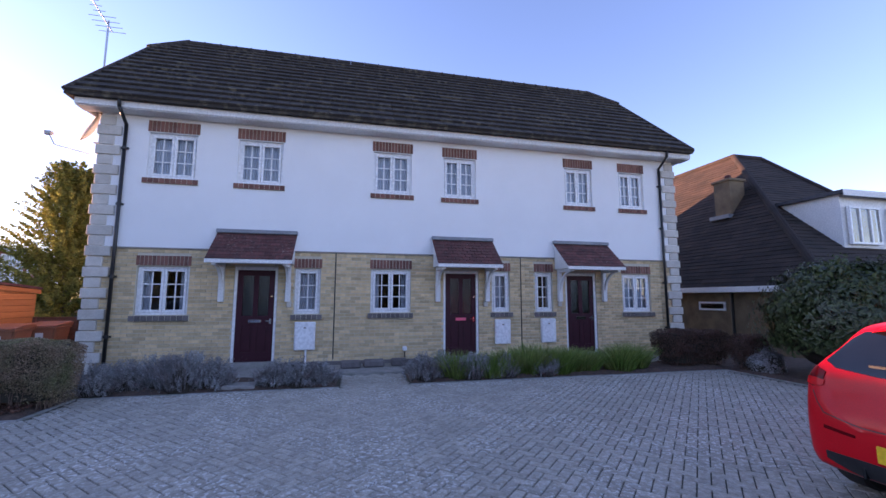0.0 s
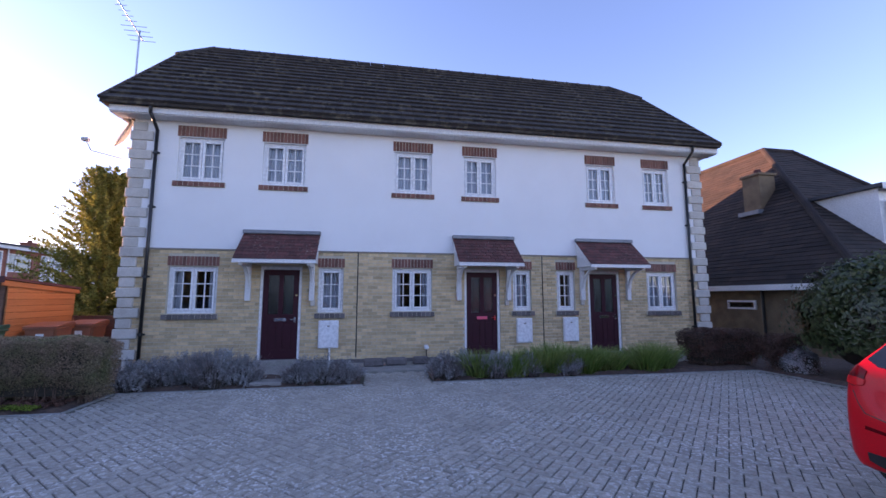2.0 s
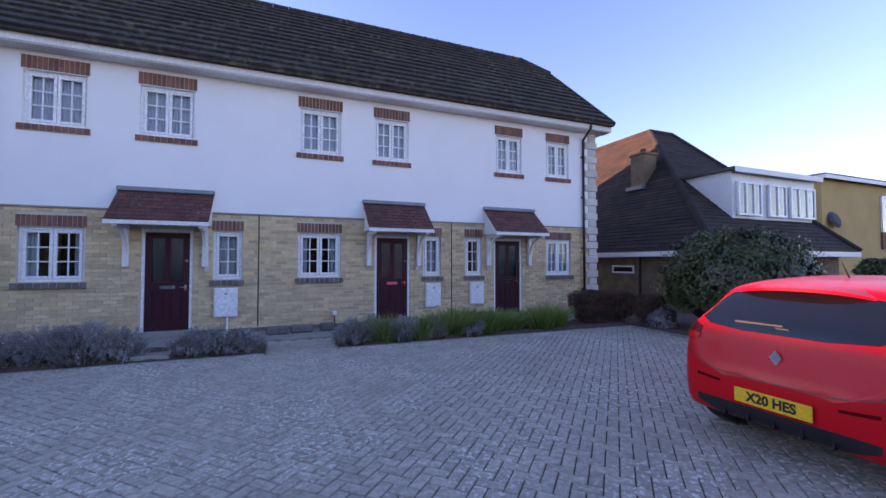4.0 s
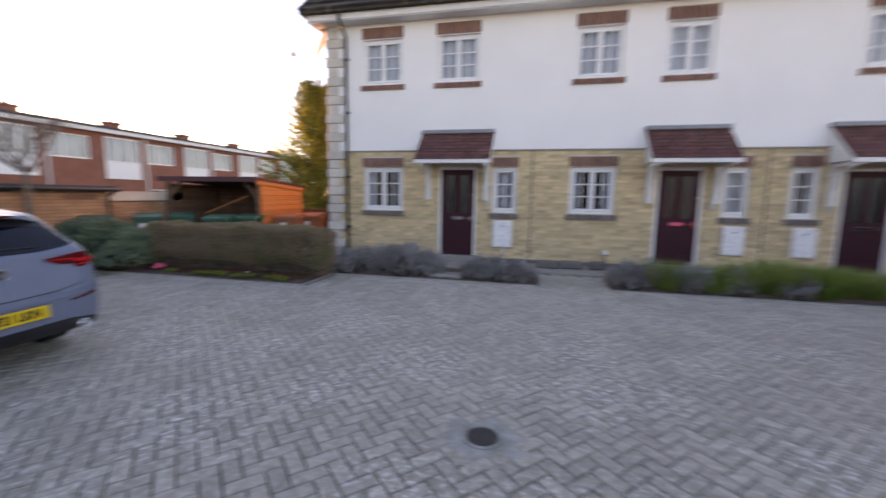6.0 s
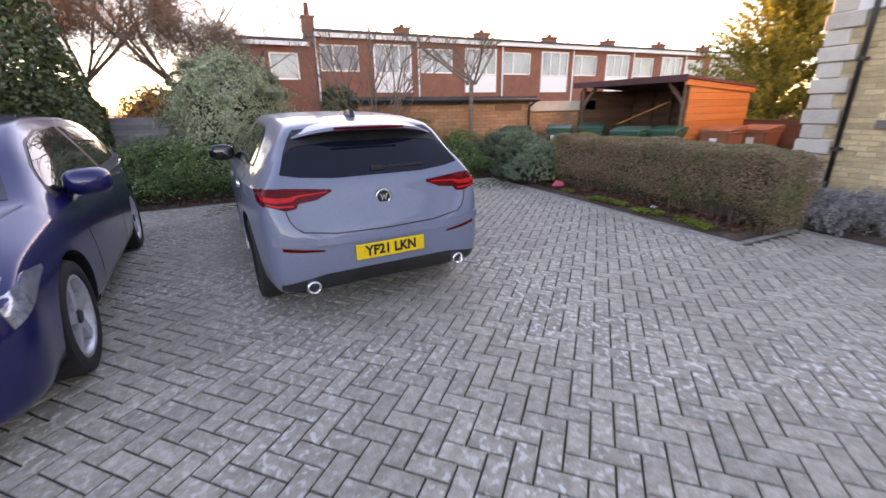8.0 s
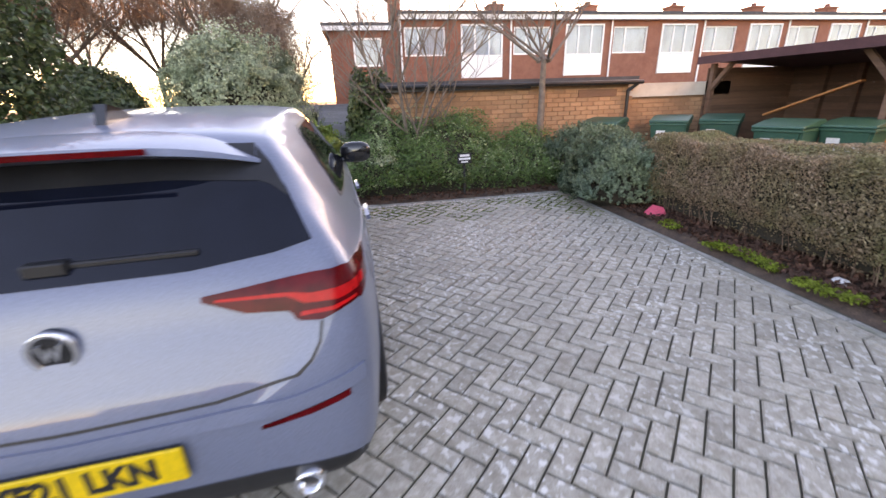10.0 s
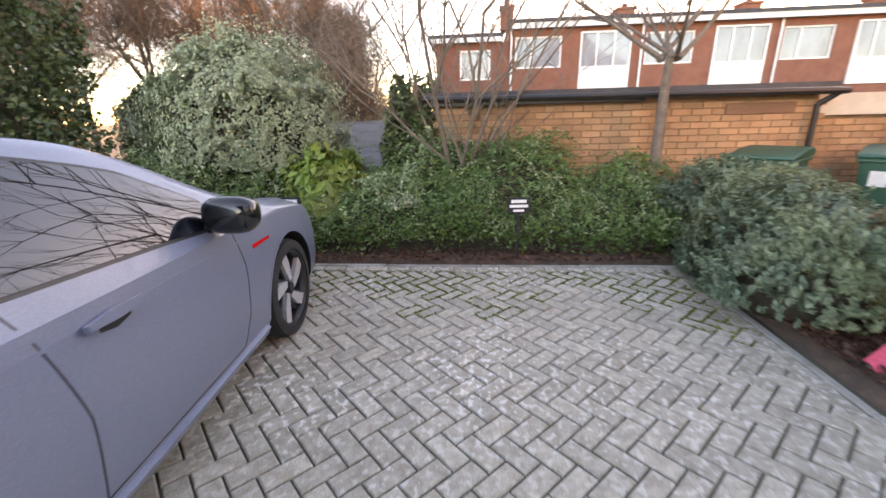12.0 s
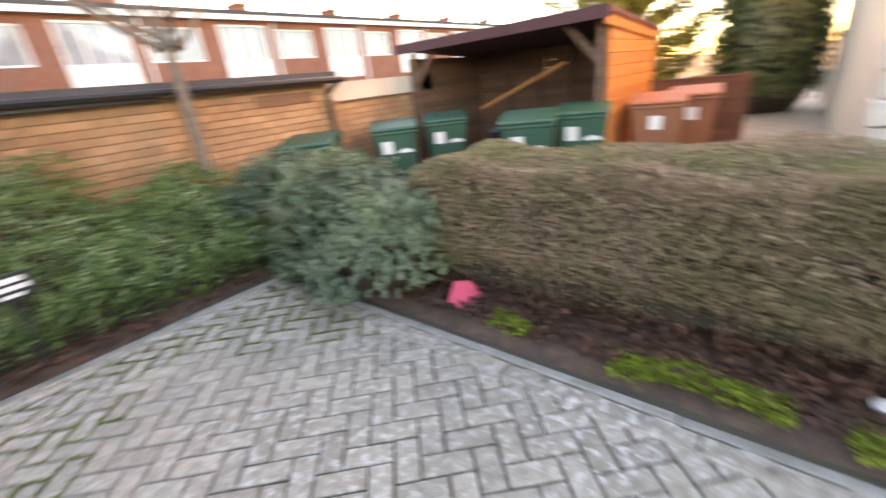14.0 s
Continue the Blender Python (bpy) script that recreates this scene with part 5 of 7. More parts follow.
def wheel(parent, X, s, y, r, style):
    w = thing("wheel", "", "")
    w.parent = parent
    z = r
    rim = r * (0.80 if style == "swept" else 0.72)
    bm = bmesh.new()
    lathe(bm, [(rim, -0.20), (r * 0.93, -0.20), (r, -0.175), (r, -0.035), (r * 0.965, -0.006), (r * 0.88, 0.004), (r * 0.78, 0.002), (rim, -0.012), (rim, -0.20)], 40, X, z, y, s)
    part("tyre", bm, M["tyre"], w, smooth=True).data.set_sharp_from_angle(angle=radians(35))
    bm = bmesh.new()
    lathe(bm, [(rim + 0.004, -0.010), (rim - 0.010, -0.004), (rim - 0.022, -0.012), (rim - 0.032, -0.06), (rim - 0.03, -0.19)], 40, X, z, y, s)
    part("rim", bm, M["darkalloy"] if style == "swept" else M["alloy"], w, smooth=True)
    bm = bmesh.new()
    lathe(bm, [(0.03, -0.115), (rim * 0.80, -0.115), (rim * 0.80, -0.125), (0.03, -0.125)], 32, X, z, y, s)
    part("brake_disc", bm, M["darkalloy"], w)
    boxes("hub_cover", M["blackplastic"], w, (X - rim * 0.9, X + rim * 0.9, min(y - s * 0.19, y - s * 0.15), max(y - s * 0.19, y - s * 0.15), z - rim * 0.62, z + rim * 0.62))
    for k in range(5):
        a = math.radians(90 + 72 * k)
        for face, mat, o in (("spoke", M["darkalloy"], -0.05), ("spoke_face", M["alloy"], -0.022)):
            bm = bmesh.new()
            if style == "swept":
                pl = [(0.05, -0.045), (0.05, 0.0), (rim * 0.42, 0.03), (rim - 0.02, 0.095), (rim - 0.008, 0.01), (rim * 0.62, -0.03)]
                if face == "spoke":
                    pl = [(0.04, -0.055), (0.04, 0.03), (rim * 0.42, 0.05), (rim - 0.025, 0.115), (rim - 0.006, -0.03), (rim * 0.62, -0.065)]
            else:
                pl = [(0.04, -0.035), (0.04, 0.035), (rim - 0.012, 0.028), (rim - 0.012, -0.028)]
            pts = [(X + p * math.cos(a) - s * q * math.sin(a) * -1, z + p * math.sin(a) + s * q * math.cos(a) * -1) for p, q in pl]
            ys = sorted((y + s * o, y + s * (o - 0.03)))
            prism(bm, pts, ys[0], ys[1], "y")
            part(face, bm, mat if style == "swept" else M["alloy"], w)
    bm = bmesh.new()
    tube(bm, (X, y - s * 0.09, z), (X, y - s * 0.012, z), 0.05, 0.036, n=20)
    part("centre_cap", bm, M["darkalloy"], w)
    return w


def mirror(parent, bvh, X, z, s, cap, w):
    m = thing("door_mirror", "", "")
    m.parent = parent
    y = w + 0.065
    bm = bmesh.new()
    bmesh.ops.create_uvsphere(bm, u_segments=20, v_segments=12, radius=1.0)
    for q in bm.verts:
        c = q.co
        k = 1.0 if c.x > 0 else 0.45
        q.co = Vector((X + 0.02 + 0.125 * c.x * k, s * (y + 0.13 * math.copysign(abs(c.y) ** 0.7, c.y)), z + 0.088 * math.copysign(abs(c.z) ** 0.75, c.z)))
    part("mirror_cap", bm, cap, m, smooth=True)
    boxes("mirror_glass", M["carglass"], m, (X - 0.026, X - 0.018, min(s * (y - 0.085), s * (y + 0.09)), max(s * (y - 0.085), s * (y + 0.09)), z - 0.05, z + 0.05))
    bm = bmesh.new()
    tube(bm, (X + 0.02, s * (w - 0.10), z - 0.075), (X + 0.02, s * (w + 0.06), z - 0.03), 0.03, 0.022, 8)
    part("mirror_arm", bm, M["gloss_black"], m)


def side_glass(car, bvh, side, low, high, split):
    patch("window_surround", bvh, side, low, high, M["black"], car, 0.002, 0.008, 40, 6)
    lo, hi = np.array(low, float), np.array(high, float)
    for a, b in split:
        xs = np.linspace(a, b, 12)
        bot = [(x, np.interp(x, lo[:, 0], lo[:, 1]) + 0.012) for x in xs]
        top = [(x, max(np.interp(x, hi[:, 0], hi[:, 1]) - 0.013, np.interp(x, lo[:, 0], lo[:, 1]) + 0.025)) for x in xs]
        patch("side_window", bvh, side, bot, top, M["carglass"], car, 0.006, 0.006, 16, 6)


def seam(car, bvh, side, line, mat=None, wide=0.006, name="seam"):
    """Narrow dark shut line along the skin."""
    ln = np.array(line, float)
    d = np.gradient(ln, axis=0)
    d /= np.linalg.norm(d, axis=1, keepdims=True) + 1e-9
    nn = np.c_[-d[:, 1], d[:, 0]] * wide / 2
    patch(name, bvh, side, ln - nn, ln + nn, mat or M["blackplastic"], car, 0.0015, 0.004, max(8, len(ln) * 3), 1)


def plate(car, bvh, text, z, mat):
    p, q, _, _ = bvh.ray_cast(Vector((-3, 0, z)), Vector((1, 0, 0)))
    x = p.x - 0.03
    pl = boxes("number_plate", mat, car, (x, x + 0.012, -0.26, 0.26, z - 0.056, z + 0.056), bevel=0.004, label="yellow rear number plate")
    letters(text, 0.098, M["black"], pl, Matrix.Translation((x - 0.0012, 0, z)) @ pose(0, 0, 0, 90, 0, -90) @ Matrix.Diagonal((0.92, 1, 1, 1)))
    boxes("plate_recess", M["gloss_black"], car, (x + 0.0125, x + 0.06, -0.25, 0.25, z - 0.05, z + 0.05))


def roof_lip(bm, x0, x1, w, z0, z1):
    """Curved roof spoiler: a lip that thins out towards its ends."""
    n, rings = 20, []
    for i in range(n + 1):
        u = -1 + 2 * i / n
        drop = 0.055 * abs(u) ** 3.0
        back = x0 + 0.10 * u * u * abs(u)
        k = 1 - 0.6 * abs(u) ** 4
        rings.append([bm.verts.new(q) for q in ((back, u * w, z0 - drop), (back + 0.008, u * w, z0 + 0.022 * k - drop), (back + 0.12, u * w, z0 + 0.048 * k - drop), (x1, u * w, z1 - drop * 0.9), (x1, u * w, z1 - 0.03 - drop), (back + 0.06, u * w, z0 - 0.016 - drop))])
    for a, b in zip(rings, rings[1:]):
        for i in range(6):
            bm.faces.new((a[i], a[(i + 1) % 6], b[(i + 1) % 6], b[i]))
    bm.faces.new(rings[0])
    bm.faces.new(rings[-1][::-1])
    bmesh.ops.recalc_face_normals(bm, faces=bm.faces[:])


def arc(X, z, r, a0, a1, n=14):
    return [(X + r * math.cos(radians(a0 + (a1 - a0) * i / n)), z + r * math.sin(radians(a0 + (a1 - a0) * i / n))) for i in range(n + 1)]


HATCH = [(0.0, 0.37, 0.55, 0.60, 0.56, 0.42), (0.02, 0.31, 0.63, 0.68, 0.72, 0.58), (0.05, 0.27, 0.72, 0.76, 0.81, 0.67), (0.09, 0.25, 0.83, 0.87, 0.85, 0.72), (0.13, 0.24, 0.92, 0.99, 0.868, 0.73), (0.20, 0.23, 0.955, 1.08, 0.880, 0.71), (0.33, 0.22, 0.955, 1.225, 0.888, 0.65), (0.45, 0.21, 0.955, 1.335, 0.892, 0.61), (0.60, 0.20, 0.952, 1.378, 0.893, 0.59), (1.0, 0.20, 0.945, 1.415, 0.894, 0.58), (1.7, 0.20, 0.935, 1.435, 0.895, 0.58), (2.25, 0.20, 0.925, 1.408, 0.895, 0.58), (2.58, 0.20, 0.925, 1.31, 0.894, 0.62), (2.95, 0.20, 0.915, 1.115, 0.893, 0.70), (3.22, 0.20, 0.905, 0.995, 0.892, 0.75), (3.40, 0.20, 0.893, 0.965, 0.89, 0.72), (3.80, 0.20, 0.83, 0.895, 0.875, 0.66), (4.05, 0.21, 0.74, 0.80, 0.83, 0.62), (4.20, 0.23, 0.65, 0.69, 0.75, 0.56), (4.27, 0.28, 0.54, 0.58, 0.62, 0.48), (4.29, 0.34, 0.48, 0.52, 0.50, 0.40)]

HATCH = [(X, zb, zs, zt, w * (0.92 + 0.08 * min(1.0, X / 0.9)), wr * (0.95 + 0.05 * min(1.0, X / 0.9))) for X, zb, zs, zt, w, wr in HATCH]


def scaled(st, L, w, h, dz=0.0):
    return [(X * L, zb, zs * h + dz, zt * h + dz, a * w, b * w) for X, zb, zs, zt, a, b in st]


LOWSIDE = [(0.58, 1.0), (0.9, 0.985), (1.7, 0.972), (2.4, 0.958), (3.02, 0.95)]
TOPSIDE = [(0.58, 1.03), (0.80, 1.22), (1.05, 1.31), (1.7, 1.34), (2.2, 1.318), (2.5, 1.262), (2.8, 1.12), (3.02, 0.965)]


GLASSLOW = [(0.74, 1.055), (1.42, 1.016), (2.38, 0.958), (2.88, 0.92)]
GLASSTOP = [(0.74, 1.075), (0.86, 1.21), (0.99, 1.305), (1.12, 1.335), (1.8, 1.352), (2.12, 1.335), (2.32, 1.288), (2.46, 1.245), (2.77, 1.07), (2.88, 0.945)]


def grey_hatchback(m):
    car = thing("grey_hatchback_car", "grey five-door hatchback parked in the bay beside the hedge", "car", "parked cars", m)
    ax = [(0.78, 0.332), (3.42, 0.332)]
    body, bvh = car_body(HATCH, [(X, z, 0.385) for X, z in ax], M["greypaint"], car)
    for X, z in ax:
        for s in (1, -1):
            wheel(car, X, s, s * 0.872, z, "swept")
    # tail
    patch("rear_window", bvh, "rear", [(-0.715, 1.05), (-0.60, 1.028), (-0.35, 1.008), (0.35, 1.008), (0.60, 1.028), (0.715, 1.05)], [(-0.645, 1.19), (-0.59, 1.262), (-0.3, 1.28), (0.3, 1.28), (0.59, 1.262), (0.645, 1.19)], M["darkglass"], car, 0.003, 0.01, 24, 8)
    bm = bmesh.new()
    roof_lip(bm, 0.28, 0.68, 0.53, 1.318, 1.372)
    part("spoiler", bm, M["greypaint"], car, smooth=True).data.set_sharp_from_angle(angle=radians(40))
    # black band: dark top of the glass plus painted shade under the spoiler
    patch("spoiler_edge", bvh, "rear", [(-0.56, 1.212), (-0.3, 1.232), (0.3, 1.232), (0.56, 1.212)], [(-0.55, 1.315), (-0.3, 1.325), (0.3, 1.325), (0.55, 1.315)], M["black"], car, 0.006, 0.016, 24, 3, "black strip for the glass top and the shade under the spoiler")
    boxes("brake_light", M["redlamp"], car, (0.262, 0.275, -0.26, 0.26, 1.318, 1.334))
    for s in (1, -1):
        patch("spoiler_fin", bvh, "rear", [(s * 0.555, 1.215), (s * 0.60, 1.20), (s * 0.65, 1.165)], [(s * 0.555, 1.31), (s * 0.60, 1.262), (s * 0.652, 1.172)], M["black"], car, 0.004, 0.012, 12, 2)
        lo = [(s * 0.385, 0.925), (s * 0.50, 0.880), (s * 0.63, 0.868), (s * 0.645, 0.838), (s * 0.72, 0.832), (s * 0.875, 0.885)]
        hi = [(s * 0.385, 0.94), (s * 0.50, 0.95), (s * 0.63, 0.962), (s * 0.72, 0.97), (s * 0.80, 0.972), (s * 0.875, 0.945)]
        lamp = patch("tail_lamp", bvh, "rear", lo, hi, M["redlamp"], car, 0.008, 0.03, 30, 6)
        patch("lamp_strip", bvh, "rear", [(s * 0.42, 0.921), (s * 0.63, 0.910), (s * 0.67, 0.885), (s * 0.78, 0.885), (s * 0.855, 0.905)], [(s * 0.42, 0.928), (s * 0.63, 0.922), (s * 0.69, 0.912), (s * 0.78, 0.918), (s * 0.855, 0.928)], M["redlampbright"], lamp, 0.0095, 0.004, 22, 2)
        patch("lamp_bar", bvh, "rear", [(s * 0.66, 0.850), (s * 0.76, 0.855), (s * 0.83, 0.877)], [(s * 0.66, 0.862), (s * 0.76, 0.867), (s * 0.83, 0.885)], M["redlampbright"], lamp, 0.0095, 0.004, 12, 1)
        patch("lamp_flank", bvh, "right" if s < 0 else "left", [(0.13, 0.865), (0.24, 0.885), (0.33, 0.925)], [(0.13, 0.968), (0.24, 0.966), (0.33, 0.945)], M["redlamp"], car, 0.007, 0.02, 10, 4)
        patch("reflector", bvh, "rear", [(s * 0.50, 0.546), (s * 0.64, 0.556), (s * 0.78, 0.578)], [(s * 0.50, 0.558), (s * 0.64, 0.576), (s * 0.78, 0.600)], M["redlamp"], car, 0.004, 0.01, 10, 1)
        bm = bmesh.new()
        lathe(bm, [(0.036, -0.10), (0.036, 0.0), (0.046, 0.004), (0.052, -0.006), (0.052, -0.12)], 24, 0, 0, 0, 1)
        tip = part("exhaust_tip", bm, M["chrome"], car, smooth=True)
        tip.matrix_basis = Matrix.Translation((-0.012, s * 0.565, 0.305)) @ pose(0, 0, 0, 0, 0, 90) @ Matrix.Diagonal((1, 1, 0.92, 1))
        bm = bmesh.new()
        tube(bm, (0.02, s * 0.565, 0.305), (0.16, s * 0.565, 0.305), 0.037, n=20)
        part("exhaust_bore", bm, M["black"], car)
    patch("diffuser", bvh, "rear", [(-0.815, 0.285), (-0.70, 0.275), (-0.5, 0.262), (0.5, 0.262), (0.70, 0.275), (0.815, 0.285)], [(-0.815, 0.335), (-0.70, 0.355), (-0.5, 0.385), (0.5, 0.385), (0.70, 0.355), (0.815, 0.335)], M["blackplastic"], car, 0.004, 0.02, 36, 4)
    patch("bumper_ledge", bvh, "rear", [(-0.83, 0.615), (-0.6, 0.588), (0, 0.578), (0.6, 0.588), (0.83, 0.615)], [(-0.83, 0.668), (-0.6, 0.632), (0, 0.618), (0.6, 0.632), (0.83, 0.668)], M["greypaint"], car, 0.014, 0.03, 36, 3)
    seam(car, bvh, "rear", [(-0.72, 0.83), (-0.70, 0.745), (-0.63, 0.69), (-0.4, 0.655), (0, 0.645), (0.4, 0.655), (0.63, 0.69), (0.70, 0.745), (0.72, 0.83)], None, 0.009)
    p, q, _, _ = bvh.ray_cast(Vector((-3, 0, 0.855)), Vector((1, 0, 0)))
    bm = bmesh.new()
    tube(bm, (p.x - 0.012, 0, 0.855), (p.x + 0.02, 0, 0.855), 0.058, n=28)
    badge = part("badge", bm, M["gloss_black"], car, "round chrome and black badge")
    bm = bmesh.new()
    lathe(bm, [(0.046, 0.0), (0.056, 0.004), (0.060, 0.0), (0.060, -0.01)], 28, 0, 0, 0, 1)
    part("badge_ring", bm, M["chrome"], badge, smooth=True).matrix_basis = Matrix.Translation((p.x - 0.012, 0, 0.855)) @ pose(0, 0, 0, 0, 0, 90)
    bm = bmesh.new()
    prism(bm, [(-0.03, 0.02), (-0.012, -0.03), (0, 0), (0.012, -0.03), (0.03, 0.02), (0.02, 0.02), (0.01, -0.008), (0, 0.018), (-0.01, -0.008), (-0.02, 0.02)], -0.004, 0.004, "y")
    part("badge_mark", bm, M["chrome"], badge).matrix_basis = Matrix.Translation((p.x - 0.015, 0, 0.86)) @ pose(0, 0, 0, 0, 0, 90)
    boxes("model_mark", M["chrome"], car, (p.x - 0.015, p.x, -0.07, -0.02, 0.745, 0.765), (p.x - 0.015, p.x, -0.012, 0.03, 0.745, 0.765), (p.x - 0.015, p.x, 0.04, 0.06, 0.745, 0.765))
    plate(car, bvh, "YF21 LKN", 0.505, M["yellowplate"])
    boxes("rear_wiper", M["blackplastic"], car, (0.165, 0.185, -0.36, 0.02, 1.045, 1.062), (0.15, 0.19, -0.05, 0.05, 1.035, 1.07), bevel=0.004)
    bm = bmesh.new()
    prism(bm, [(0.66, 1.375), (0.90, 1.40), (0.80, 1.44), (0.70, 1.455)], -0.018, 0.018, "y")
    part("roof_antenna", bm, M["gloss_black"], car)
    # sides
    for s, side in ((1, "left"), (-1, "right")):
        side_glass(car, bvh, side, GLASSLOW, GLASSTOP, ((0.78, 1.03), (1.055, 1.72), (1.775, 2.86)))
        seam(car, bvh, side, [(1.76, 0.99), (1.80, 0.8), (1.84, 0.6), (1.82, 0.30)])
        seam(car, bvh, side, [(2.80, 0.93), (2.84, 0.7), (2.80, 0.45), (2.72, 0.30)])
        seam(car, bvh, side, [(0.98, 0.98), (1.0, 0.86), (1.16, 0.62), (1.25, 0.45), (1.28, 0.30)])
        seam(car, bvh, side, [(1.28, 0.305), (2.0, 0.30), (2.72, 0.30)])
        seam(car, bvh, side, arc(0.56, 0.84, 0.10, 150, 400) if s < 0 else [(0.5, 0.9), (0.51, 0.9)], None, 0.004)
        seam(car, bvh, side, [(0.36, 0.86), (1.0, 0.862), (2.0, 0.85), (3.1, 0.83)], M["greypaint"], 0.012, "crease")
        patch("sill", bvh, side, [(1.24, 0.238), (2.0, 0.236), (2.98, 0.238)], [(1.24, 0.285), (2.0, 0.275), (2.98, 0.285)], M["greypaint"], car, 0.028, 0.04, 20, 3)
        for X, dz in ((1.06, 0.04), (2.02, 0.0)):
            patch("door_handle", bvh, side, [(X - 0.115, 0.838 + dz), (X, 0.832 + dz), (X + 0.115, 0.842 + dz)], [(X - 0.115, 0.858 + dz), (X, 0.868 + dz), (X + 0.115, 0.862 + dz)], M["greypaint"], car, 0.034, 0.022, 14, 4)
            # flat dark patch that paints the shade in the handle recess
            patch("handle_cup", bvh, side, [(X - 0.06, 0.812 + dz), (X, 0.80 + dz), (X + 0.07, 0.815 + dz)], [(X - 0.06, 0.826 + dz), (X, 0.83 + dz), (X + 0.07, 0.83 + dz)], M["darkalloy"], car, 0.0015, 0.004, 12, 5)
        patch("wing_mark", bvh, side, [(2.95, 0.762), (3.15, 0.764)], [(2.95, 0.784), (3.15, 0.778)], M["redlampbright"], car, 0.004, 0.006, 6, 1, "red trim strip on the wing")
        mirror(car, bvh, 2.66, 1.01, s, M["gloss_black"], 0.88)
        for X, z in ax:
            seam(car, bvh, side, arc(X, z, 0.395, 8, 172), M["greypaint"], 0.02, "arch_lip")
    # front, bonnet and windscreen
    patch("windscreen", bvh, "top", [(2.62, -0.53), (2.9, -0.58), (3.17, -0.66)], [(2.62, 0.53), (2.9, 0.58), (3.17, 0.66)], M["carglass"], car, 0.003, 0.01, 12, 16)
    seam(car, bvh, "top", [(3.24, -0.66), (3.27, 0), (3.24, 0.66)])
    for s in (1, -1):
        seam(car, bvh, "top", [(3.24, s * 0.68), (3.6, s * 0.70), (3.95, s * 0.66)])
        patch("headlamp", bvh, "front", [(s * 0.42, 0.60), (s * 0.62, 0.59), (s * 0.78, 0.64)], [(s * 0.42, 0.66), (s * 0.62, 0.70), (s * 0.78, 0.74)], M["clearlamp"], car, 0.005, 0.02, 12, 4)
    patch("grille", bvh, "front", [(-0.40, 0.595), (0.40, 0.595)], [(-0.40, 0.655), (0.40, 0.655)], M["gloss_black"], car, 0.004, 0.02, 16, 3)
    patch("air_intake", bvh, "front", [(-0.55, 0.36), (0.55, 0.36)], [(-0.55, 0.46), (0.55, 0.46)], M["blackplastic"], car, 0.004, 0.02, 16, 3)
    return car


def red_hatchback(m):
    car = thing("red_hatchback_car", "bright red three-door hatchback with its back to the yard", "car", "parked cars", m)
    st = scaled(HATCH, 0.93, 0.955, 0.965, 0.02)
    ax = [(0.66, 0.31), (3.24, 0.31)]
    body, bvh = car_body(st, [(X, z, 0.355) for X, z in ax], M["redpaint"], car)
    for X, z in ax:
        for s in (1, -1):
            wheel(car, X, s, s * 0.828, z, "plain")
    patch("rear_window", bvh, "rear", [(-0.69, 1.03), (-0.60, 0.985), (-0.3, 0.96), (0.3, 0.96), (0.60, 0.985), (0.69, 1.03)], [(-0.60, 1.20), (-0.53, 1.26), (-0.3, 1.285), (0.3, 1.285), (0.53, 1.26), (0.60, 1.20)], M["carglass"], car, 0.003, 0.01, 28, 8)
    bm = bmesh.new()
    roof_lip(bm, 0.30, 0.60, 0.50, 1.298, 1.342)
    part("spoiler", bm, M["redpaint"], car, smooth=True).data.set_sharp_from_angle(angle=radians(40))
    for s in (1, -1):
        patch("tail_lamp", bvh, "rear", [(s * 0.68, 0.86), (s * 0.74, 0.83), (s * 0.81, 0.85)], [(s * 0.66, 0.95), (s * 0.74, 0.985), (s * 0.81, 0.96)], M["redlamp"], car, 0.008, 0.03, 12, 6)
        patch("lamp_lens", bvh, "rear", [(s * 0.67, 0.845), (s * 0.73, 0.835), (s * 0.79, 0.85)], [(s * 0.66, 0.885), (s * 0.73, 0.90), (s * 0.79, 0.90)], M["redlampbright"], car, 0.011, 0.006, 10, 3)
        patch("lamp_flank", bvh, "right" if s < 0 else "left", [(0.17, 0.845), (0.25, 0.87), (0.33, 0.92)], [(0.17, 0.955), (0.25, 0.965), (0.33, 0.95)], M["redlamp"], car, 0.006, 0.02, 8, 4)
        patch("reflector", bvh, "rear", [(s * 0.42, 0.53), (s * 0.64, 0.545)], [(s * 0.42, 0.55), (s * 0.64, 0.57)], M["redlamp"], car, 0.004, 0.01, 8, 1)
    patch("diffuser", bvh, "rear", [(-0.64, 0.33), (-0.45, 0.275), (0.45, 0.275), (0.64, 0.33)], [(-0.64, 0.385), (-0.45, 0.39), (0.45, 0.39), (0.64, 0.385)], M["blackplastic"], car, 0.006, 0.03, 24, 4)
    for y in (-0.36, -0.18, 0.0, 0.18, 0.36):
        boxes("diffuser_fin", M["gloss_black"], car, (0.0, 0.10, y - 0.008, y + 0.008, 0.27, 0.36))
    seam(car, bvh, "rear", [(-0.74, 0.80), (-0.66, 0.66), (-0.4, 0.61), (0.4, 0.61), (0.66, 0.66), (0.74, 0.80)], None, 0.008)
    p, q, _, _ = bvh.ray_cast(Vector((-3, 0, 0.80)), Vector((1, 0, 0)))
    bm = bmesh.new()
    prism(bm, [(0, 0.06), (0.042, 0), (0, -0.06), (-0.042, 0)], -0.008, 0.008, "y")
    part("badge", bm, M["chrome"], car, "chrome diamond badge").matrix_basis = Matrix.Translation((p.x - 0.01, 0, 0.80)) @ pose(0, 0, 0, 0, 0, 90)
    for k in range(4):
        boxes("model_mark", M["chrome"], car, (p.x - 0.02, p.x + 0.01, 0.085 - 0.055 * k - 0.04, 0.085 - 0.055 * k, 0.70, 0.722))
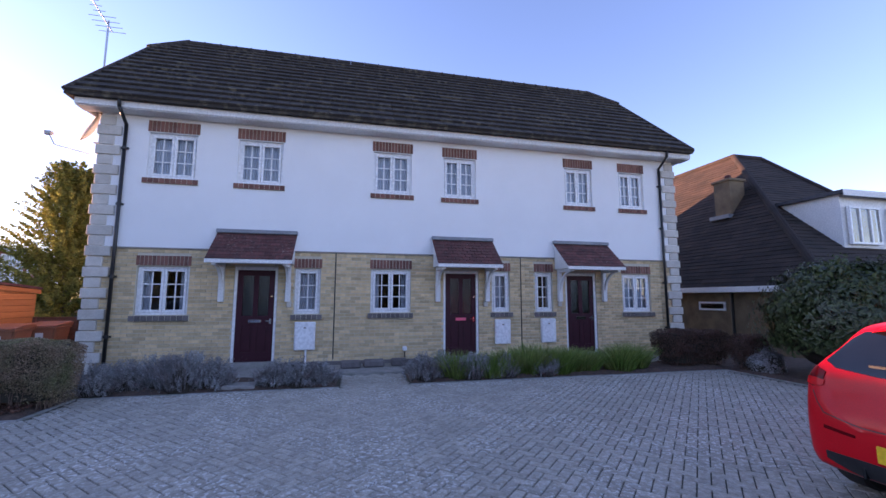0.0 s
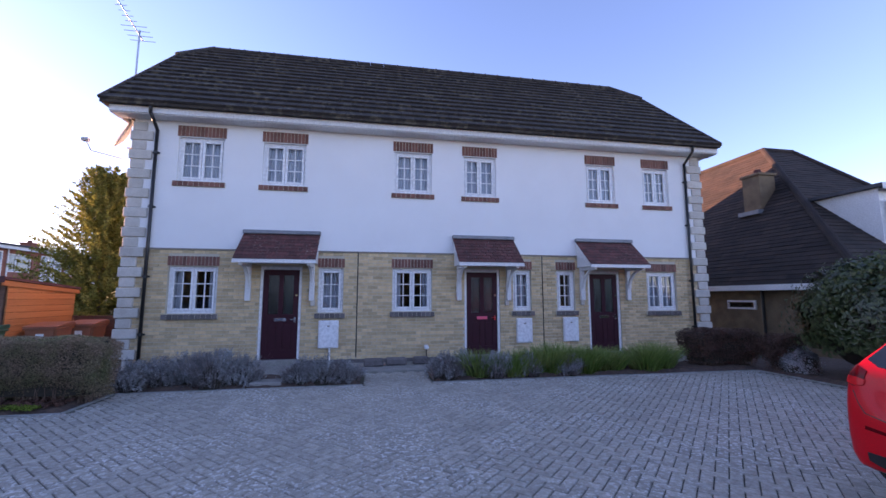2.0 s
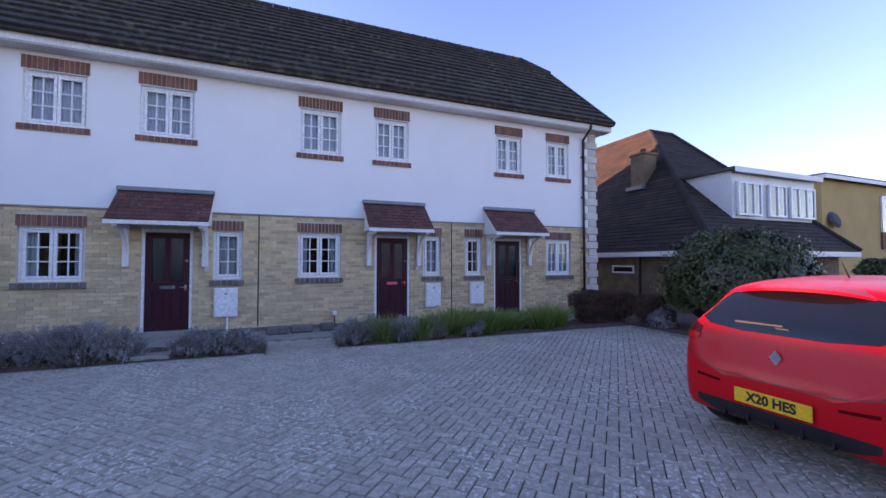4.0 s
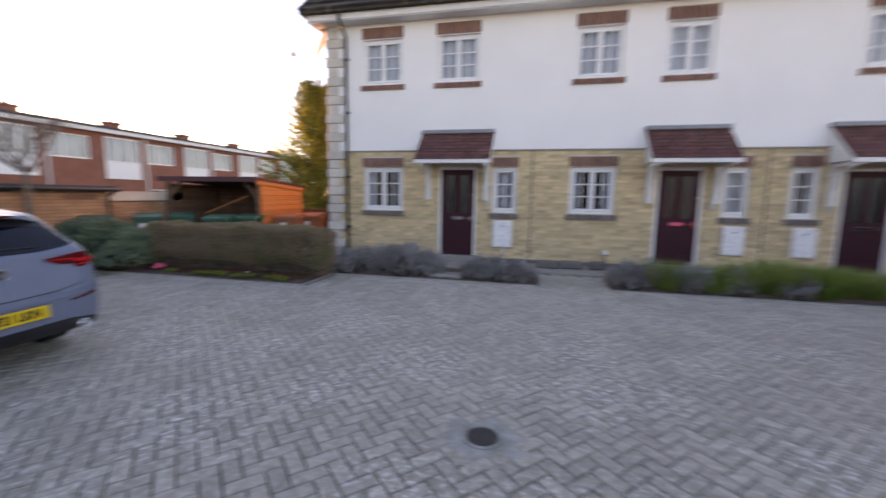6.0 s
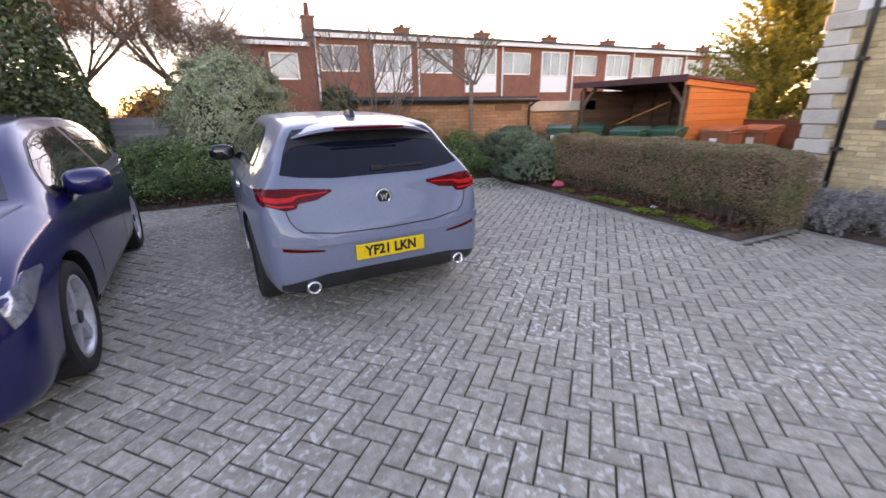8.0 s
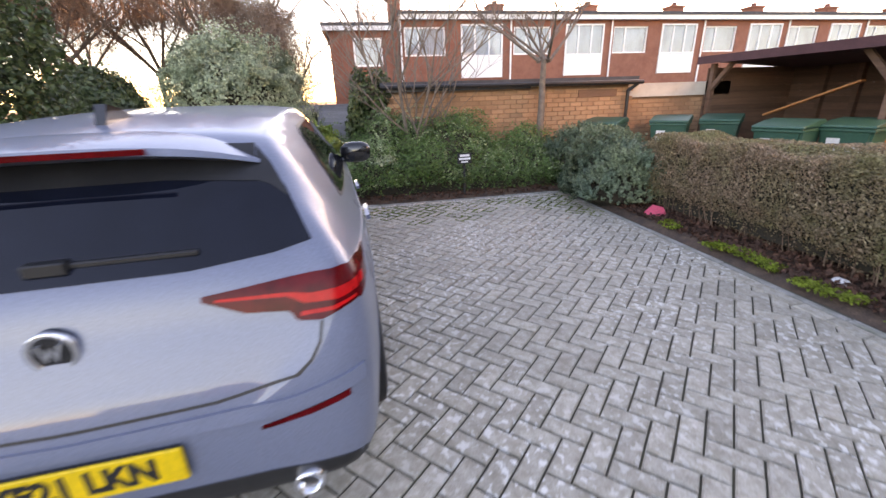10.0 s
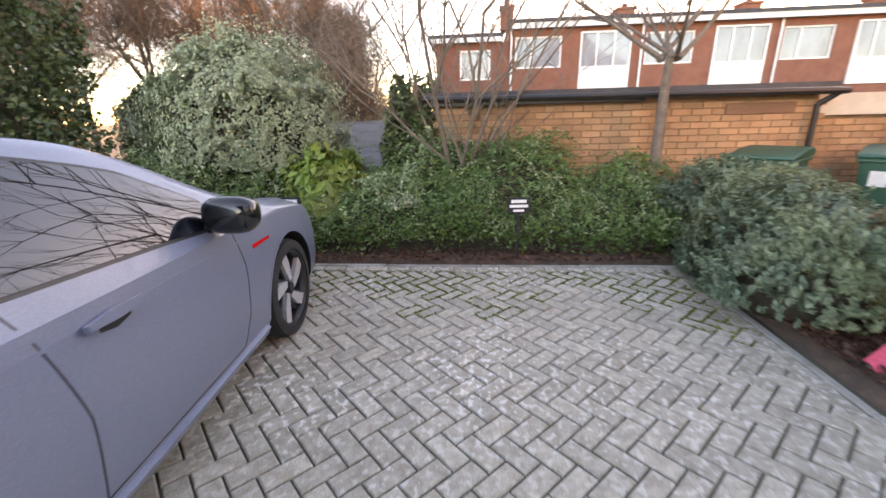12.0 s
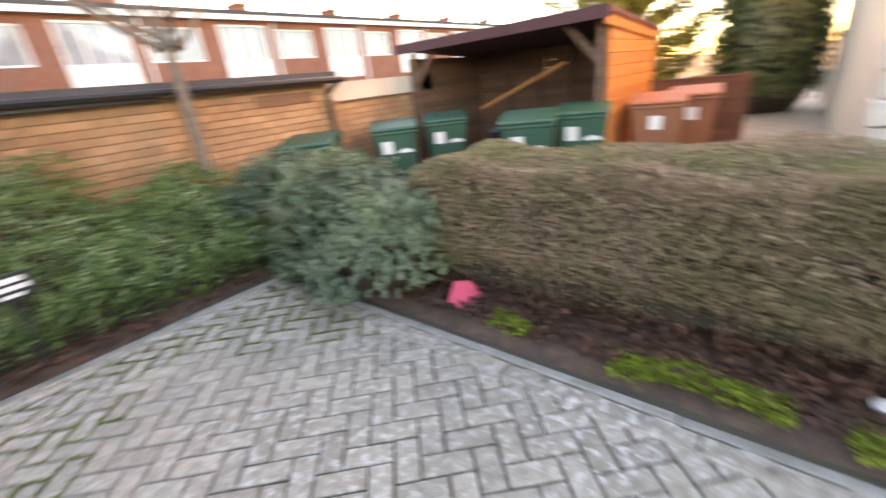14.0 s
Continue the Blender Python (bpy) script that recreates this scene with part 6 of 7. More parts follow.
    plate(car, bvh, "X20 HES", 0.47, M["yellowplate"])
    boxes("rear_wiper", M["blackplastic"], car, (0.150, 0.170, 0.0, 0.36, 1.015, 1.040), (0.135, 0.175, -0.05, 0.05, 0.975, 1.02), bevel=0.004)
    bm = bmesh.new()
    tube(bm, (1.1, 0, 1.385), (0.98, 0, 1.53), 0.008, 0.003, 6)
    part("roof_antenna", bm, M["blackplastic"], car)
    low = [(X * 0.93, z * 0.965 + 0.02) for X, z in LOWSIDE]
    high = [(X * 0.93, z * 0.965 + 0.02) for X, z in TOPSIDE]
    for s, side in ((1, "left"), (-1, "right")):
        side_glass(car, bvh, side, low, high, ((0.62, 1.34), (1.44, 2.70)))
        seam(car, bvh, side, [(1.40, 0.97), (1.36, 0.6), (1.40, 0.30)])
        seam(car, bvh, side, [(2.60, 0.93), (2.66, 0.7), (2.62, 0.30)])
        patch("door_handle", bvh, side, [(1.50, 0.84), (1.70, 0.845)], [(1.50, 0.868), (1.70, 0.868)], M["redpaint"], car, 0.03, 0.025, 8, 3)
        patch("sill", bvh, side, [(1.08, 0.225), (2.82, 0.225)], [(1.08, 0.28), (2.82, 0.28)], M["blackplastic"], car, 0.006, 0.02, 16, 2)
        mirror(car, bvh, 2.52, 1.02, s, M["redpaint"], 0.84)
    patch("windscreen", bvh, "top", [(2.44, -0.51), (2.7, -0.56), (2.95, -0.63)], [(2.44, 0.51), (2.7, 0.56), (2.95, 0.63)], M["carglass"], car, 0.003, 0.01, 12, 16)
    for s in (1, -1):
        patch("headlamp", bvh, "front", [(s * 0.42, 0.60), (s * 0.74, 0.66)], [(s * 0.42, 0.68), (s * 0.74, 0.76)], M["clearlamp"], car, 0.005, 0.02, 10, 4)
    return car


def blue_hatchback(m):
    car = thing("blue_hatchback_car", "dark blue hatchback parked nose out in the next bay", "car", "parked cars", m)
    st = [(X, zb, zs, zt, w * (1.055 if X > 4.0 else 1.0), wr) for X, zb, zs, zt, w, wr in scaled(HATCH, 1.0, 0.99, 0.985)]
    ax = [(0.80, 0.325), (3.40, 0.325)]
    body, bvh = car_body(st, [(X, z, 0.375) for X, z in ax], M["bluepaint"], car)
    for X, z in ax:
        for s in (1, -1):
            wheel(car, X, s, s * 0.862, z, "plain")
    patch("windscreen", bvh, "top", [(2.60, -0.53), (2.9, -0.58), (3.18, -0.66)], [(2.60, 0.53), (2.9, 0.58), (3.18, 0.66)], M["carglass"], car, 0.003, 0.01, 12, 16)
    patch("rear_window", bvh, "rear", [(-0.62, 1.02), (0.62, 1.02)], [(-0.55, 1.29), (0.55, 1.29)], M["carglass"], car, 0.003, 0.01, 16, 6)
    for s, side in ((1, "left"), (-1, "right")):
        low = [(X, z * 0.985) for X, z in LOWSIDE]
        high = [(X, z * 0.985) for X, z in TOPSIDE]
        side_glass(car, bvh, side, low, high, ((0.66, 1.60), (1.70, 2.92)))
        seam(car, bvh, side, [(1.64, 0.95), (1.62, 0.30)])
        seam(car, bvh, side, [(2.80, 0.92), (2.84, 0.7), (2.72, 0.30)])
        for X in (1.12, 2.0):
            patch("door_handle", bvh, side, [(X - 0.10, 0.85), (X + 0.10, 0.855)], [(X - 0.10, 0.878), (X + 0.10, 0.88)], M["chrome"], car, 0.03, 0.025, 8, 3)
        patch("sill", bvh, side, [(1.24, 0.225), (2.95, 0.225)], [(1.24, 0.28), (2.95, 0.28)], M["blackplastic"], car, 0.006, 0.02, 16, 2)
        mirror(car, bvh, 2.74, 0.99, s, M["bluepaint"], 0.87)
        patch("headlamp", bvh, "front", [(s * 0.34, 0.575), (s * 0.55, 0.585), (s * 0.72, 0.63), (s * 0.80, 0.70)], [(s * 0.34, 0.63), (s * 0.55, 0.675), (s * 0.72, 0.745), (s * 0.80, 0.775)], M["clearlamp"], car, 0.006, 0.02, 16, 5)
        patch("lamp_flank", bvh, side, [(3.72, 0.725), (3.9, 0.66), (4.12, 0.60)], [(3.72, 0.745), (3.9, 0.765), (4.12, 0.71)], M["clearlamp"], car, 0.006, 0.02, 12, 4)
        patch("fog_lamp", bvh, "front", [(s * 0.48, 0.34), (s * 0.66, 0.345), (s * 0.75, 0.37)], [(s * 0.48, 0.41), (s * 0.66, 0.425), (s * 0.75, 0.43)], M["clearlamp"], car, 0.006, 0.02, 10, 4)
        patch("chrome_trim", bvh, "front", [(s * 0.40, 0.445), (s * 0.70, 0.475)], [(s * 0.40, 0.455), (s * 0.70, 0.487)], M["chrome"], car, 0.006, 0.01, 10, 1)
        patch("tail_lamp", bvh, "rear", [(s * 0.60, 0.83), (s * 0.85, 0.86)], [(s * 0.60, 0.95), (s * 0.85, 0.94)], M["redlamp"], car, 0.006, 0.02, 10, 4)
    patch("grille", bvh, "front", [(-0.34, 0.545), (0.34, 0.545)], [(-0.34, 0.60), (0.34, 0.60)], M["gloss_black"], car, 0.004, 0.02, 16, 3)
    patch("air_intake", bvh, "front", [(-0.42, 0.31), (0.42, 0.31)], [(-0.42, 0.42), (0.42, 0.42)], M["blackplastic"], car, 0.004, 0.02, 16, 3)
    patch("front_splitter", bvh, "front", [(-0.60, 0.275), (-0.3, 0.25), (0.3, 0.25), (0.60, 0.275)], [(-0.60, 0.295), (-0.3, 0.285), (0.3, 0.285), (0.60, 0.295)], M["bluepaint"], car, 0.03, 0.04, 16, 2)
    seam(car, bvh, "top", [(3.24, -0.64), (3.27, 0), (3.24, 0.64)])
    return car


grey_hatchback(pose(-4.90, -7.04, 0.0, 0, 0, 183.5) @ Matrix.Diagonal((0.965, 0.965, 0.965, 1.0)))
red_hatchback(pose(2.80, -7.72, 0.0, 0, 0, 0))
blue_hatchback(pose(-8.31, -9.99, 0.0, 0, 0, 5.2))


# ---- planting ----
RNG = np.random.default_rng(7)


def shell_box(n, x0, x1, y0, y1, z0, z1, rng, depth=0.12):
    """Random points near the sides and top of a box, with their outward ways."""
    areas = np.array([(y1 - y0) * (z1 - z0)] * 2 + [(x1 - x0) * (z1 - z0)] * 2 + [(x1 - x0) * (y1 - y0)])
    side = rng.choice(5, n, p=areas / areas.sum())
    u, v, d = rng.random(n), rng.random(n), rng.random(n) ** 1.5 * depth
    p, q = np.zeros((n, 3)), np.zeros((n, 3))
    p[:, 0], p[:, 1], p[:, 2] = x0 + (x1 - x0) * u, y0 + (y1 - y0) * v, z0 + (z1 - z0) * rng.random(n)
    for k, (ax, val, s) in enumerate(((0, x0, -1), (0, x1, 1), (1, y0, -1), (1, y1, 1), (2, z1, 1))):
        m = side == k
        p[m, ax] = val - s * d[m]
        q[m, ax] = s
    return p, q


def shell_dome(n, c, r, rng, depth=0.2, low=0.0, flat=1.0):
    """Random points near the surface of a dome over the centre c."""
    t = rng.normal(0, 1, (n, 3))
    t /= np.linalg.norm(t, axis=1, keepdims=True)
    t[:, 2] = np.where(t[:, 2] < low, np.abs(t[:, 2]), t[:, 2])
    k = 1 - rng.random(n) ** 1.4 * depth
    s = np.sign(t[:, :2]) * np.abs(t[:, :2]) ** flat
    tt = np.c_[s, t[:, 2]]
    return np.array(c) + tt * np.array(r) * k[:, None], t


# solid lump inside a plant; its dark colour stands for shade between leaves
def core_dome(name, c, r, parent, mat):
    bm = bmesh.new()
    bmesh.ops.create_icosphere(bm, subdivisions=3, radius=1.0)
    for q in bm.verts:
        q.co = Vector((c[0] + q.co.x * r[0], c[1] + q.co.y * r[1], max(0.0, c[2] + q.co.z * r[2]))) * 1.0
        q.co += noise.noise_vector(q.co * 3.0) * 0.08
    return part(name, bm, mat, parent)


def stems(name, parent, mat, base, count, height, spread, r, seed, kink=0.5, forks=2):
    """Bare stems with forks, each a chain of tapered tubes."""
    rr = random.Random(seed)
    fine = ([], [])

    def limb(p, q, r0, r1, n, vs, fs):
        d = (q - p).normalized()
        a = d.orthogonal().normalized()
        b = d.cross(a)
        k = len(vs)
        for c, r in ((p, r0), (q, r1)):
            for i in range(n):
                t = 6.28319 * i / n
                vs.append(c + a * (math.cos(t) * r) + b * (math.sin(t) * r))
        for i in range(n):
            fs.append((k + i, k + (i + 1) % n, k + n + (i + 1) % n, k + n + i))

    def grow(p, way, length, rad, level, thick):
        n = 3
        for k in range(n):
            way = (way + Vector((rr.uniform(-1, 1), rr.uniform(-1, 1), rr.uniform(-0.3, 0.6))) * 0.16 * (1 + kink * level)).normalized()
            q = p + way * length / n
            limb(p, q, rad * (1 - 0.2 * k), rad * (1 - 0.2 * (k + 1)), 6 if level < 2 else 4, *(thick if level < 2 else fine))
            p = q
            if level < forks:
                for _ in range(rr.choice((1, 2)) if k else 1):
                    side = Vector((rr.uniform(-1, 1), rr.uniform(-1, 1), rr.uniform(-0.1, 0.7)))
                    grow(p, (way * 0.75 + side * 0.7).normalized(), length * rr.uniform(0.45, 0.7), rad * 0.5, level + 1, thick)

    for _ in range(count):
        a = rr.uniform(0, 6.283)
        way = Vector((math.cos(a) * spread, math.sin(a) * spread, 1)).normalized()
        thick = ([], [])
        grow(Vector(base) + Vector((rr.uniform(-0.12, 0.12), rr.uniform(-0.12, 0.12), 0)) * (count > 1), way, height * rr.uniform(0.75, 1.1), r * rr.uniform(0.7, 1.1), 0, thick)
        raw("limb", *thick, mat, parent)
    if fine[0]:
        tagged(raw(name, *fine, mat, parent), kind="stuff")


# clipped brown hedge
def hedge(x0, x1, y0, y1, h, n, mat, label, seed, size=0.018):
    g = thing("hedge", label, "hedge")
    rng = np.random.default_rng(seed)
    bm = bmesh.new()
    # solid core, coloured dark for the shade deep in the hedge
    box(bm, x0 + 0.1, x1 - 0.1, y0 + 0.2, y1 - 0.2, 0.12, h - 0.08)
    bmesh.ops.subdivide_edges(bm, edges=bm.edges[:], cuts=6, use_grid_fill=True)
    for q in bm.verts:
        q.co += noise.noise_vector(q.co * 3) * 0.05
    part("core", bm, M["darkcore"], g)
    p, q = shell_box(n, x0, x1, y0, y1, 0.06, h, rng, 0.16)
    keep = ~((p[:, 2] < 0.22) & (rng.random(n) < 0.75))
    p, q = p[keep], q[keep]
    low = np.maximum(0.0, 0.42 - p[:, 2]) * 0.55
    p[:, 1] += np.where(p[:, 1] < (y0 + y1) / 2, low, -low)
    cx = np.minimum(p[:, 0] - x0, x1 - p[:, 0])
    p[:, 2] -= np.where((cx < 0.25) & (p[:, 2] > h * 0.6), (0.25 - cx) * 0.5, 0)
    p = lumpy(p, 0.07, 2.2, seed)
    leaf_cloud("foliage", p, q, size, mat, g, seed=seed, jitter=0.9)
    r2 = random.Random(seed)
    vs, fs = [], []
    for _ in range(int((x1 - x0 + y1 - y0) * 70)):
        x, y = r2.uniform(x0 + 0.1, x1 - 0.1), r2.choice((r2.uniform(y0 + 0.18, y0 + 0.3), r2.uniform(y0 + 0.18, y1 - 0.18)))
        tx, ty, tz = x + r2.uniform(-0.15, 0.15), y + r2.uniform(-0.16, 0.06), r2.uniform(0.35, h + 0.05)
        k = len(vs)
        vs += [(x + 0.006 * c, y + 0.006 * d, 0.0) for c, d in ((1, 0), (-0.5, 0.87), (-0.5, -0.87))] + [(tx, ty, tz)]
        fs += [(k, k + 1, k + 3), (k + 1, k + 2, k + 3), (k + 2, k, k + 3)]
    raw("stem_growth", vs, fs, M["twig"], g)
    return g


hedge(-8.35, -4.55, -3.0, -2.3, 0.91, 150000, M["hedgeleaf"], "clipped winter hedge of dry brown leaves beside the bays", 11, 0.013)
hedge(6.15, 7.55, -2.1, -1.2, 0.80, 26000, M["shadedleaf"], "low clipped brown hedge at the end of the house", 12)
# unseen hedge, added to block the low sky mirrored in windows and cars
hedge(-30.0, 30.0, -33.5, -31.5, 4.2, 45000, M["laurel"], "added out-of-view hedge that darkens reflections in the glass", 15, 0.16)
hedge(9.9, 11.3, -13.5, -5.2, 1.55, 40000, M["laurel"], "tall dark evergreen hedge along the boundary", 13, 0.05)
hedge(7.25, 7.8, -2.75, -2.2, 0.74, 12000, M["shadedleaf"], "rounded brown shrub next to the low hedge", 14)


def dome_bush(name, c, r, n, size, mat, label, category, seed, long=1.6, depth=0.3, lump=0.12, jitter=0.7, flat=1.0, fuzz=0.12):
    g = thing(name, label, category)
    rng = np.random.default_rng(seed)
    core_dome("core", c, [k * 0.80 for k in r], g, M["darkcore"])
    p, q = shell_dome(n, c, r, rng, depth, -0.35, flat)
    p[:, 2] = np.maximum(p[:, 2], 0.03)
    m = rng.random(n) < fuzz
    p[m] += (p[m] - np.array(c)) * rng.uniform(0, 0.2, (m.sum(), 1))
    p = lumpy(p, lump, 2.4, seed)
    p = lumpy(p, lump * 0.45, 7.0, seed + 3)
    leaf_cloud("foliage", p, q, size, mat, g, seed=seed, long=long, jitter=jitter)
    return g


def shoot_bush(name, c, r, n, size, mat, label, category, seed):
    """A bush of short upright shoots, each ringed with narrow leaves."""
    g = thing(name, label, category)
    rng = np.random.default_rng(seed)
    core_dome("core", c, [k * 0.80 for k in r], g, M["darkcore"])
    p, q = shell_dome(n, c, r, rng, 0.30, -0.35, 0.7)
    p[:, 2] = np.maximum(p[:, 2], 0.05)
    p = lumpy(lumpy(p, 0.16, 2.4, seed), 0.07, 7.0, seed + 3)
    way = q + np.array((0, 0, 0.7)) + rng.normal(0, 0.3, (n, 3))
    way /= np.linalg.norm(way, axis=1, keepdims=True)
    pts, nrm = [], []
    for k in range(12):
        a = k * 2.4
        side = np.cross(way, np.array((math.cos(a), math.sin(a), 0.3)))
        side /= np.linalg.norm(side, axis=1, keepdims=True) + 1e-9
        pts.append(p + way * (0.085 * k / 11) + side * size * (0.75 - 0.045 * k))
        nrm.append(way * 0.8 + side * (0.5 - 0.03 * k))
    leaf_cloud("foliage", np.concatenate(pts), np.concatenate(nrm), size, mat, g, seed=seed, long=2.3, jitter=0.22)
    return g


shoot_bush("hebe_bush", (-8.80, -2.98, 0.30), (0.74, 0.50, 0.55), 3600, 0.019, M["hebe"], "rounded blue-green evergreen shrub at the corner of the bay", "shrub", 21)
shoot_bush("hebe_bush", (-9.75, -2.75, 0.28), (0.72, 0.62, 0.55), 2800, 0.020, M["hebe"], "low evergreen shrub merging into the ground cover", "shrub", 27)
dome_bush("pittosporum_bush", (-11.1, -8.0, 1.15), (1.06, 1.04, 1.10), 95000, 0.025, M["greybush"], "large round grey-green variegated bush", "bush", 22, 1.7, 0.4, 0.30, fuzz=0.4)
dome_bush("laurel_bush", (8.55, -3.85, 1.0), (1.45, 1.35, 1.15), 48000, 0.046, M["laurel"], "big dark glossy laurel bush", "bush", 23, 1.9, 0.35, 0.22)
dome_bush("small_shrub", (7.65, -2.75, 0.12), (0.36, 0.34, 0.38), 5000, 0.022, M["lavender"], "small rounded purple-grey shrub on soil", "shrub", 24)
dome_bush("small_shrub", (8.3, -4.9, 0.12), (0.42, 0.42, 0.40), 5000, 0.024, M["hebe"], "small green-grey shrub beside the laurel", "shrub", 25)
dome_bush("leafy_shrub", (-10.45, -6.95, 0.35), (0.55, 0.50, 0.62), 7000, 0.06, M["blade"], "loose yellow-green shrub in the bank", "shrub", 26, 2.6, 0.6, 0.2)
dome_bush("dark_conifer", (-14.0, -11.4, 1.0), (0.95, 0.85, 1.15), 12000, 0.06, M["ivy"], "dark clipped conifer behind the bank", "conifer", 28, 1.6)

# arching ground cover bank
bank = thing("groundcover_shrubs", "bank of arching dark green evergreen ground cover", "shrub")


def bank_top(x, y):
    q = np.clip((-9.60 - x) / 1.15, 0, 1)
    edge = np.clip((-2.9 - y) / 0.5, 0.15, 1)
    hump = 0.11 * math.sin(y * 2.1) + 0.10 * math.sin(y * 5.3 + x * 4)
    return max(0.05, (0.20 + 0.68 * q ** 0.75 + hump * (0.4 + q)) * math.sqrt(edge))


# sheet under the sprays, coloured dark for the shade beneath them
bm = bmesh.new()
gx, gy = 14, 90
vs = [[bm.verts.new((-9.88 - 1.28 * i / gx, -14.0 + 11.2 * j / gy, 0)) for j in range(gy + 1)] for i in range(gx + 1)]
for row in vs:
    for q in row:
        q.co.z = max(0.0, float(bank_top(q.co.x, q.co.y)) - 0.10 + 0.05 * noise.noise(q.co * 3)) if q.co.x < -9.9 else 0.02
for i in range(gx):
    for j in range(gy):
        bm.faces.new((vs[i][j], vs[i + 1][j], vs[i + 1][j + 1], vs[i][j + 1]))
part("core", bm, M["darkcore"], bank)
rng = np.random.default_rng(31)
n = 5600
ox, oy = -9.62 - 1.45 * rng.random(n), -14.0 + 11.1 * rng.random(n)
sprays = {False: [], True: []}
for k in range(n):
    a = rng.normal(0.0, 0.9)
    way = np.array([math.cos(a), math.sin(a)])
    ln = rng.uniform(0.25, 0.8)
    rise = rng.uniform(0.16, 0.34) if rng.random() < 0.25 else 0.10
    z0 = float(bank_top(ox[k], oy[k])) + rng.uniform(-0.12, 0.10) + 0.17 * noise.noise(Vector((ox[k] * 2.4, oy[k] * 2.4, 7.0)))
    # noise picks sprays for the paler leaf colour that imitates highlights
    bright = noise.noise(Vector((ox[k] * 1.6, oy[k] * 1.6, 2.0))) + rng.normal(0, 0.25) > 0.36
    for s in np.linspace(0, 1, 20):
        x, y = ox[k] + way[0] * ln * s, oy[k] + way[1] * ln * s
        if x > -9.61:
            x = -9.61 - (x + 9.61) * 0.3
        z = z0 + rise * s - 0.34 * s * s * ln / 0.45
        if z < 0.09 + 0.12 * (k % 3 > 0):
            continue
        sprays[bright].append((x, y, z))
for bright, name, tone, seed in ((False, "foliage", "cotoneaster", 32), (True, "young_foliage", "cotoneaster_pale", 34)):
    p = np.array(sprays[bright])
    p += rng.normal(0, 0.010, p.shape)
    leaf_cloud(name, p, np.tile((0.35, 0, 0.9), (len(p), 1)), 0.019, M[tone], bank, seed=seed, long=2.3, jitter=0.5)
p, q = shell_dome(220, (-9.78, -5.92, 0.52), (0.12, 0.20, 0.13), rng, 0.9)
leaf_cloud("pale_foliage", p, q, 0.022, M["greybush"], bank, "pale silvery leaf tips", seed=33)

# small bare trees
def bare_tree(base, trunk_h, r, crown, seed, label, name="bare_tree", spread=0.95):
    t = thing(name, label, "tree")
    bm = bmesh.new()
    p = Vector(base)
    rr = random.Random(seed)
    for k in range(5):
        q = p + Vector((rr.uniform(-0.02, 0.02), rr.uniform(-0.02, 0.02), trunk_h / 5))
        tube(bm, p, q, r * (1.15 - 0.1 * k), r * (1.05 - 0.1 * k), 10, False)
        p = q
    part("trunk", bm, M["bark"], t, smooth=True)
    stems("crown", t, M["bark"], p - Vector((0, 0, 0.03)), 7, crown, spread, r * 0.55, seed, 0.4, 3)
    return t


bare_tree((-10.75, -3.2, 0.0), 1.9, 0.066, 1.15, 41, "slim bare tree standing in the ground cover", spread=1.7)
sap = thing("bare_shrub", "multi-stemmed leafless shrub before the garage wall", "shrub")
stems("fine_growth", sap, M["bark"], (-10.72, -5.45, 0.2), 9, 2.3, 0.5, 0.034, 42, 0.4, 3)
sap2 = thing("bare_shrub", "thin leafless saplings beside the garage", "shrub")
stems("fine_growth", sap2, M["bark"], (-10.85, -4.95, 0.3), 5, 1.5, 0.4, 0.02, 43, 0.4, 2)

# ivy-clad stump and tree
ivy = thing("ivy_stump", "stump thickly clad in dark ivy", "ivy")
bm = bmesh.new()
tube(bm, (-11.3, -6.05, 0), (-11.3, -6.0, 1.65), 0.16, 0.12, 10)
part("trunk", bm, M["bark"], ivy)
p, q = shell_dome(9000, (-11.3, -6.02, 0.85), (0.42, 0.40, 0.98), np.random.default_rng(44), 0.5, -1, 0.6)
leaf_cloud("foliage", lumpy(p, 0.12, 3, 1), q, 0.055, M["ivy"], ivy, seed=45, long=1.2)
ivt = thing("ivy_tree", "tall tree trunk hidden under ivy", "tree")
bm = bmesh.new()
tube(bm, (-10.6, -11.0, 0), (-10.65, -10.9, 4.2), 0.16, 0.08, 10)
part("trunk", bm, M["bark"], ivt)
p, q = shell_dome(22000, (-10.6, -11.0, 1.9), (0.95, 1.0, 2.4), np.random.default_rng(46), 0.55, -1)
p = p[p[:, 2] > 0.03][:]
q = np.tile((0.5, 0.3, 0.5), (len(p), 1))
leaf_cloud("foliage", lumpy(lumpy(p, 0.25, 1.6, 2), 0.1, 5, 3), q, 0.06, M["ivy"], ivt, seed=47, long=1.2)
stems("crown", ivt, M["bark"], (-10.6, -11.0, 2.2), 6, 2.4, 0.7, 0.035, 48, 0.4, 2)

# distant bare trees and winter scrub
for k, (x, y, h, s) in enumerate(((-17.5, -9.5, 5.2, 51), (-19.0, -12.0, 5.6, 52), (-16.5, -13.5, 5.2, 53), (-22.0, -15.5, 6.0, 54), (-18.5, -17.5, 5.4, 55), (-14.5, -15.0, 4.4, 56), (-41.0, -5.0, 8.4, 57), (-15.6, -8.2, 3.0, 58))):
    t = bare_tree((x, y, -0.1), h * 0.42, 0.10, h * 0.55, s, "leafless brown tree beyond the fence")
    rng = np.random.default_rng(s)
    p, q = shell_dome(15000, (x, y, h * 0.72), (h * 0.42, h * 0.42, h * 0.5), rng, 0.9, -0.6)
    leaf_cloud("outer_crown", lumpy(p, 0.3, 0.9, s), q, 0.011, M["twig"], t, seed=s, long=30, jitter=1.2, bend=0.02)
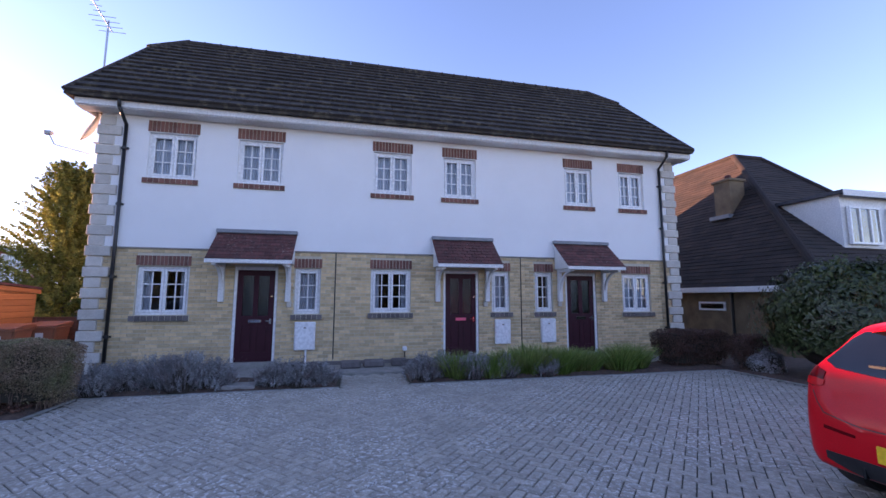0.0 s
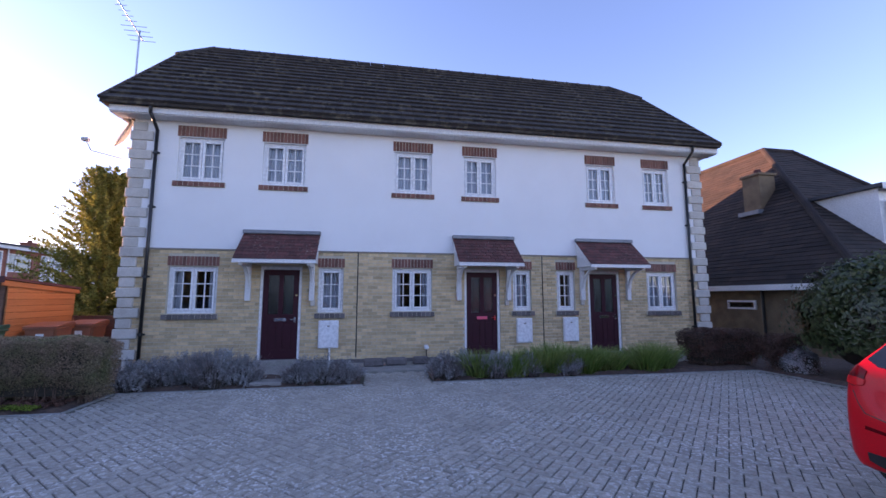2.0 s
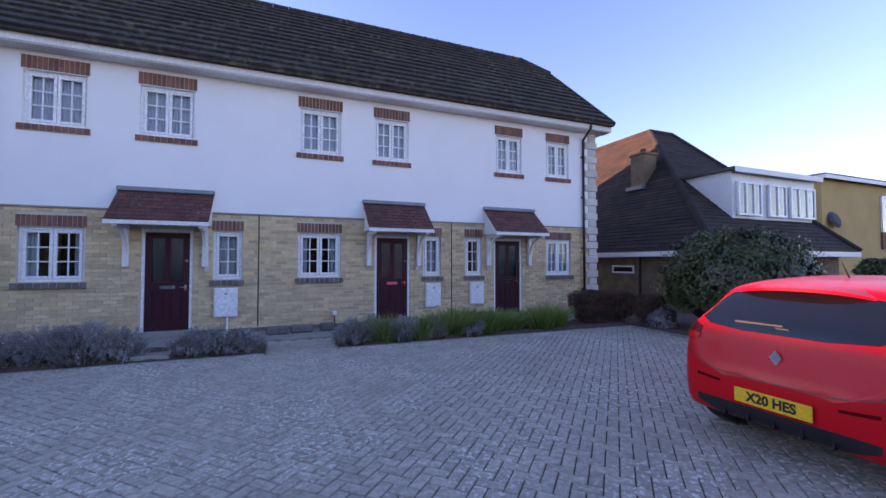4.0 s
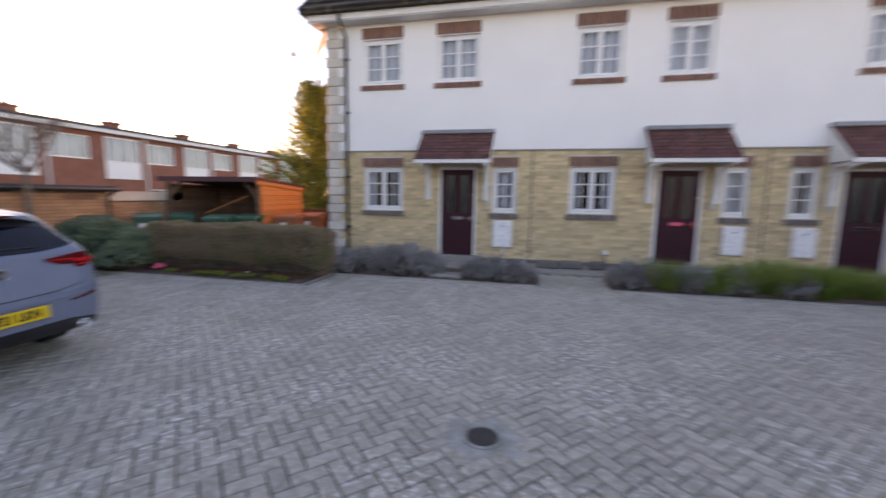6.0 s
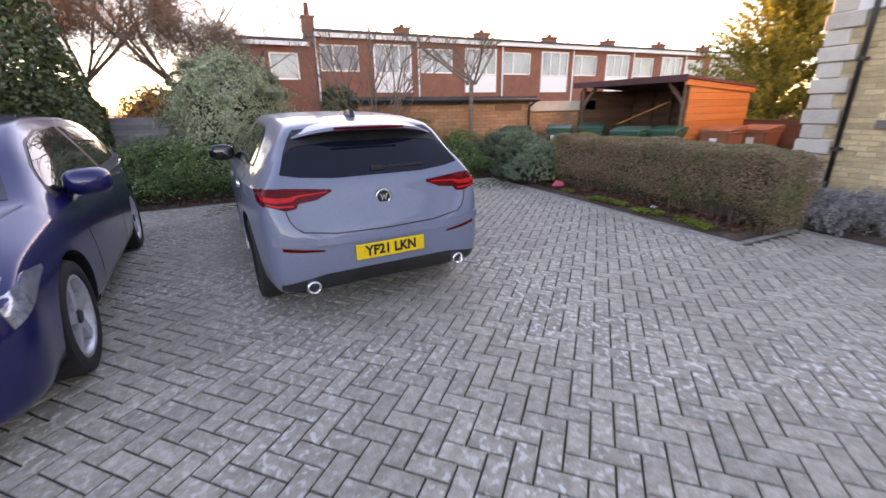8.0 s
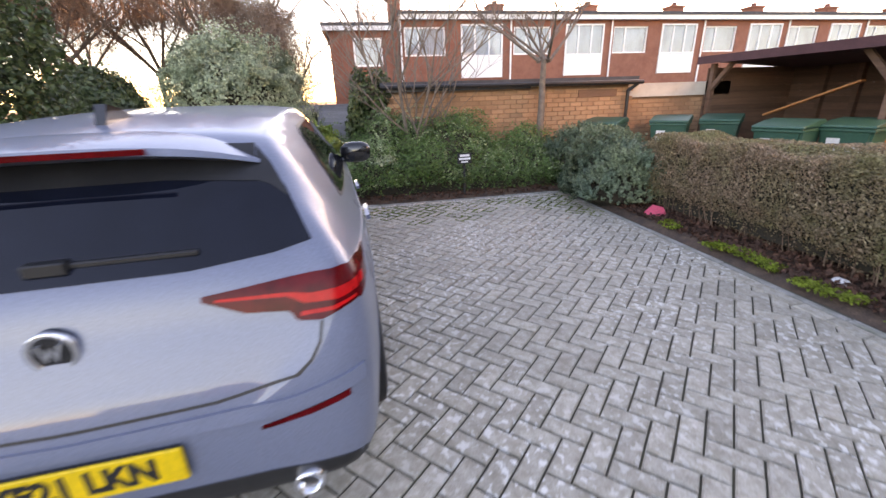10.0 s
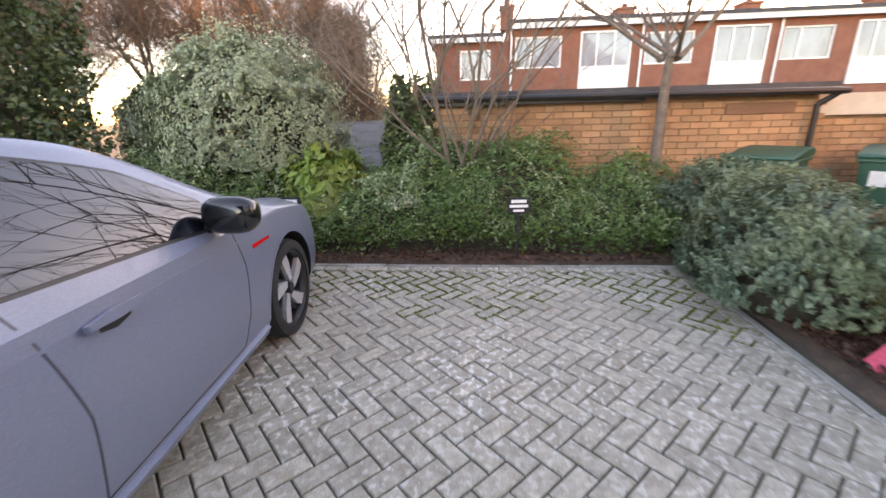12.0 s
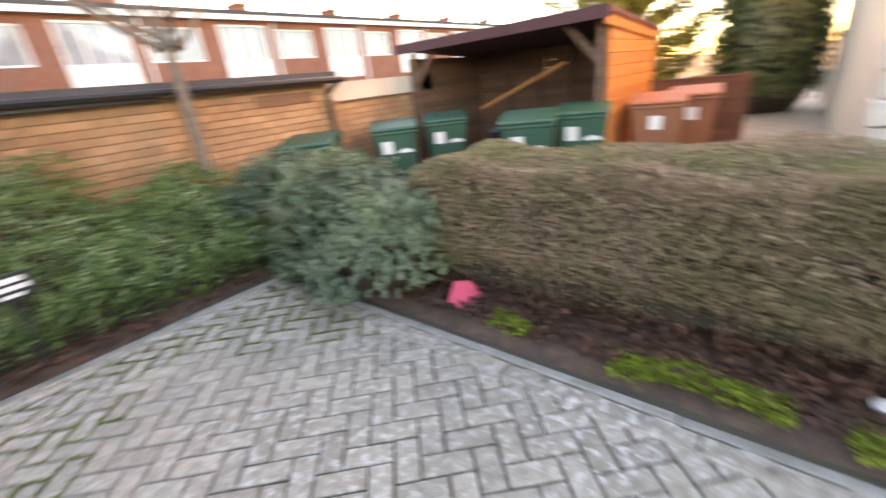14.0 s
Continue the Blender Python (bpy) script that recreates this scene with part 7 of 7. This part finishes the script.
for k, (x, y, r) in enumerate(((-24.0, -17.0, 2.4), (-20.0, -9.2, 1.5), (-26.0, -11.0, 2.2), (-18.0, -20.0, 2.2))):
    dome_bush("winter_shrub", (x, y, 0.5), (r, r, r * 0.95), 5000, 0.10, M["goldtwig"] if k % 2 == 0 else M["hedgeleaf"], "straw-coloured winter shrub beyond the fence", "shrub", 60 + k, 2.5, 0.6, 0.4)

# cypress at the corner of the house
cyp = thing("cypress_tree", "tall yellow-green conifer beside the white house", "tree")
bm = bmesh.new()
tube(bm, (-9.9, 6.4, -0.1), (-9.9, 6.4, 5.4), 0.16, 0.03, 10)
part("trunk", bm, M["bark"], cyp)
rng = np.random.default_rng(71)
pp, qq = [], []
for k in range(620):
    z = 0.3 + 5.3 * rng.random() ** 0.9
    rad = 2.1 * (1 - max(0, z - 2.2) / 4.6) * rng.uniform(0.5, 1.15)
    a = rng.uniform(0, 6.283)
    tip = np.array([-9.9 + rad * math.cos(a), 6.4 + rad * math.sin(a), z + 0.45])
    m = 120
    s = rng.random((m, 1)) ** 0.6
    base = np.array([-9.9, 6.4, z - 0.35])
    pp.append(base + (tip - base) * s + rng.normal(0, 0.075, (m, 3)) * (1.25 - s))
    qq.append(np.tile((math.cos(a), math.sin(a), 0.4), (m, 1)))
leaf_cloud("foliage", np.concatenate(pp), np.concatenate(qq), 0.045, M["cypress"], cyp, seed=72, long=2.4)
dome_bush("dark_conifer", (-7.0, 7.5, 1.2), (1.1, 1.6, 2.4), 9000, 0.09, M["ivy"], "dark evergreen beside the end path", "conifer", 73)


# lavender and grassy clumps along the house
def tuft(name, x, y, w, h, n, mat, label, seed, lean=0.5, thick=0.006):
    g = thing(name, label, "plant")
    rng = np.random.default_rng(seed)
    vs, fs = [], []
    for k in range(n):
        a, r = rng.uniform(0, 6.283), w * math.sqrt(rng.random())
        bx, by = x + r * math.cos(a) * 0.75, y + r * math.sin(a) * 0.55
        hh = h * rng.uniform(0.55, 1.1) * (1 - 0.35 * (r / w) ** 2)
        out = np.array([math.cos(a), math.sin(a) * 0.7]) * lean * hh * (r / w) + rng.normal(0, 0.05, 2)
        b = rng.uniform(0, 3.14)
        t = np.array([math.cos(b), math.sin(b)]) * thick
        i = len(vs)
        for s, wid in ((0, 1.0), (0.55, 0.9), (1.0, 0.25)):
            c = np.array([bx, by]) + out * s ** 1.6
            z = 0.02 + hh * (s - 0.12 * s * s * lean)
            vs += [(c[0] - t[0] * wid, c[1] - t[1] * wid, z), (c[0] + t[0] * wid, c[1] + t[1] * wid, z)]
        fs += [(i, i + 1, i + 3, i + 2), (i + 2, i + 3, i + 5, i + 4)]
    raw("stem_growth", vs, fs, mat, g)
    return g


def lavender(x, y, w, h, seed, label):
    """A rounded clump of short leafy shoots with thin dead flower stalks standing out of it."""
    g = tuft("lavender", x, y, w, h * 1.15, 260, M["lavender_stalk"], label, seed, 0.85, 0.003)
    rng = np.random.default_rng(seed)
    n = int(1500 * w)
    p, q = shell_dome(n, (x, y, 0.06), (w * 0.95, w * 0.72, h * 0.78), rng, 0.65, -0.1)
    p[:, 2] = np.maximum(p[:, 2], 0.05)
    p = lumpy(lumpy(p, 0.12, 4.0, seed), 0.05, 12.0, seed + 1)
    way = q * 0.7 + np.array((0, 0, 0.8)) + rng.normal(0, 0.25, (n, 3))
    way /= np.linalg.norm(way, axis=1, keepdims=True)
    pts, nrm = [], []
    for k in range(14):
        side = np.cross(way, np.array((math.cos(k * 2.4), math.sin(k * 2.4), 0.3)))
        side /= np.linalg.norm(side, axis=1, keepdims=True) + 1e-9
        pts.append(p + way * (0.11 * k / 13) + side * 0.012)
        nrm.append(way * 0.6 + side * 0.7)
    leaf_cloud("foliage", np.concatenate(pts), np.concatenate(nrm), 0.012, M["lavender"], g, seed=seed, long=2.8, jitter=0.25)
    core_dome("core", (x, y, 0.02), (w * 0.6, w * 0.45, h * 0.5), g, M["darkcore"])
    return g


rr = random.Random(81)
for x, dy, tall in ((-4.5, -0.1, 0.44), (-4.15, 0.05, 0.46), (-3.75, 0.2, 0.60), (-3.3, -0.05, 0.66), (-2.92, 0.05, 0.50), (-1.88, -0.02, 0.40), (-1.52, -0.05, 0.42), (-1.15, -0.02, 0.36), (0.66, -0.05, 0.44), (1.0, 0.1, 0.40), (1.62, -0.08, 0.46)):
    lavender(x + rr.uniform(-0.04, 0.04), -1.95 + dy, 0.22 + 0.26 * tall, tall, int(900 + x * 50), "grey winter lavender clump in the front bed")
for x in (1.3, 2.0, 2.35, 2.75, 3.1, 3.45, 3.8, 4.05, 4.85, 5.2):
    tuft("grassy_plant", x, -1.9 + rr.uniform(-0.1, 0.1), 0.40, 0.60 * rr.uniform(0.85, 1.15), 900, M["blade"], "bright green strap-leaved clump in the front bed", int(700 + x * 50), 0.9, 0.006)
for x in (2.3, 3.1):
    lavender(x, -2.05, 0.24, 0.32, int(400 + x * 50), "small grey lavender at the edge of the bed")

# litter and moss on the soil
rng = np.random.default_rng(91)
n = 5200
p = np.c_[rng.uniform(-9.3, -4.8, n), rng.uniform(-3.22, -2.5, n), rng.uniform(0.05, 0.085, n)]
leaf_cloud("leaf_litter", p, np.tile((0, 0, 1.0), (n, 1)), 0.03, M["litter"], None, seed=92, jitter=0.5)
tagged(bpy.data.objects["leaf_litter"], "dead brown leaves and bark on the soil", "foliage", "", "stuff")
n = 3500
p = np.c_[rng.uniform(-9.85, -9.54, n), rng.uniform(-12, -3.4, n), rng.uniform(0.03, 0.075, n)]
lb = leaf_cloud("leaf_litter", p, np.tile((0, 0, 1.0), (n, 1)), 0.028, M["litter"], None, seed=93, jitter=0.5)
tagged(lb, "dead brown leaves along the kerb", "foliage", "", "stuff")
mp = []
for x0, x1, y, w, n in ((-6.9, -6.25, -3.2, 0.04, 1500), (-6.1, -5.7, -3.17, 0.045, 800), (-7.6, -7.35, -3.18, 0.04, 500), (-5.5, -5.0, -3.2, 0.05, 700)):
    x = rng.uniform(x0, x1, n)
    mp.append(np.c_[x, y + rng.normal(0, w, n) - 0.05 * np.sin(x * 6), 0.055 + rng.uniform(0, 0.03, n)])
ms = leaf_cloud("moss", np.concatenate(mp), np.tile((0, 0, 1.0), (sum(len(q) for q in mp), 1)), 0.018, M["moss"], None, seed=94, jitter=0.8)
tagged(ms, "bright green moss on the soil edge", "moss", "", "stuff")

# ---- small things ----
card = bmesh.new()
prism(card, [(-0.10, -0.09), (-0.02, -0.12), (0.09, -0.08), (0.11, 0.03), (0.03, 0.11), (-0.08, 0.07)], 0, 0.012, "z")
ob = tagged(part("pink_card", card, M["pink"]), "bright pink plastic lid lying on the soil", "lid")
ob.matrix_basis = pose(-7.88, -3.02, 0.08, 28, 22, 40)
tagged(boxes("pale_stone", M["label"], None, (-6.03, -5.92, -3.02, -2.95, 0.04, 0.09), bevel=0.02), "small pale stone on the soil", "stone")
for y, z, r in ((-4.82, 0.56, 4), (-7.0, 0.58, -6)):
    sg = thing("parking_sign", "small black parking sign with white lettering on a stake", "sign", "bay signs", pose(-9.62, y, 0, 0, 0, r))
    boxes("stake", M["black"], sg, (-0.03, -0.005, -0.015, 0.015, 0.0, z - 0.05))
    b2 = boxes("sign_plate", M["black"], sg, (-0.004, 0.008, -0.105, 0.105, z - 0.075, z + 0.075), bevel=0.003)
    boxes("lettering", M["label"], b2, (0.0085, 0.0105, -0.07, 0.07, z + 0.025, z + 0.055), (0.0085, 0.0105, -0.085, 0.085, z - 0.018, z + 0.008), (0.0085, 0.0105, -0.05, 0.05, z - 0.058, z - 0.038))
# doorstep slab in the bed and low stones
tagged(boxes("stepping_slab", M["stonestep"], None, (-2.72, -2.2, -2.12, -1.78, -0.02, 0.07), bevel=0.012), "worn pale stone slab leading to the first door", "slab")
for x, y, w in ((-0.85, -0.62, 0.42), (-0.38, -0.55, 0.45), (0.22, -0.5, 0.35)):
    tagged(boxes("edging_stone", M["sillbrick"], None, (x, x + w, y, y + 0.2, 0.03, 0.19), bevel=0.03), "dark edging stone at the path", "stone", "edging stones")
# drain cover with its ring of blocks
DRX, DRY = -1.17, -6.93
dr = thing("drain_cover", "round cast iron inspection cover set in the block paving", "drain cover")
bm = bmesh.new()
tube(bm, (DRX, DRY, -0.02), (DRX, DRY, 0.010), 0.098, n=28)
part("lid", bm, M["iron"], dr)
bm = bmesh.new()
for k in range(4):
    tube(bm, (DRX - 0.066 + 0.044 * k, DRY - 0.06, 0.009), (DRX - 0.066 + 0.044 * k, DRY + 0.06, 0.009), 0.006, n=6)
part("ribbing", bm, M["iron"], dr)
bm = bmesh.new()
tube(bm, (DRX, DRY, -0.02), (DRX, DRY, 0.004), 0.125, n=32)
part("frame", bm, M["kerb"], dr, "pale concrete rim")
bm = bmesh.new()
tube(bm, (DRX, DRY, -0.03), (DRX, DRY, -0.004), 0.30, n=24)
part("infill", bm, M["kerb"], dr, "grey mortar bedding round the cover")

# ---- kerbs, paving, bricks ----
def kerb_line(name, p, q, label, w=0.05, top=0.012, length=0.9):
    k = structure(thing(name, label, "kerb"), label, "kerb")
    p, q = Vector((*p, 0)), Vector((*q, 0))
    n = max(1, round((q - p).length / length))
    ang = math.degrees(math.atan2(q.y - p.y, q.x - p.x))
    me = None
    for i in range(n):
        c = p + (q - p) * (i + 0.5) / n
        if me is None:
            bm = bmesh.new()
            box(bm, -(q - p).length / n / 2 + 0.003, (q - p).length / n / 2 - 0.003, -w / 2, w / 2, -0.09, top, 0.006)
            first = part("kerbstone", bm, M["kerb"], k)
            me = first.data
            ob = first
        else:
            ob = new("kerbstone", me)
            ob.parent = k
        ob.matrix_basis = pose(c.x, c.y, random.uniform(-0.003, 0.003), 0, 0, ang)


kerb_line("kerb_side", (-9.5, -3.36), (-4.66, -3.36), "narrow concrete edging beside the hedge bed")
kerb_line("kerb_end", (-9.5, -3.36), (-9.5, -16.0), "narrow concrete edging at the head of the bays")
kerb_line("kerb_front_left", (-4.62, -2.26), (-0.84, -2.26), "narrow concrete edging before the planting bed")
kerb_line("kerb_front_right", (0.37, -2.26), (7.1, -2.26), "narrow concrete edging before the far planting bed")
kerb_line("kerb_corner", (-4.66, -3.36), (-4.66, -2.26), "short concrete edging at the hedge end")
kerb_line("kerb_right", (7.14, -2.26), (7.14, -12.0), "concrete edging at the shrubs")


def border(p, q, n):
    """A course of blocks laid lengthways beside the kerb."""
    out = []
    for i in range(n):
        t = (i + 0.5) / n
        out.append(Matrix.Translation((p[0] + (q[0] - p[0]) * t, p[1] + (q[1] - p[1]) * t, 0.007 + random.uniform(-0.0015, 0.0015))) @ pose(0, 0, 0, random.uniform(-0.5, 0.5), random.uniform(-0.5, 0.5), math.degrees(math.atan2(q[1] - p[1], q[0] - p[0])) + random.uniform(-0.6, 0.6)))
    return out


def paved(x, y):
    inside = -9.42 < x < 7.08 and -13.5 < y < -2.34
    if -0.80 < x < 0.33 and -2.5 < y < -1.16:
        inside = True
    if x < -4.60 and y > -3.44:
        inside = False
    if math.hypot(x - DRX, y - DRY) < 0.215:
        inside = False
    return inside


paving = structure(thing("paving", "grey herringbone block paving, lichen-spotted and mossy towards the bays", "pavement"), "grey herringbone block paving, lichen-spotted and mossy towards the bays", "pavement")
W = 0.1025
CA, SA = math.cos(radians(45)), math.sin(radians(45))
poses, singles = [], []
for a in range(-170, 170):
    for b in range(-90, 90):
        u0, v0 = a + 2 * b, a - 2 * b
        for du, dv, turn in ((1.0, 0.5, 0), (0.5, 2.0, 90)):
            u, v = (u0 + du) * W, (v0 + dv) * W
            x, y = u * CA - v * SA - 1.2, u * SA + v * CA - 7.9
            if not paved(x, y):
                continue
            if -8.3 < x < -6.6 and -5.9 < y < -3.9 and len(singles) < 290:
                singles.append(len(poses))
            dz = 0.004 * noise.noise(Vector((x * 0.7, y * 0.7, 0)))
            poses.append(Matrix.Translation((x, y, dz + random.uniform(-0.002, 0.002))) @ pose(0, 0, 0, random.uniform(-0.7, 0.7), random.uniform(-0.7, 0.7), 45 + turn + random.uniform(-0.7, 0.7)))
moss_points = []
mr = np.random.default_rng(95)
for m in poses:
    c = m.translation
    damp = max(0.0, 1 - (c.x + 9.42) / 1.1) + max(0.0, 1 - (-3.45 - c.y) / 0.5) * (c.x < -8.1)
    if c.y < -8.5 or mr.random() > damp * (0.8 + 1.4 * noise.noise(c * 1.5)):
        continue
    for k in range(60):
        a, b = (mr.uniform(-W, W), W / 2 * mr.choice((-1, 1))) if mr.random() < 0.67 else (W * mr.choice((-1, 1)), mr.uniform(-W / 2, W / 2))
        moss_points.append(m @ Vector((a + mr.normal(0, 0.003), b + mr.normal(0, 0.003), mr.uniform(-0.002, 0.006))))
moss_points = np.array([tuple(p) for p in moss_points])
jm = leaf_cloud("joint_moss", moss_points, np.tile((0, 0, 1.0), (len(moss_points), 1)), 0.014, M["joint_moss"], None, seed=95, jitter=0.5)
tagged(jm, "green moss growing in the joints between the blocks", "moss", "", "stuff")
scatter_blocks("paving_blocks", M["paving"], paving, poses, 2 * W - 0.010, W - 0.010, 0.035, 0.006, singles, "block", "grey concrete paving blocks")

edge = border((-9.44, -3.445), (-4.62, -3.445), 23) + border((-9.42, -3.55), (-9.42, -13.5), 48) + border((-4.56, -2.345), (-0.84, -2.345), 18) + border((0.37, -2.345), (7.08, -2.345), 32)
scatter_blocks("border_blocks", M["paving"], paving, edge, 0.2, 0.1, 0.03, 0.006, range(24), "block", "border course of grey blocks")

# facing bricks on the front and left walls
r = random.Random(3)
holes = [(a - 0.01, b + 0.01, c - 0.13, d + 0.235) for a, b, c, d in LOW] + [(a - 0.005, b + 0.005, -1, d) for a, b, c, d in DOORS] + [(-1.045, -1.015, -1, 9), (3.485, 3.515, -1, 9)]
poses, singles, row = [], [], 0
z = 0.115
while z < 2.50:
    zc = z + 0.0325
    cuts = sorted((h[0], h[1]) for h in holes if h[2] < zc + 0.03 and h[3] > zc - 0.03)
    x, spans = XL + 0.02, []
    for a, b in cuts:
        spans.append((x, a))
        x = b
    spans.append((x, XR - 0.02))
    for a, b in spans:
        x = a + (0 if row % 2 else -0.1125)
        while x < b:
            p, q = max(x, a), min(x + 0.215, b)
            if q - p > 0.04:
                m = Matrix.Translation(((p + q) / 2, r.uniform(-0.002, 0.002), zc)) @ pose(0, 0, 0, 90)
                if abs(q - p - 0.215) > 0.002:
                    m = m @ Matrix.Diagonal(((q - p) / 0.215, 1, 1, 1))
                elif -5.0 < x < -1.2 and len(singles) < 290:
                    singles.append(len(poses))
                poses.append(m)
            x += 0.225
    z += 0.075
    row += 1
scatter_blocks("bricks", M["buff"], wall_front, poses, 0.215, 0.064, 0.015, 0.003, singles, "brick", "yellow stock bricks")
